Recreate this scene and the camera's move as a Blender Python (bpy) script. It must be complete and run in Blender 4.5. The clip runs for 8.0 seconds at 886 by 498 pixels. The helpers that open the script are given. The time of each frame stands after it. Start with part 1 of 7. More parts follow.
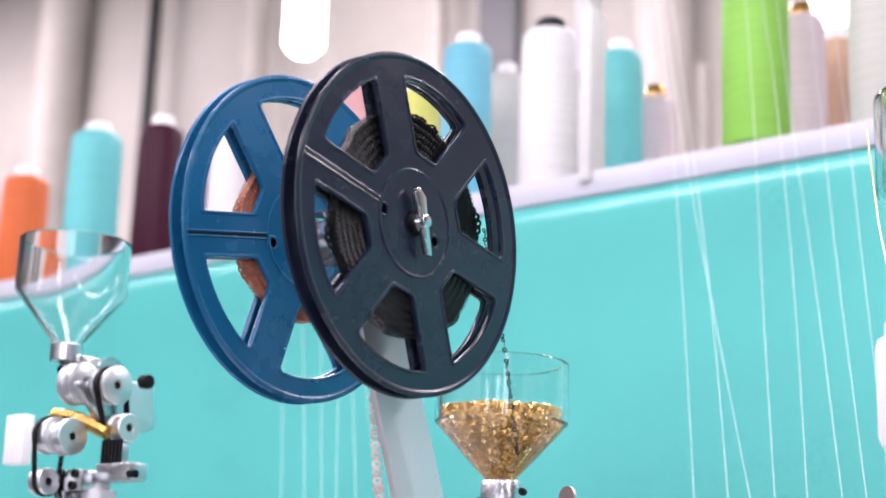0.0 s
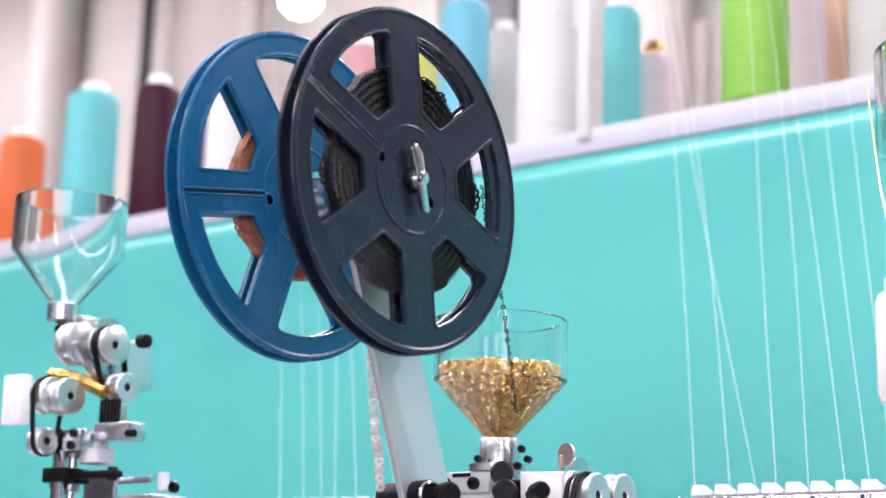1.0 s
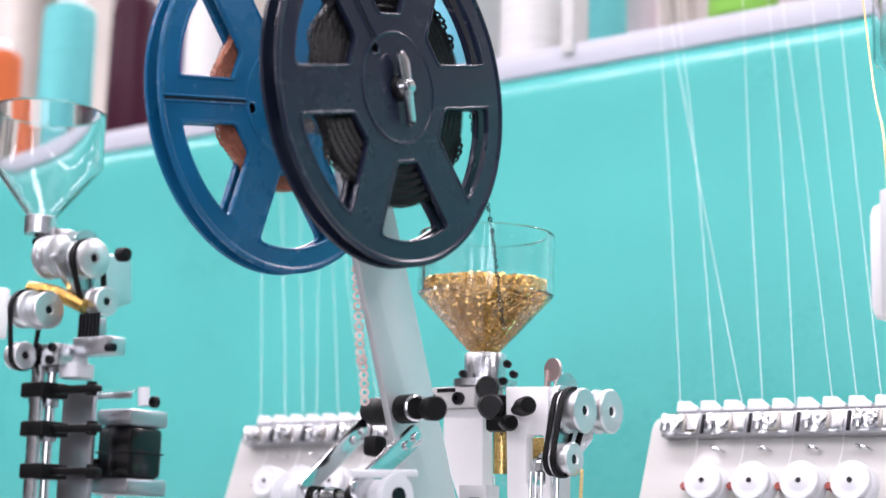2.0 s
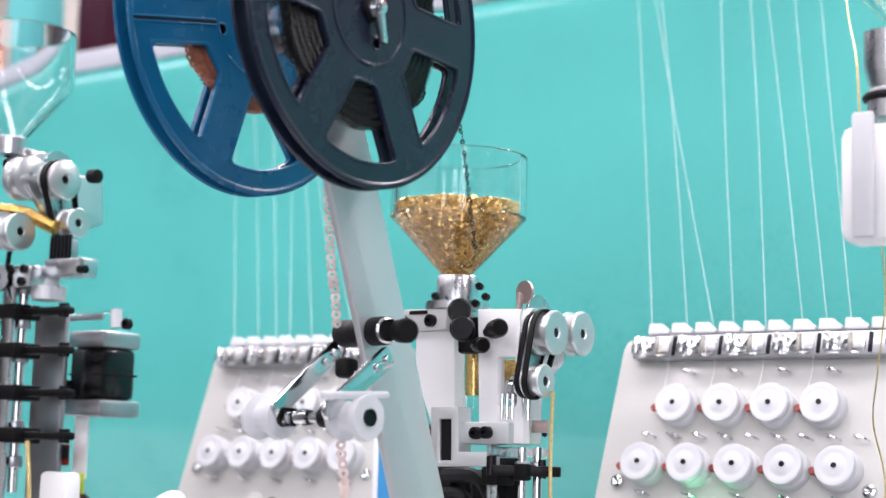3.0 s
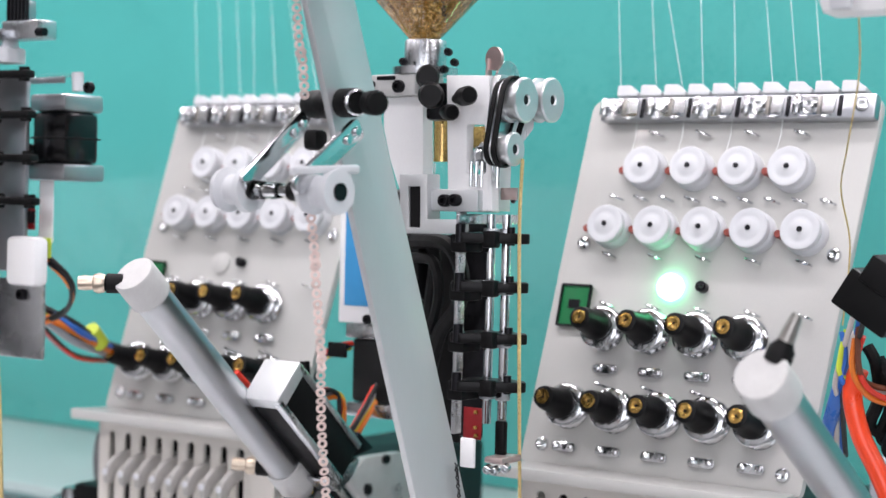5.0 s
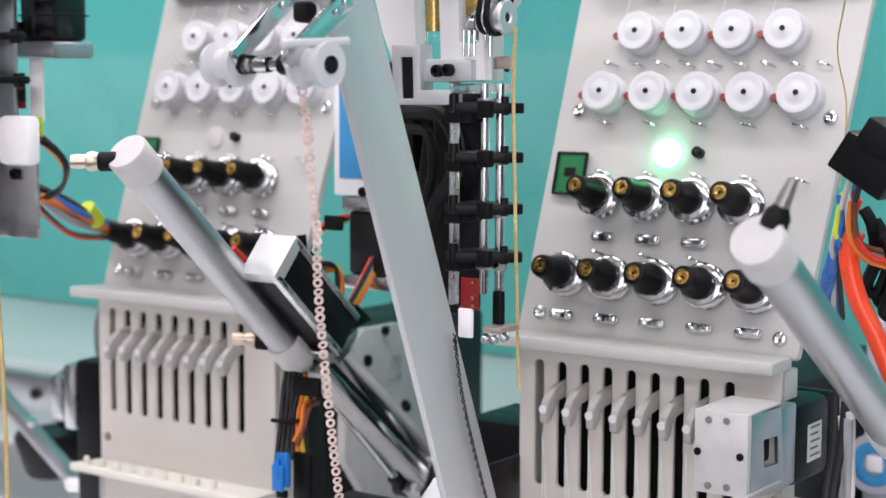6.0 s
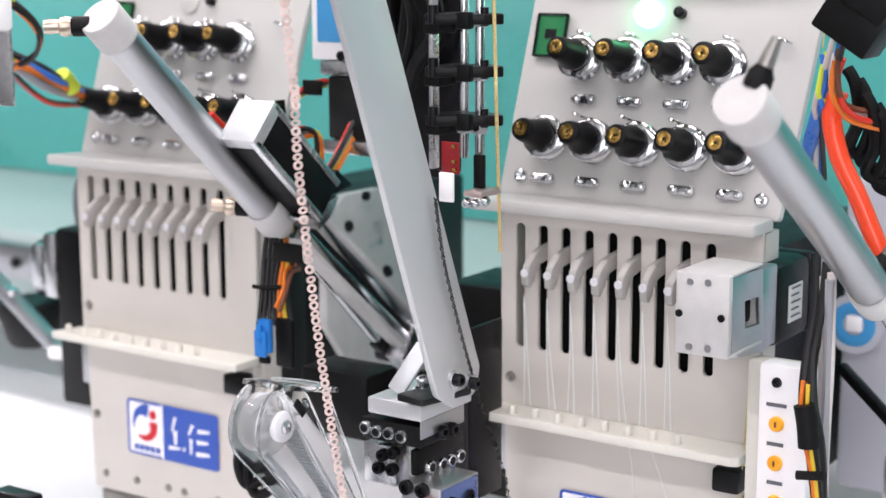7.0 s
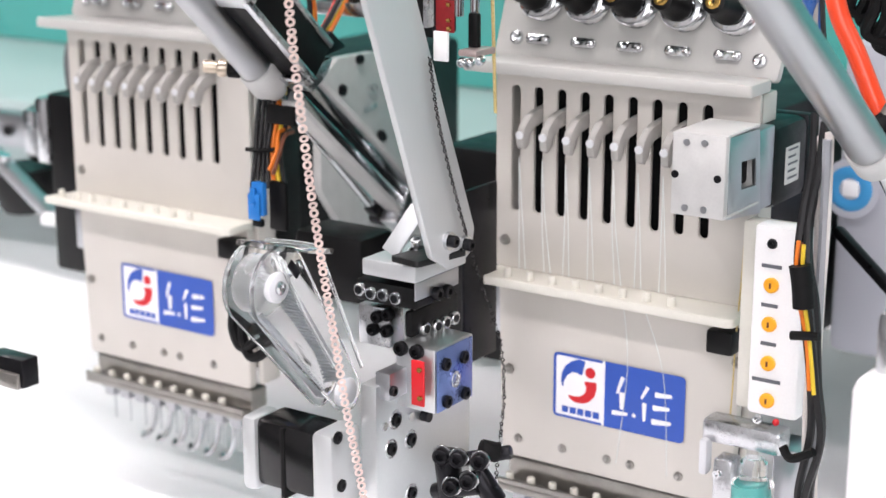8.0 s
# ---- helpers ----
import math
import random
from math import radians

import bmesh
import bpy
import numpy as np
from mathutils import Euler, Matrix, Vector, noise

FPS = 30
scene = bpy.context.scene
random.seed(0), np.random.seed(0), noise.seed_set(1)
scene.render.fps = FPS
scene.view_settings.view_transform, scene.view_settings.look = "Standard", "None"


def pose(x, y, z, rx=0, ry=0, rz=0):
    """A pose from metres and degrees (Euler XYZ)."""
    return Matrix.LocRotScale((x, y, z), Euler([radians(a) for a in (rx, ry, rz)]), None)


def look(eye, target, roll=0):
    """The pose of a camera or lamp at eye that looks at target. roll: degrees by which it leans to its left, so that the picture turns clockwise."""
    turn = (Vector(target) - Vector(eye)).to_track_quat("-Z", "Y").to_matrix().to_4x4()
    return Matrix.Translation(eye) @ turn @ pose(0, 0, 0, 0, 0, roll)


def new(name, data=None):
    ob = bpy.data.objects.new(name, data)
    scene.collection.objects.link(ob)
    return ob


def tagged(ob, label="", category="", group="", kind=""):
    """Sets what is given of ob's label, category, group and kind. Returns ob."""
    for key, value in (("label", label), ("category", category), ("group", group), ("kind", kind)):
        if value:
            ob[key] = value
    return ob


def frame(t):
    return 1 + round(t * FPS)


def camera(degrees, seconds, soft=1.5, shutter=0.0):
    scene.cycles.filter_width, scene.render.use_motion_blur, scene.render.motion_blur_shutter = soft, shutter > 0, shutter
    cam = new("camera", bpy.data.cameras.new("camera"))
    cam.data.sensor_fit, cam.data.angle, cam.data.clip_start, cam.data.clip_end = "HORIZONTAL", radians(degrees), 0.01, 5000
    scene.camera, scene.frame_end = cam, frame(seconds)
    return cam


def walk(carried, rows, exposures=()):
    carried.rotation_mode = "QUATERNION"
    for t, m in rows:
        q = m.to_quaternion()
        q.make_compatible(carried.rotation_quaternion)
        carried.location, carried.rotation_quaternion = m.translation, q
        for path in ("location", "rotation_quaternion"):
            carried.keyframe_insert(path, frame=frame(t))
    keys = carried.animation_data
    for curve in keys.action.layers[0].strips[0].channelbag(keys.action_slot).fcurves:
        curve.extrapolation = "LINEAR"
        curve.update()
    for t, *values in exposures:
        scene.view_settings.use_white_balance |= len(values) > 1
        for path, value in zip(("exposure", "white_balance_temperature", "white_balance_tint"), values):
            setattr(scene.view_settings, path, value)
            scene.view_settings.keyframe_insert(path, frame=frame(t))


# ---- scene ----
# Machine axes: x along the row of heads, y away from the operator, z up.
# Places are written from the first eye, which stands EYE metres over the floor.
EYE = 1.2
cam = camera(30.17, 8.0)
cam.data.dof.use_dof = True
cam.data.dof.focus_distance, cam.data.dof.aperture_fstop = 0.705, 11.0
PATH = [
    (0.0, 0.0000, 0.0000, 0.0000, 38.451, 14.462, 1.955),
    (0.5, -0.0006, 0.0012, -0.0007, 38.442, 14.341, 1.874),
    (1.0, -0.0020, 0.0033, -0.0003, 38.365, 13.071, 1.681),
    (1.5, -0.0093, 0.0117, -0.0001, 37.984, 11.099, 1.911),
    (1.7, -0.0127, 0.0121, -0.0006, 37.762, 10.898, 1.674),
    (2.8, -0.0125, 0.0126, -0.0014, 36.687, 8.089, 1.913),
    (3.0, -0.0118, 0.0137, -0.0008, 36.596, 7.631, 1.703),
    (3.5, -0.0122, 0.0115, 0.0034, 35.935, 5.235, 1.588),
    (4.0, -0.0142, 0.0119, 0.0052, 35.498, 3.437, 1.602),
    (4.5, -0.0158, 0.0125, 0.0069, 35.239, 0.998, 1.536),
    (4.7, -0.0173, 0.0143, 0.0104, 35.147, -0.100, 1.694),
    (5.8, -0.0191, 0.0170, 0.0139, 34.822, -4.980, 0.494),
    (6.0, -0.0188, 0.0186, 0.0135, 34.826, -6.036, 0.279),
    (6.5, -0.0203, 0.0198, 0.0133, 34.471, -8.511, -0.048),
    (7.0, -0.0212, 0.0222, 0.0120, 34.146, -10.696, -0.146),
    (7.5, -0.0214, 0.0229, 0.0074, 33.927, -13.374, 0.002),
    (8.0, -0.0227, 0.0252, 0.0047, 33.996, -15.027, -0.097),
]


def aim(yaw, pitch, roll):
    """The turn of a camera: yaw to the left from +y, pitch up, roll to its left."""
    return Matrix.Rotation(radians(yaw), 4, "Z") @ Matrix.Rotation(radians(90 + pitch), 4, "X") @ Matrix.Rotation(radians(roll), 4, "Z")


EXPOSURES = [(0.0, 0.40, 6350, 28), (1.5, 0.38, 6350, 26), (3.0, 0.25, 6350, 21), (4.5, 0.10, 6350, 18), (6.0, 0.07, 6450, 20), (6.5, 0.13, 6450, 20), (7.0, 0.29, 6500, 20), (8.0, 0.41, 6600, 18)]
walk(cam, [(t, Matrix.Translation((x, y, z + EYE)) @ aim(a, b, c)) for t, x, y, z, a, b, c in PATH], EXPOSURES)

# ---- light ----
world = bpy.data.worlds.new("world")
world.use_nodes = True
world.node_tree.nodes["Background"].inputs[0].default_value = (0.9, 0.95, 1.0, 1)
world.node_tree.nodes["Background"].inputs[1].default_value = 0.3
scene.world = world


def area(name, at, to, sx, sy, watts, colour):
    lamp = bpy.data.lights.new(name, "AREA")
    lamp.shape, lamp.size, lamp.size_y, lamp.energy, lamp.color = "RECTANGLE", sx, sy, watts, colour
    ob = new(name, lamp)
    ob.matrix_world = look(at, to)
    return ob


# rows of tubes added out of view, and a front fill from behind the operator
for tx in (-2.2, -0.6, 1.0):
    for ty, tz, power in ((-1.3, 3.02, 22), (0.45, 2.2, 10), (2.4, 3.02, 24)):
        area("unseen_tube_light", (tx, ty, tz), (tx, ty, 0), 1.3, 0.12, power, (1.0, 0.98, 0.97))
# more tubes added without fixtures to brighten the far wall, strongest at its left
for tx, power in ((-4.6, 42), (-2.6, 18), (-0.6, 8)):
    area("unseen_tube_light", (tx, 2.3, 3.3), (tx, 3.0, 1.0), 1.6, 0.2, power, (1.0, 0.97, 0.95))
# fill lamp added to brighten the upright front faces; no window is in view
area("front_fill_light", (1.2, -2.55, 1.75), (-0.5, 1.0, 1.0), 2.6, 1.6, 38, (0.95, 0.98, 1.0))


# ---- materials ----
def lin(r, g, b):
    return tuple((c / 255 / 12.92) if c < 11 else ((c / 255 + 0.055) / 1.055) ** 2.4 for c in (r, g, b)) + (1,)


def mat(name, rgb, rough=0.5, metal=0.0, vary=0.12, scale=60.0, bump=0.1, fine=900.0, stretch=(1, 1, 1), trans=0.0, ior=1.45, sheen=0.0,
        coat=0.0, glow=None, power=0.0, spread=0.12, island=0.0, sss=0.0):
    """A surface of one colour, with soft stains, fine grain, uneven gloss and a little relief."""
    m = bpy.data.materials.new(name)
    m.use_nodes = True
    nt = m.node_tree
    n, l = nt.nodes, nt.links
    b = n["Principled BSDF"]
    col = lin(*rgb)
    tc = n.new("ShaderNodeTexCoord")
    mp = n.new("ShaderNodeMapping")
    mp.inputs["Scale"].default_value = stretch
    l.new(tc.outputs["Object"], mp.inputs["Vector"])
    big, small = n.new("ShaderNodeTexNoise"), n.new("ShaderNodeTexNoise")
    big.inputs["Scale"].default_value, big.inputs["Detail"].default_value = scale, 4
    small.inputs["Scale"].default_value, small.inputs["Detail"].default_value = fine, 3
    for t in (big, small):
        l.new(mp.outputs["Vector"], t.inputs["Vector"])
    add = n.new("ShaderNodeMath")
    add.operation = "MULTIPLY_ADD"
    l.new(small.outputs["Fac"], add.inputs[0])
    add.inputs[1].default_value = 0.5
    l.new(big.outputs["Fac"], add.inputs[2])
    src = add.outputs[0]
    if island:
        geo, more = n.new("ShaderNodeNewGeometry"), n.new("ShaderNodeMath")
        more.operation = "MULTIPLY_ADD"
        l.new(geo.outputs["Random Per Island"], more.inputs[0])
        more.inputs[1].default_value = island
        l.new(src, more.inputs[2])
        src = more.outputs[0]
    ramp = n.new("ShaderNodeMapRange")
    ramp.inputs["From Min"].default_value, ramp.inputs["From Max"].default_value = 0.4, 1.1 + island
    ramp.inputs["To Min"].default_value, ramp.inputs["To Max"].default_value = 1 - vary, 1 + vary
    l.new(src, ramp.inputs["Value"])
    mul = n.new("ShaderNodeVectorMath")
    mul.operation = "SCALE"
    mul.inputs[0].default_value = col[:3]
    l.new(ramp.outputs[0], mul.inputs["Scale"])
    l.new(mul.outputs[0], b.inputs["Base Color"])
    rr = n.new("ShaderNodeMapRange")
    rr.inputs["From Min"].default_value, rr.inputs["From Max"].default_value = 0.4, 1.1
    rr.inputs["To Min"].default_value, rr.inputs["To Max"].default_value = max(0.02, rough * (1 - spread * 2)), min(1, rough * (1 + spread * 2))
    l.new(add.outputs[0], rr.inputs["Value"])
    l.new(rr.outputs[0], b.inputs["Roughness"])
    if bump:
        bp = n.new("ShaderNodeBump")
        bp.inputs["Strength"].default_value, bp.inputs["Distance"].default_value = bump, 0.0006
        l.new(add.outputs[0], bp.inputs["Height"])
        l.new(bp.outputs[0], b.inputs["Normal"])
    b.inputs["Metallic"].default_value = metal
    b.inputs["Transmission Weight"].default_value = trans
    b.inputs["IOR"].default_value = ior
    b.inputs["Coat Weight"].default_value = coat
    b.inputs["Sheen Weight"].default_value = sheen
    b.inputs["Subsurface Weight"].default_value = sss
    if sss:
        b.inputs["Subsurface Radius"].default_value = (0.004, 0.004, 0.004)
    if glow:
        b.inputs["Emission Color"].default_value, b.inputs["Emission Strength"].default_value = lin(*glow), power
    return m


M = dict(
    teal=mat("teal_paint", (80, 182, 175), 0.3, vary=0.1, scale=5, bump=0.03, fine=500, coat=0.5),
    board=mat("white_laminate", (182, 184, 193), 0.4, vary=0.05, scale=12, bump=0.03),
    head=mat("cream_enamel", (191, 191, 187), 0.38, vary=0.06, scale=25, bump=0.05, fine=1500, coat=0.15),
    headlow=mat("beige_enamel", (199, 195, 188), 0.4, vary=0.06, scale=25, bump=0.05, fine=1500, coat=0.15),
    ivory=mat("ivory_plastic", (216, 214, 204), 0.45, vary=0.06, scale=60, bump=0.05),
    milk=mat("milky_plastic", (206, 208, 211), 0.38, vary=0.04, scale=80, bump=0.02, sss=0.4),
    black=mat("black_plastic", (10, 10, 11), 0.42, vary=0.25, scale=90, bump=0.12, ior=1.3),
    gloss=mat("black_lacquer", (12, 12, 14), 0.2, vary=0.15, scale=40, bump=0.04, fine=400),
    # near-black without gloss, for the painted shade of holes
    bore=mat("hole_shade_black", (3, 3, 4), 0.9, vary=0.2, bump=0, ior=1.05),
    turned=mat("turned_aluminium", (212, 215, 216), 0.36, metal=0.92, vary=0.06, scale=40, bump=0.03, fine=600),
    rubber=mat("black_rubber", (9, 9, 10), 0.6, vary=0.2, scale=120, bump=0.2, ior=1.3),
    iron=mat("dark_cast_iron", (15, 16, 17), 0.5, metal=0.1, vary=0.25, scale=40, bump=0.2),
    steel=mat("polished_steel", (212, 214, 216), 0.16, metal=1, vary=0.08, scale=70, bump=0.03),
    bolt=mat("blackened_steel", (38, 38, 41), 0.32, metal=0.8, vary=0.25, scale=200, bump=0.05),
    alu=mat("brushed_aluminium", (206, 209, 212), 0.3, metal=1, vary=0.09, scale=30, bump=0.08, fine=700, stretch=(1, 1, 0.06)),
    alubead=mat("satin_aluminium", (205, 207, 210), 0.27, metal=1, vary=0.07, scale=60, bump=0.08, fine=1800),
    satin=mat("satin_anodised_plate", (208, 211, 212), 0.46, metal=0.72, vary=0.05, scale=14, bump=0.03, fine=900, stretch=(1, 1, 0.1)),
    dull=mat("dull_steel", (158, 155, 150), 0.34, metal=0.9, vary=0.2, scale=90, bump=0.08),
    cast=mat("milled_aluminium", (180, 182, 186), 0.34, metal=1, vary=0.1, scale=60, bump=0.12, fine=1500),
    brass=mat("brass", (196, 158, 88), 0.25, metal=1, vary=0.15, scale=300, bump=0.05),
    gold=mat("gold_thread", (206, 176, 92), 0.35, metal=0.6, vary=0.3, scale=900, bump=0.3, fine=4000),
    blue=mat("blue_plastic", (10, 92, 134), 0.26, vary=0.06, scale=14, bump=0, fine=120, spread=0.2),
    reel=mat("black_glossy_plastic", (25, 32, 48), 0.25, vary=0.06, scale=14, bump=0, fine=120, spread=0.2),
    glass=mat("clear_hopper_acrylic", (252, 254, 254), 0.03, vary=0.01, bump=0.0, trans=1.0, ior=1.46),
    clear=mat("clear_acrylic", (254, 254, 254), 0.06, vary=0.01, bump=0.0, trans=1.0, ior=1.22),
    wall=mat("grey_plaster", (166, 161, 155), 0.8, vary=0.22, scale=2.5, bump=0.2, fine=60),
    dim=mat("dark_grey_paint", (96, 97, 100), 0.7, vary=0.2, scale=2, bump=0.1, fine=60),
    beam=mat("grey_green_enamel", (172, 190, 188), 0.4, vary=0.1, scale=8, bump=0.05),
    floor=mat("grey_epoxy", (110, 112, 112), 0.45, vary=0.15, scale=2, bump=0.1, fine=80),
    lever=mat("worn_silver_paint", (164, 162, 158), 0.4, vary=0.1, scale=120, bump=0.05),
    matt=mat("silver_grey_paint", (196, 196, 194), 0.45, vary=0.08, scale=120, bump=0.05),
    white=mat("white_paint", (238, 238, 238), 0.5, vary=0.05, scale=10, bump=0.05),
    glow=mat("lamp_tube", (255, 255, 255), 0.5, glow=(255, 250, 242), power=9.0, bump=0),
    led=mat("green_lamp", (90, 255, 160), 0.4, glow=(110, 255, 175), power=9.0, bump=0),
    cloth=mat("white_cloth", (250, 250, 252), 0.85, vary=0.05, scale=14, bump=0.25, fine=900),
    thread=mat("white_thread", (214, 220, 218), 0.6, vary=0.08, scale=200, bump=0.2),
    sticker=mat("blue_sticker", (44, 84, 176), 0.35, vary=0.06, scale=40, bump=0.02),
    red=mat("red_print", (206, 34, 42), 0.38, vary=0.08, scale=60, bump=0.02),
    paper=mat("white_print", (240, 240, 242), 0.5, vary=0.04, scale=60, bump=0.02),
    green=mat("green_board", (5, 112, 62), 0.4, vary=0.12, scale=120, bump=0.05),
)


# ---- tools ----
AXES = (Vector((1, 0, 0)), Vector((0, 1, 0)), Vector((0, 0, 1)))


class Mesh:
    """Collects shapes for one mesh, in places from the first eye."""

    def __init__(self):
        self.bm = bmesh.new()

    def _take(self, b, m=None, flats=()):
        """Adds a shape; faces along the ways in flats are shaded flat, the others smooth."""
        b.normal_update()
        for f in b.faces:
            f.smooth = not any(abs(f.normal.dot(w)) > 0.9995 for w in flats)
        if m is not None:
            b.transform(m)
        me = bpy.data.meshes.new("tmp")
        b.to_mesh(me)
        b.free()
        self.bm.from_mesh(me)
        bpy.data.meshes.remove(me)
        return self

    def box(self, lo, hi, bevel=0.0006, turn=None):
        """A box from corner to corner; turn: a matrix about its middle."""
        b = bmesh.new()
        bmesh.ops.create_cube(b, size=1)
        c, s = [(p + q) / 2 for p, q in zip(lo, hi)], [abs(q - p) for p, q in zip(lo, hi)]
        bmesh.ops.scale(b, vec=s, verts=b.verts)
        if bevel:
            bmesh.ops.bevel(b, geom=b.edges[:], offset=min(bevel, min(s) * 0.45), segments=2, profile=0.5, affect="EDGES")
        return self._take(b, Matrix.Translation(c) @ (turn or Matrix()), AXES)

    def beam(self, p, q, w, h, bevel=0.0005, up=(0, 0, 1)):
        """A bar from p to q, w wide and h high."""
        p, q = Vector(p), Vector(q)
        z = (q - p).normalized()
        x = Vector(up).cross(z).normalized()
        y = z.cross(x)
        m = Matrix((x, y, z)).transposed().to_4x4()
        b = bmesh.new()
        bmesh.ops.create_cube(b, size=1)
        bmesh.ops.scale(b, vec=(w, h, (q - p).length), verts=b.verts)
        if bevel:
            bmesh.ops.bevel(b, geom=b.edges[:], offset=min(bevel, min(w, h) * 0.45), segments=2, profile=0.5, affect="EDGES")
        return self._take(b, Matrix.Translation((p + q) / 2) @ m, AXES)

    def cyl(self, p, q, r, r2=None, seg=24, bevel=0.0):
        p, q = Vector(p), Vector(q)
        b = bmesh.new()
        bmesh.ops.create_cone(b, cap_ends=True, segments=seg, radius1=r, radius2=r if r2 is None else r2, depth=(q - p).length)
        if bevel:
            rim = [e for e in b.edges if abs(e.verts[0].co.z - e.verts[1].co.z) < 1e-7]
            bmesh.ops.bevel(b, geom=rim, offset=bevel, segments=2, profile=0.5, affect="EDGES")
        m = (q - p).to_track_quat("Z", "Y").to_matrix().to_4x4()
        return self._take(b, Matrix.Translation((p + q) / 2) @ m)

    def lathe(self, p, q, profile, seg=32):
        """A turned shape about the axis p to q: profile rows of (way along in metres, radius)."""
        p, q = Vector(p), Vector(q)
        b = bmesh.new()
        rings = []
        for z, r in profile:
            rings.append([b.verts.new((r * math.cos(2 * math.pi * i / seg), r * math.sin(2 * math.pi * i / seg), z)) for i in range(seg)])
        for lo, hi in zip(rings, rings[1:]):
            for i in range(seg):
                b.faces.new((lo[i], lo[(i + 1) % seg], hi[(i + 1) % seg], hi[i]))
        if profile[0][1] > 1e-5 and profile[0] != profile[-1]:
            b.faces.new(rings[0][::-1])
            b.faces.new(rings[-1])
        bmesh.ops.remove_doubles(b, verts=b.verts, dist=1e-6)
        bmesh.ops.recalc_face_normals(b, faces=b.faces)
        m = (q - p).to_track_quat("Z", "Y").to_matrix().to_4x4()
        return self._take(b, Matrix.Translation(p) @ m)

    def tube(self, pts, r, seg=8):
        """A round cable along a smooth line through the points."""
        pts = [Vector(p) for p in pts]
        line = []
        for i in range(len(pts) - 1):
            a, b_, c, d = pts[max(i - 1, 0)], pts[i], pts[i + 1], pts[min(i + 2, len(pts) - 1)]
            n = 1 if len(pts) == 2 else 8
            for k in range(n):
                t = k / n
                line.append(0.5 * (2 * b_ + (c - a) * t + (2 * a - 5 * b_ + 4 * c - d) * t * t + (3 * b_ - a - 3 * c + d) * t ** 3))
        line.append(pts[-1])
        b = bmesh.new()
        rings, x = [], None
        for i, p in enumerate(line):
            way = (line[min(i + 1, len(line) - 1)] - line[max(i - 1, 0)]).normalized()
            if x is None:
                x = way.orthogonal().normalized()
            x = (x - way * x.dot(way)).normalized()
            y = way.cross(x)
            rings.append([b.verts.new(p + r * (x * math.cos(2 * math.pi * k / seg) + y * math.sin(2 * math.pi * k / seg))) for k in range(seg)])
        for lo, hi in zip(rings, rings[1:]):
            for k in range(seg):
                b.faces.new((lo[k], lo[(k + 1) % seg], hi[(k + 1) % seg], hi[k]))
        b.faces.new(rings[0][::-1])
        b.faces.new(rings[-1])
        return self._take(b)

    def ball(self, c, r, seg=16, squash=(1, 1, 1)):
        b = bmesh.new()
        bmesh.ops.create_uvsphere(b, u_segments=seg, v_segments=seg // 2, radius=r)
        return self._take(b, Matrix.Translation(c) @ Matrix.Diagonal((*squash, 1)))

    def ring(self, c, axis, r, thick, seg=24, sub=8, flat=1.0):
        b = bmesh.new()
        rows = []
        for i in range(seg):
            a = 2 * math.pi * i / seg
            rows.append([b.verts.new(((r + thick * math.cos(2 * math.pi * k / sub)) * math.cos(a), (r + thick * math.cos(2 * math.pi * k / sub)) * math.sin(a),
                                      flat * thick * math.sin(2 * math.pi * k / sub))) for k in range(sub)])
        for i in range(seg):
            for k in range(sub):
                b.faces.new((rows[i][k], rows[(i + 1) % seg][k], rows[(i + 1) % seg][(k + 1) % sub], rows[i][(k + 1) % sub]))
        return self._take(b, Matrix.Translation(c) @ Vector(axis).to_track_quat("Z", "Y").to_matrix().to_4x4())

    def plate(self, outlines, depth, m, bevel=0.0003):
        """A flat plate cut from outlines (the first the rim, the others holes), depth thick, laid by m: its sheet is m's x and y."""
        cu = bpy.data.curves.new("tmp", "CURVE")
        cu.dimensions, cu.fill_mode = "2D", "BOTH"
        cu.extrude, cu.bevel_depth, cu.bevel_resolution = max(depth / 2 - bevel, 1e-5), bevel, 1
        cu.offset = -bevel
        for pts in outlines:
            sp = cu.splines.new("POLY")
            sp.points.add(len(pts) - 1)
            for p, (x, y) in zip(sp.points, pts):
                p.co = (x, y, 0, 1)
            sp.use_cyclic_u = True
        ob = bpy.data.objects.new("tmp", cu)
        scene.collection.objects.link(ob)
        me = bpy.data.meshes.new_from_object(ob.evaluated_get(bpy.context.evaluated_depsgraph_get()))
        me.transform(m)
        b = bmesh.new()
        b.from_mesh(me)
        bmesh.ops.remove_doubles(b, verts=b.verts, dist=2e-6)
        self._take(b, None, (m.to_3x3() @ Vector((0, 0, 1)),))
        bpy.data.objects.remove(ob)
        bpy.data.curves.remove(cu)
        bpy.data.meshes.remove(me)
        return self

    def sheet(self, quad):
        self.bm.faces.new([self.bm.verts.new(p) for p in quad])
        return self


def rrect(x0, y0, x1, y1, r, n=5):
    """A rectangle with rounded corners, as a list of points."""
    out = []
    for cx, cy, a in ((x1 - r, y1 - r, 0), (x0 + r, y1 - r, 90), (x0 + r, y0 + r, 180), (x1 - r, y0 + r, 270)):
        out += [(cx + r * math.cos(radians(a + 90 * k / n)), cy + r * math.sin(radians(a + 90 * k / n))) for k in range(n + 1)]
    return out


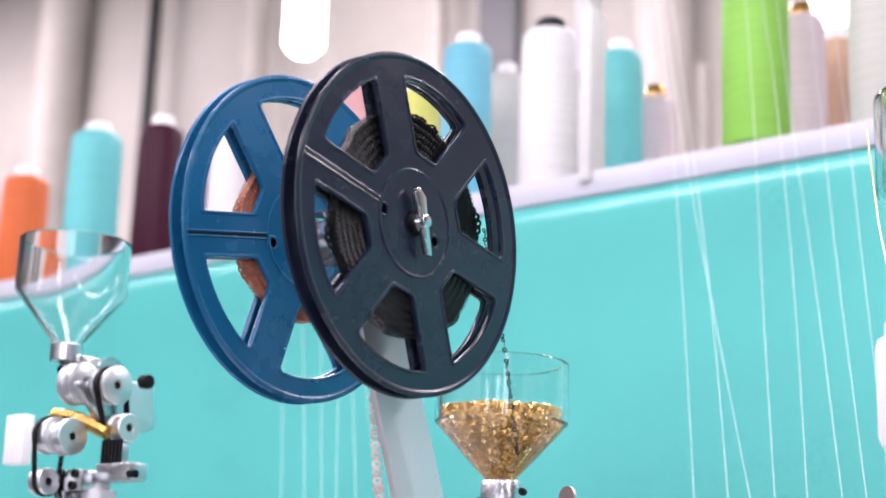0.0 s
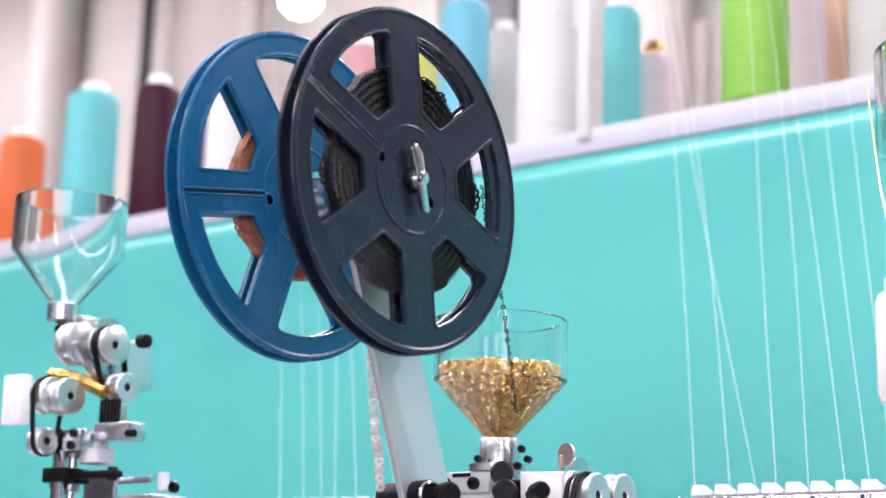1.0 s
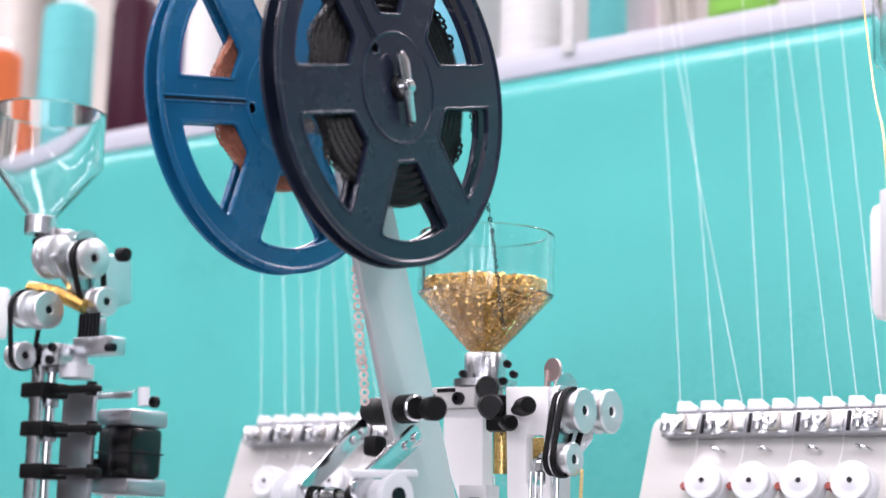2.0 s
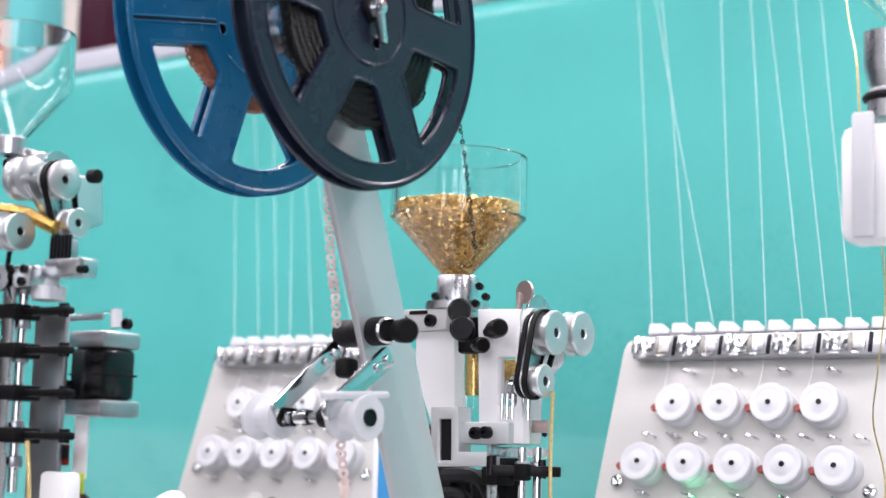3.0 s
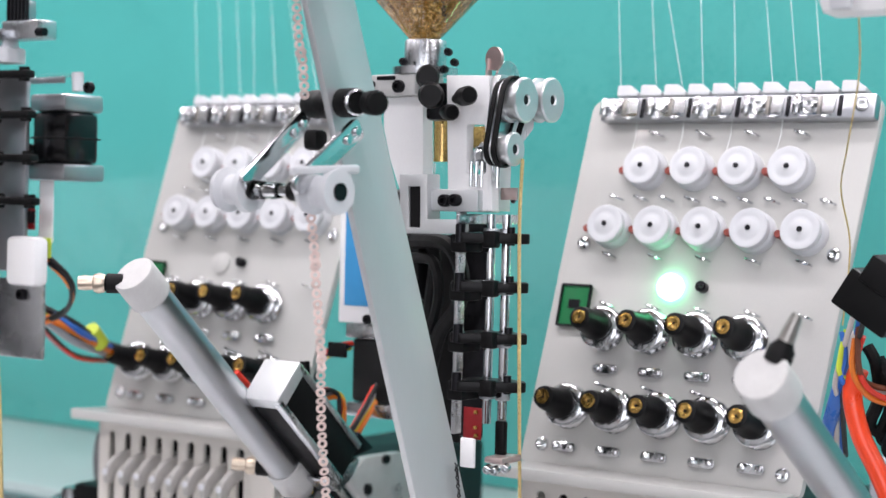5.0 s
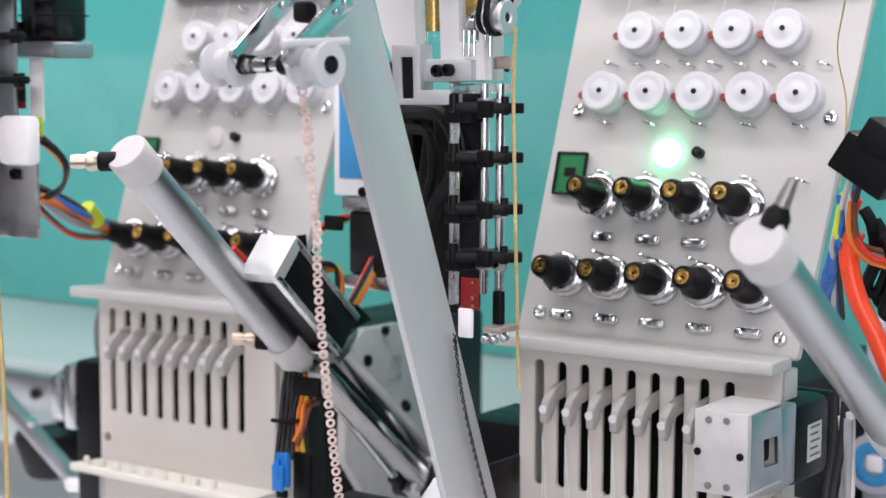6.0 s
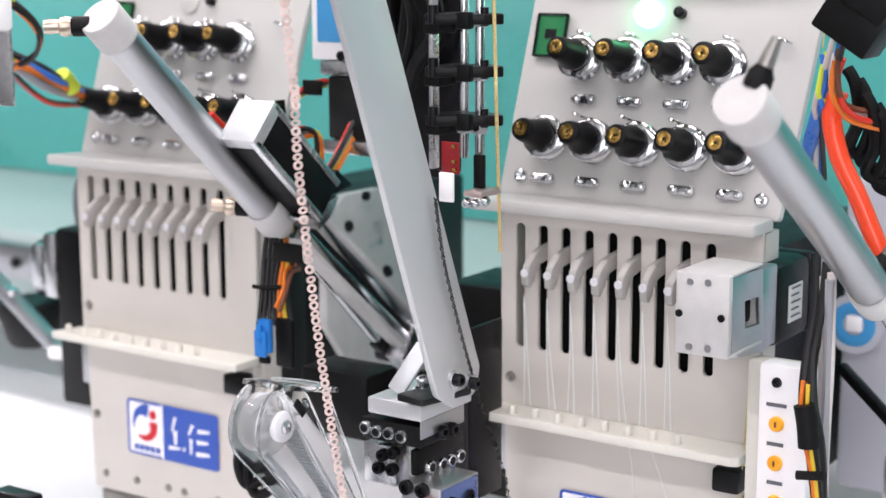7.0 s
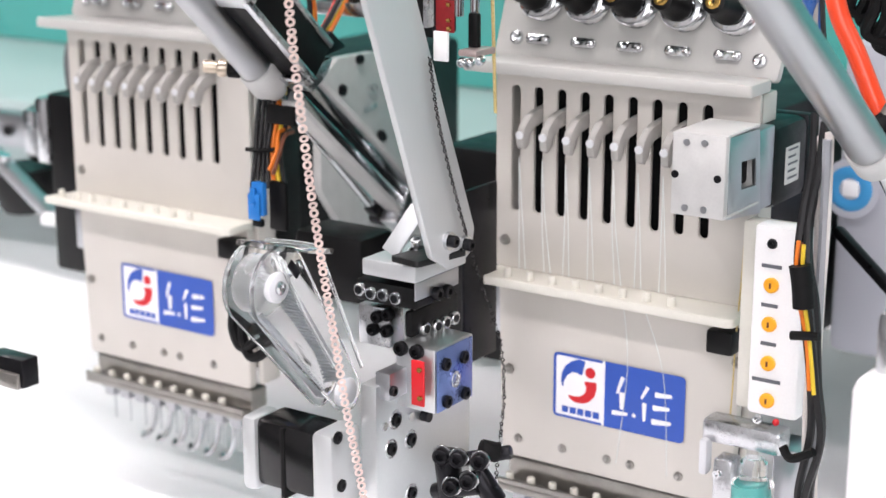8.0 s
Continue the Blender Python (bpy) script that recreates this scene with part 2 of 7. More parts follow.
def rpoly(pts, r, n=4):
    """A polygon with rounded corners; r: one radius for all, or one each."""
    out, count = [], len(pts)
    for i, p in enumerate(pts):
        rad = r[i] if isinstance(r, (list, tuple)) else r
        p, a, b = Vector(p), Vector(pts[i - 1]), Vector(pts[(i + 1) % count])
        u, v = (a - p).normalized(), (b - p).normalized()
        half = math.acos(max(-1, min(1, u.dot(v)))) / 2
        t = min(rad / math.tan(half), 0.45 * (a - p).length, 0.45 * (b - p).length)
        if t < 1e-6:
            out.append(tuple(p))
            continue
        for k in range(n + 1):
            s = k / n
            q = p + u * t * (1 - s) ** 2 + v * t * s ** 2
            out.append(tuple(q))
    return out


def circle(cx, cy, r, n=24, start=0.0):
    return [(cx + r * math.cos(2 * math.pi * k / n + start), cy + r * math.sin(2 * math.pi * k / n + start)) for k in range(n)]


def basis(o, x, y):
    """The matrix whose x and y run along the ways given, from o."""
    x, y = Vector(x).normalized(), Vector(y).normalized()
    z = x.cross(y)
    m = Matrix((x, y, z)).transposed().to_4x4()
    m.translation = o
    return m


BASE = {}


def thing(name, at, label, category, group="", kind=""):
    """An empty at the thing's base, at a place from the first eye."""
    ob = new(name)
    ob.empty_display_size = 0.02
    ob.location = (at[0], at[1], at[2] + EYE)
    BASE[ob.name] = Vector(at)
    return tagged(ob, label, category, group, kind)


def part(name, mesh, material, parent=None, label="", angle=40):
    """Links a mesh as one object, under a thing or under a part of it."""
    me = bpy.data.meshes.new(name)
    base = BASE[parent.name] if parent else Vector((0, 0, -EYE))
    mesh.bm.transform(Matrix.Translation(-base))
    mesh.bm.to_mesh(me)
    mesh.bm.free()
    me.materials.append(M[material] if isinstance(material, str) else material)
    me.set_sharp_from_angle(angle=radians(angle))
    ob = new(name, me)
    if parent:
        ob.parent = parent
        BASE[ob.name] = base
    return tagged(ob, label)


def solo(name, mesh, material, at, label, category, group="", kind="", angle=40):
    """A thing that is one mesh, with its origin at its base."""
    me = bpy.data.meshes.new(name)
    mesh.bm.transform(Matrix.Translation(-Vector(at)))
    mesh.bm.to_mesh(me)
    mesh.bm.free()
    me.materials.append(M[material] if isinstance(material, str) else material)
    me.set_sharp_from_angle(angle=radians(angle))
    ob = new(name, me)
    ob.location = (at[0], at[1], at[2] + EYE)
    BASE[ob.name] = Vector(at)
    return tagged(ob, label, category, group, kind)


def bolt(parent, c, way, r=0.0022, h=0.002, material="bolt", name="bolt"):
    """A socket-head bolt, its head proud of the surface at c."""
    c, way = Vector(c), Vector(way).normalized()
    b = Mesh()
    b.lathe(c, c + way, [(0, r), (h * 0.85, r), (h, r * 0.88), (h, r * 0.5), (h * 0.4, r * 0.5), (h * 0.4, 0.00001)], seg=14)
    return part(name, b, material, parent)


# ---- the hall ----
def hall():
    solo("floor", Mesh().box((-7, -3.2, -EYE - 0.1), (4.5, 3.4, -EYE), 0), "floor", (0, 0, -EYE), "grey epoxy floor of the workshop", "floor", kind="structure")
    solo("wall_north", Mesh().box((-7.1, 3.3, -EYE), (4.6, 3.45, 2.9), 0), "wall", (0, 3.3, -EYE), "grey plaster wall across the workshop", "wall", kind="structure")
    # side walls added out of view, dark grey to deepen the metals' reflections
    solo("wall_west", Mesh().box((-7.15, -3.2, -EYE), (-7.0, 3.3, 2.9), 0), "dim", (-7, 0, -EYE), "unseen side wall, dark grey for contrast in reflections", "wall", kind="structure")
    solo("wall_east", Mesh().box((4.5, -3.2, -EYE), (4.65, 3.3, 2.9), 0), "dim", (4.5, 0, -EYE), "unseen side wall, dark grey for contrast in reflections", "wall", kind="structure")
    # unseen wall behind the operator: white to brighten reflections, with an added window opening
    w = Mesh()
    w.plate([[(-7.1, -EYE), (4.6, -EYE), (4.6, 2.9), (-7.1, 2.9)], [(-0.6, -0.3), (-0.6, 1.6), (3.0, 1.6), (3.0, -0.3)]], 0.15,
            basis((0, -3.2, 0), (1, 0, 0), (0, 0, 1)), 0)
    solo("wall_south", w, "white", (0, -3.2, -EYE), "unseen white wall with an added wide opening", "wall", kind="structure")
    # ceiling added out of view, greyed so that reflections gain contrast
    solo("ceiling", Mesh().box((-7.1, -3.3, 2.9), (4.6, 3.4, 3.0), 0), "wall", (0, 0, 2.9), "unseen ceiling, grey for contrast in reflections", "ceiling", kind="structure")
    # beams, pipes and hoses on the far wall
    for i, (x, w, s) in enumerate(((-5.6, 0.12, "wall"), (-4.9, 0.05, "iron"), (-4.2, 0.16, "wall"), (-3.75, 0.04, "iron"), (-3.3, 0.07, "wall"), (-2.6, 0.05, "wall"),
                                   (-1.9, 0.14, "wall"), (-1.1, 0.05, "wall"), (-0.4, 0.1, "iron"))):
        solo("wall_pipe", Mesh().cyl((x, 3.22, -EYE), (x, 3.22, 2.85), w / 2, seg=16), s, (x, 3.22, -EYE), "upright service pipe along the far wall", "pipe", "wall pipes")
    solo("wall_beam", Mesh().box((-7, 2.95, 0.93), (4.4, 3.05, 1.03), 0.01), "white", (0, 2.95, 0.93), "long white cross beam under the ceiling", "beam")
    rng = random.Random(5)
    for k in range(16):
        x, w, h = -5.4 + 0.42 * k + rng.uniform(-0.1, 0.1), rng.uniform(0.08, 0.3), rng.uniform(0.5, 2.2)
        z = rng.choice((-EYE, 0.6, 1.1))
        solo("wall_panel", Mesh().box((x, 3.26, z), (x + w, 3.298, min(2.8, z + h)), 0.004), rng.choice(("wall", "dim", "wall", "dim", "cast")), (x, 3.26, z),
             "flat painted panel on the far wall", "panel", "wall panels")
    for x, y, z, r, h in ((-2.74, 2.85, 1.507, 0.050, 0.5), (-1.317, 2.9, 1.29, 0.045, 0.4)):
        lamp = thing("pendant_lamp", (x, y, z), "lit white tube lamp hanging from the ceiling", "lamp", "pendant lamps")
        part("tube", Mesh().lathe((x, y, z), (x, y, z + 1), [(0, 0.0001), (0.008, r * 0.6), (0.03, r), (h, r)], 24), "glow", lamp)
        part("cap", Mesh().cyl((x, y, z + h), (x, y, z + h + 0.06), r * 1.02), "white", lamp)
        part("cord", Mesh().cyl((x, y, z + h + 0.06), (x, y, 2.9), 0.004, seg=8), "white", lamp)
    # housings for the added tube lamps, all out of view
    for tx in (-2.2, -0.6, 1.0):
        for ty, tz in ((-1.3, 1.85), (0.45, 1.03), (2.4, 1.85)):
            lamp = thing("unseen_ceiling_light", (tx, ty, tz), "unseen white tube housing added under the ceiling", "lamp", "ceiling lights")
            part("housing", Mesh().box((tx - 0.68, ty - 0.08, tz), (tx + 0.68, ty + 0.08, tz + 0.05), 0.004), "white", lamp)
            part("rod", Mesh().cyl((tx, ty, tz + 0.05), (tx, ty, 2.9), 0.006, seg=8), "white", lamp)


def thread_rack():
    """The teal panel behind the heads, with the board on which the cones stand."""
    rack = thing("thread_rack", (-0.9, 1.1, -0.235), "teal painted sheet metal panel under a white shelf board", "rack")
    p = Mesh()
    # the lower part leans back to shape in the panel's darkening towards the bottom
    prof = [(1.1, 0.386), (1.095, 0.382), (1.0925, 0.374), (1.0932, 0.366), (1.0955, 0.352), (1.099, 0.335), (1.104, 0.31), (1.109, 0.28), (1.115, 0.2), (1.122, 0.12), (1.138, 0.04), (1.165, -0.05), (1.20, -0.14), (1.24, -0.235), (1.255, -0.235), (1.255, 0.386)]
    vs = [[p.bm.verts.new((x, y, z)) for y, z in prof] for x in (-3.6, 1.2)]
    for i in range(len(prof)):
        p.bm.faces.new((vs[0][i], vs[0][(i + 1) % len(prof)], vs[1][(i + 1) % len(prof)], vs[1][i]))
    p.bm.faces.new(vs[0][::-1])
    p.bm.faces.new(vs[1])
    bmesh.ops.recalc_face_normals(p.bm, faces=p.bm.faces)
    part("panel", p, "teal", rack, angle=60)
    part("shelf_board", Mesh().box((-3.6, 1.0965, 0.3865), (1.2, 1.5, 0.4085), 0.003), "board", rack, "white laminate shelf board")
    for x in (-3.4, -2.2, -1.1, 0.3, 1.1):
        part("post", Mesh().box((x - 0.02, 1.3, -EYE), (x + 0.02, 1.34, 0.386), 0.002), "alubead", rack)
    return rack


hall()
thread_rack()

# the machine's beam under the panel, its bed and the white cloth on it
def bed():
    b = Mesh()
    b.box((-3.4, 0.98, -0.312), (1.1, 1.30, -0.237), 0.006)
    solo("machine_beam", b, "beam", (-1, 1.0, -0.312), "pale grey painted steel beam of the machine", "beam", kind="structure")
    solo("machine_bed", Mesh().box((-3.4, 0.30, -0.47), (1.1, 1.42, -0.412), 0.006), "board", (-1, 0.8, -0.47), "pale work table of the embroidery machine", "table", kind="structure")
    for x in (-3.0, -1.6, -0.2, 0.9):
        for y in (0.4, 1.25):
            solo("bed_leg", Mesh().box((x - 0.03, y - 0.03, -EYE), (x + 0.03, y + 0.03, -0.47), 0.003), "board", (x, y, -EYE), "pale painted steel leg under the table", "leg", kind="structure")
    c = Mesh()
    n, m = 60, 30
    grid = [[c.bm.verts.new((-2.4 + 3.0 * i / n, 0.32 + 1.07 * j / m,
                             -0.404 + 0.006 * noise.noise((i * 0.35, j * 0.4, 0)) + 0.0015 * noise.noise((i, j * 0.9, 4)))) for j in range(m + 1)] for i in range(n + 1)]
    for i in range(n):
        for j in range(m):
            c.bm.faces.new((grid[i][j], grid[i + 1][j], grid[i + 1][j + 1], grid[i][j + 1]))
    solo("cloth", c, "cloth", (-1, 0.6, -0.404), "white cloth stretched over the work table", "cloth", angle=80)


bed()


# ---- embroidery heads ----
SLOPE = 0.2865
PU, PV = Vector((1, 0, 0)), Vector((0, SLOPE, 1)).normalized()
PN = PU.cross(PV)


def on_panel(hx, u, z, out=0.0):
    """A place on the sloped tension panel, out metres proud of it."""
    return Vector((hx + u, 0.72 + SLOPE * (z + 0.115), z)) + PN * out


def logo(head, hx):
    """The maker's sticker, with its mark as plain shapes."""
    f = basis((hx, 0.7051, 0), (1, 0, 0), (0, 0, 1))
    badge = part("sticker", Mesh().plate([rrect(-0.0266, -0.2920, 0.0458, -0.2585, 0.0028)], 0.0002, f, 0), "paper", head, "blue and white maker's sticker")
    f1 = basis((hx, 0.7049, 0), (1, 0, 0), (0, 0, 1))
    part("blue_field", Mesh().plate([rpoly([(0.0024, -0.2922), (0.046, -0.2922), (0.046, -0.2583), (0.0024, -0.2583)], (0.0001, 0.003, 0.003, 0.0001))], 0.0002, f1, 0), "sticker", badge)
    border = [(0.0008, -0.2583), (-0.0268, -0.2583), (-0.0268, -0.2922), (0.0008, -0.2922), (0.0008, -0.2910), (-0.0253, -0.2910), (-0.0253, -0.2597), (0.0008, -0.2597)]
    part("blue_border", Mesh().plate([rpoly(border, (0.0001, 0.0028, 0.0028, 0.0001, 0.0001, 0.0016, 0.0016, 0.0001))], 0.0002, f1, 0), "sticker", badge)
    f2 = basis((hx, 0.7048, 0), (1, 0, 0), (0, 0, 1))
    part("blue_crescent", Mesh().plate([rpoly([(-0.0213, -0.2769), (-0.0223, -0.2728), (-0.0219, -0.2688), (-0.0201, -0.2649), (-0.0164, -0.2618), (-0.0123, -0.26), (-0.0087, -0.2606), (-0.0105, -0.2685), (-0.0128, -0.2673), (-0.0159, -0.2673), (-0.0188, -0.2694), (-0.0207, -0.2728)], 0.0008, 3)], 0.0002, f2, 0), "sticker", badge)
    part("red_hook", Mesh().plate([rpoly([(-0.0092, -0.2709), (-0.0022, -0.2705), (-0.0022, -0.2742), (-0.0035, -0.2784), (-0.0064, -0.2814), (-0.0102, -0.2829), (-0.0139, -0.283), (-0.017, -0.2817), (-0.0185, -0.2797), (-0.0149, -0.28), (-0.0116, -0.2795), (-0.0089, -0.2775), (-0.0078, -0.2746)], 0.0008, 3)], 0.0002, f2, 0), "red", badge)
    part("red_dot", Mesh().plate([circle(-0.0058, -0.2661, 0.0028)], 0.0002, f2, 0), "red", badge)
    for k in range(5):
        x = -0.0215 + 0.0044 * k
        part("mark_bar", Mesh().plate([[(x, -0.2893), (x + 0.0034, -0.2893), (x + 0.0034, -0.2860), (x, -0.2860)]], 0.0002, f2, 0), "sticker", badge)
    # the two white marks, as plain bars
    strokes = (((0.0125, -0.2645), (0.0095, -0.2735), 0.0019), ((0.0122, -0.2725), (0.0122, -0.2815), 0.0026), ((0.0068, -0.2838), (0.0155, -0.2832), 0.0022), ((0.0182, -0.2825), (0.0198, -0.2838), 0.0020),
               ((0.0262, -0.2670), (0.0228, -0.2735), 0.0018), ((0.0245, -0.2755), (0.0245, -0.2850), 0.0020), ((0.0300, -0.2702), (0.0392, -0.2694), 0.0024),
               ((0.0290, -0.2770), (0.0380, -0.2762), 0.0024), ((0.0285, -0.2842), (0.0390, -0.2834), 0.0026))
    f3 = basis((hx, 0.7047, 0), (1, 0, 0), (0, 0, 1))
    for (ax, ay), (bx, by), w in strokes:
        d = Vector((bx - ax, by - ay)).normalized()
        q = Vector((-d.y, d.x)) * w / 2
        a, b = Vector((ax, ay)), Vector((bx, by))
        part("mark_bar", Mesh().plate([rpoly([a - q * 1.2, b - q * 0.7, b + q * 0.7, a + q * 1.2], w * 0.3, 3)], 0.0003, f3, 0), "paper", badge)


def head(hx, lit):
    h = thing("embroidery_head", (hx, 0.74, -0.33), "cream nine-needle embroidery head with " + ("a lit green lamp" if lit else "black tension knobs"), "embroidery head", "embroidery heads")
    front = basis((hx, 0.709, 0), (1, 0, 0), (0, 0, 1))
    # slotted case and the plain cover below it
    slots = [rrect(-0.0512 + 0.0128 * i - 0.0025, -0.1893, -0.0512 + 0.0128 * i + 0.0025, -0.1262, 0.0024) for i in range(9)]
    part("slotted_case", Mesh().plate([[(-0.0625, -0.219), (0.0765, -0.219), (0.0765, -0.117), (-0.0625, -0.117)]] + slots, 0.0026, basis((hx, 0.7073, 0), (1, 0, 0), (0, 0, 1)), 0.0005), "headlow", h)
    part("cover_plate", Mesh().plate([rpoly([(-0.0575, -0.320), (0.071, -0.320), (0.0735, -0.224), (-0.0605, -0.224)], 0.002)], 0.006, front, 0.0007), "headlow", h)
    part("case_side", Mesh().box((hx - 0.0615, 0.7125, -0.318), (hx - 0.0575, 0.735, -0.120), 0.001), "headlow", h)
    part("case_side", Mesh().box((hx + 0.0715, 0.7125, -0.318), (hx + 0.0755, 0.728, -0.120), 0.001), "headlow", h)
    part("casting", Mesh().box((hx - 0.05, 0.745, -0.325), (hx + 0.045, 0.79, -0.105), 0.004).box((hx - 0.04, 0.79, -0.30), (hx + 0.03, 0.99, -0.15), 0.006), "iron", h, "dark casting behind the needle case")
    drive = part("drive_unit", Mesh().box((hx - 0.116, 0.735, -0.283), (hx - 0.0635, 0.785, -0.168), 0.003), "black", h, "black drive unit beside the needle case")
    part("drive_wheel", Mesh().cyl((hx - 0.088, 0.765, -0.150), (hx - 0.072, 0.765, -0.150), 0.017, seg=28, bevel=0.002), "dim", drive)
    part("drive_bracket", Mesh().box((hx - 0.128, 0.735, -0.215), (hx - 0.1165, 0.75, -0.172), 0.003), "alubead", drive)
    part("drive_plug", Mesh().box((hx - 0.084, 0.724, -0.262), (hx - 0.068, 0.734, -0.232), 0.001), "cast", drive)
    # black sheet added behind the case to paint the shade inside the slots
    part("slot_shade_sheet", Mesh().box((hx - 0.0568, 0.721, -0.30), (hx + 0.0708, 0.7275, -0.122), 0.001), "rubber", h)
    # ledges
    led = Mesh()
    led.plate([rpoly([(-0.0695, 0.0), (-0.0615, 0.022), (0.077, 0.022), (0.077, 0.001), (0.073, -0.001)], 0.002)], 0.0045, basis((hx, 0.6855, -0.2213), (1, 0, 0), (0, 1, 0)), 0.0008)
    guide = part("thread_guide_rail", led, "ivory", h, "ivory plastic thread guide rail")
    for i in range(9):
        x = hx - 0.0585 + 0.0128 * i
        part("guide_stud", Mesh().cyl((x, 0.6905, -0.2192), (x, 0.6905, -0.2145), 0.0022, 0.0018, 12, 0.0006), "ivory", guide)
    up = Mesh()
    up.plate([rpoly([(-0.0755, 0.0), (-0.064, 0.024), (0.077, 0.024), (0.077, 0.001)], 0.002)], 0.006, basis((hx, 0.6935, -0.1165), (1, 0, 0), (0, 1, 0)), 0.0012)
    part("upper_ledge", up, "head", h)
    # tension panel
    def vz(z):
        """The way along the slope to the height z."""
        return z / PV.z
    pm = basis(on_panel(hx, 0, 0, -0.0025), PU, PV)
    part("tension_panel", Mesh().plate([rpoly([(-0.073, vz(-0.1155)), (0.078, vz(-0.1155)), (0.0925, vz(0.071)), (-0.0655, vz(0.071))], (0.004, 0.003, 0.008, 0.008))], 0.005, pm, 0.0008), "head", h)
    part("panel_stay", Mesh().box((hx - 0.03, 0.780, -0.118), (hx + 0.03, 0.80, 0.03), 0.002), "iron", h)
    # thread clamp along the top
    b0, b1 = on_panel(hx, -0.056, 0.0635, 0.004), on_panel(hx, 0.0915, 0.0635, 0.004)
    clamp = part("clamp_bar", Mesh().beam(b0, b1, 0.0125, 0.007, 0.0015, up=PN), "cast", h, "chrome thread clamp bar")
    for i in range(5):
        u = -0.0552 + 0.0264 * i
        flat = basis(on_panel(hx, 0, 0, 0.0082), PU, PV)
        v = vz(0.0635)
        leaf = part("clamp_leaf", Mesh().plate([rpoly([(u + 0.001, v - 0.0052), (u + 0.0205, v - 0.0052), (u + 0.0215, v - 0.003), (u + 0.0215, v + 0.0048), (u + 0.001, v + 0.0048)], 0.0012)], 0.0012, flat, 0.0003), "steel", clamp)
        part("leaf_curl", Mesh().cyl(on_panel(hx, u + 0.0026, 0.0590, 0.0092), on_panel(hx, u + 0.0026, 0.0682, 0.0092), 0.0024, seg=14, bevel=0.001), "steel", leaf)
        c = on_panel(hx, u + 0.0092, 0.0640, 0.0086)
        part("clamp_screw", Mesh().lathe(c, c + PN, [(0, 0.0036), (0.0018, 0.0036), (0.0026, 0.0028), (0.0026, 0.0014), (0.0012, 0.00001)], 18), "steel", leaf)
        part("leaf_fold", Mesh().beam(on_panel(hx, u + 0.0140, 0.0588, 0.0094), on_panel(hx, u + 0.0140, 0.0680, 0.0094), 0.0020, 0.0016, 0.0004, up=PN), "dull", leaf)
        # dark bar paints the shade in the gap between two leaves
        part("clamp_gap_shade", Mesh().beam(on_panel(hx, u + 0.0226, 0.0635, 0.0066), on_panel(hx, u + 0.0248, 0.0635, 0.0066), 0.0105, 0.0035, 0.0006, up=PN), "bolt", clamp)
        for d0, d1 in ((0.0035, 0.0088), (0.0150, 0.0190)):
            part("leaf_lip", Mesh().beam(on_panel(hx, u + d0, 0.0578, 0.0092), on_panel(hx, u + d1, 0.0578, 0.0092), 0.0014, 0.0016, 0.0004, up=PN), "alubead", leaf)
    c = on_panel(hx, 0.0850, 0.0635, 0.0076)
    part("clamp_screw", Mesh().lathe(c, c + PN, [(0, 0.0034), (0.0012, 0.0034), (0.0018, 0.0026), (0.0018, 0.0014), (0.0008, 0.00001)], 18), "steel", clamp)
    for i in range(10):
        u, v = -0.0480 + 0.0135 * i, vz(0.0700)
        tooth = [(u, v), (u + 0.0118, v), (u + 0.0124, v + 0.0022), (u + 0.0086, v + 0.0046), (u + 0.0074, v + 0.0060), (u - 0.0002, v + 0.0062)]
        part("clamp_tooth", Mesh().plate([rpoly(tooth, 0.0010)], 0.0085, basis(on_panel(hx, 0, 0, 0.0035), PU, PV), 0.0006), "milk", clamp)
    # check wheels in two rows
    for row, (u0, z, n) in enumerate(((-0.026, 0.0335, 4), (-0.041, 0.0035, 5))):
        for i in range(n):
            c = on_panel(hx, u0 + 0.0262 * i, z, 0.0)
            w = part("check_wheel", Mesh().lathe(c, c + PN, [(0, 0.0106), (0.0040, 0.0107), (0.0052, 0.0102), (0.0060, 0.0094), (0.0068, 0.0097), (0.0098, 0.0101), (0.0106, 0.0097),
                     (0.0108, 0.0088), (0.0104, 0.0070), (0.0103, 0.0052), (0.0107, 0.0045), (0.0107, 0.00001)], 32), "milk", h, "white plastic thread check wheel")
            part("wheel_pin", Mesh().cyl(c + PN * 0.0102, c + PN * 0.0112, 0.0014, seg=10), "bolt", w)
            e = on_panel(hx, u0 + 0.0262 * i - 0.0128, z - 0.0012, 0.0)
            part("eyelet", Mesh().lathe(e, e + PN, [(0, 0.0016), (0.004, 0.0016), (0.0048, 0.0022), (0.006, 0.0018), (0.006, 0.0001)], 10), PINK, h, "small copper-red thread eyelet")
    # wire clips
    for u0, z, n in ((-0.027, 0.0525, 4), (-0.044, 0.0195, 9), (-0.043, -0.0095, 5), (-0.039, -0.0345, 5), (-0.0345, -0.0738, 4)):
        for i in range(n):
            u = u0 + (0.0262 if n < 9 else 0.0142) * i
            a = on_panel(hx, u, z, 0.0)
            part("wire_clip", Mesh().tube([a, a + PN * 0.0045, a + PN * 0.005 + PU * 0.004 - PV * 0.0012, a + PU * 0.0065 - PV * 0.0016 + PN * 0.001], 0.0007, 6), "steel", h)
    # green lamp, its switch and the number board
    c = on_panel(hx, -0.003, -0.0245, 0.0)
    part("lamp", Mesh().lathe(c, c + PN, [(0, 0.0068), (0.003, 0.0068), (0.0052, 0.005), (0.0062, 0.0025), (0.0064, 0.0001)] if lit else [(0, 0.0068), (0.001, 0.0068), (0.0016, 0.005), (0.0018, 0.0001)], 20), "led" if lit else "head", h,
         "glowing green signal lamp" if lit else "unlit white signal lamp")
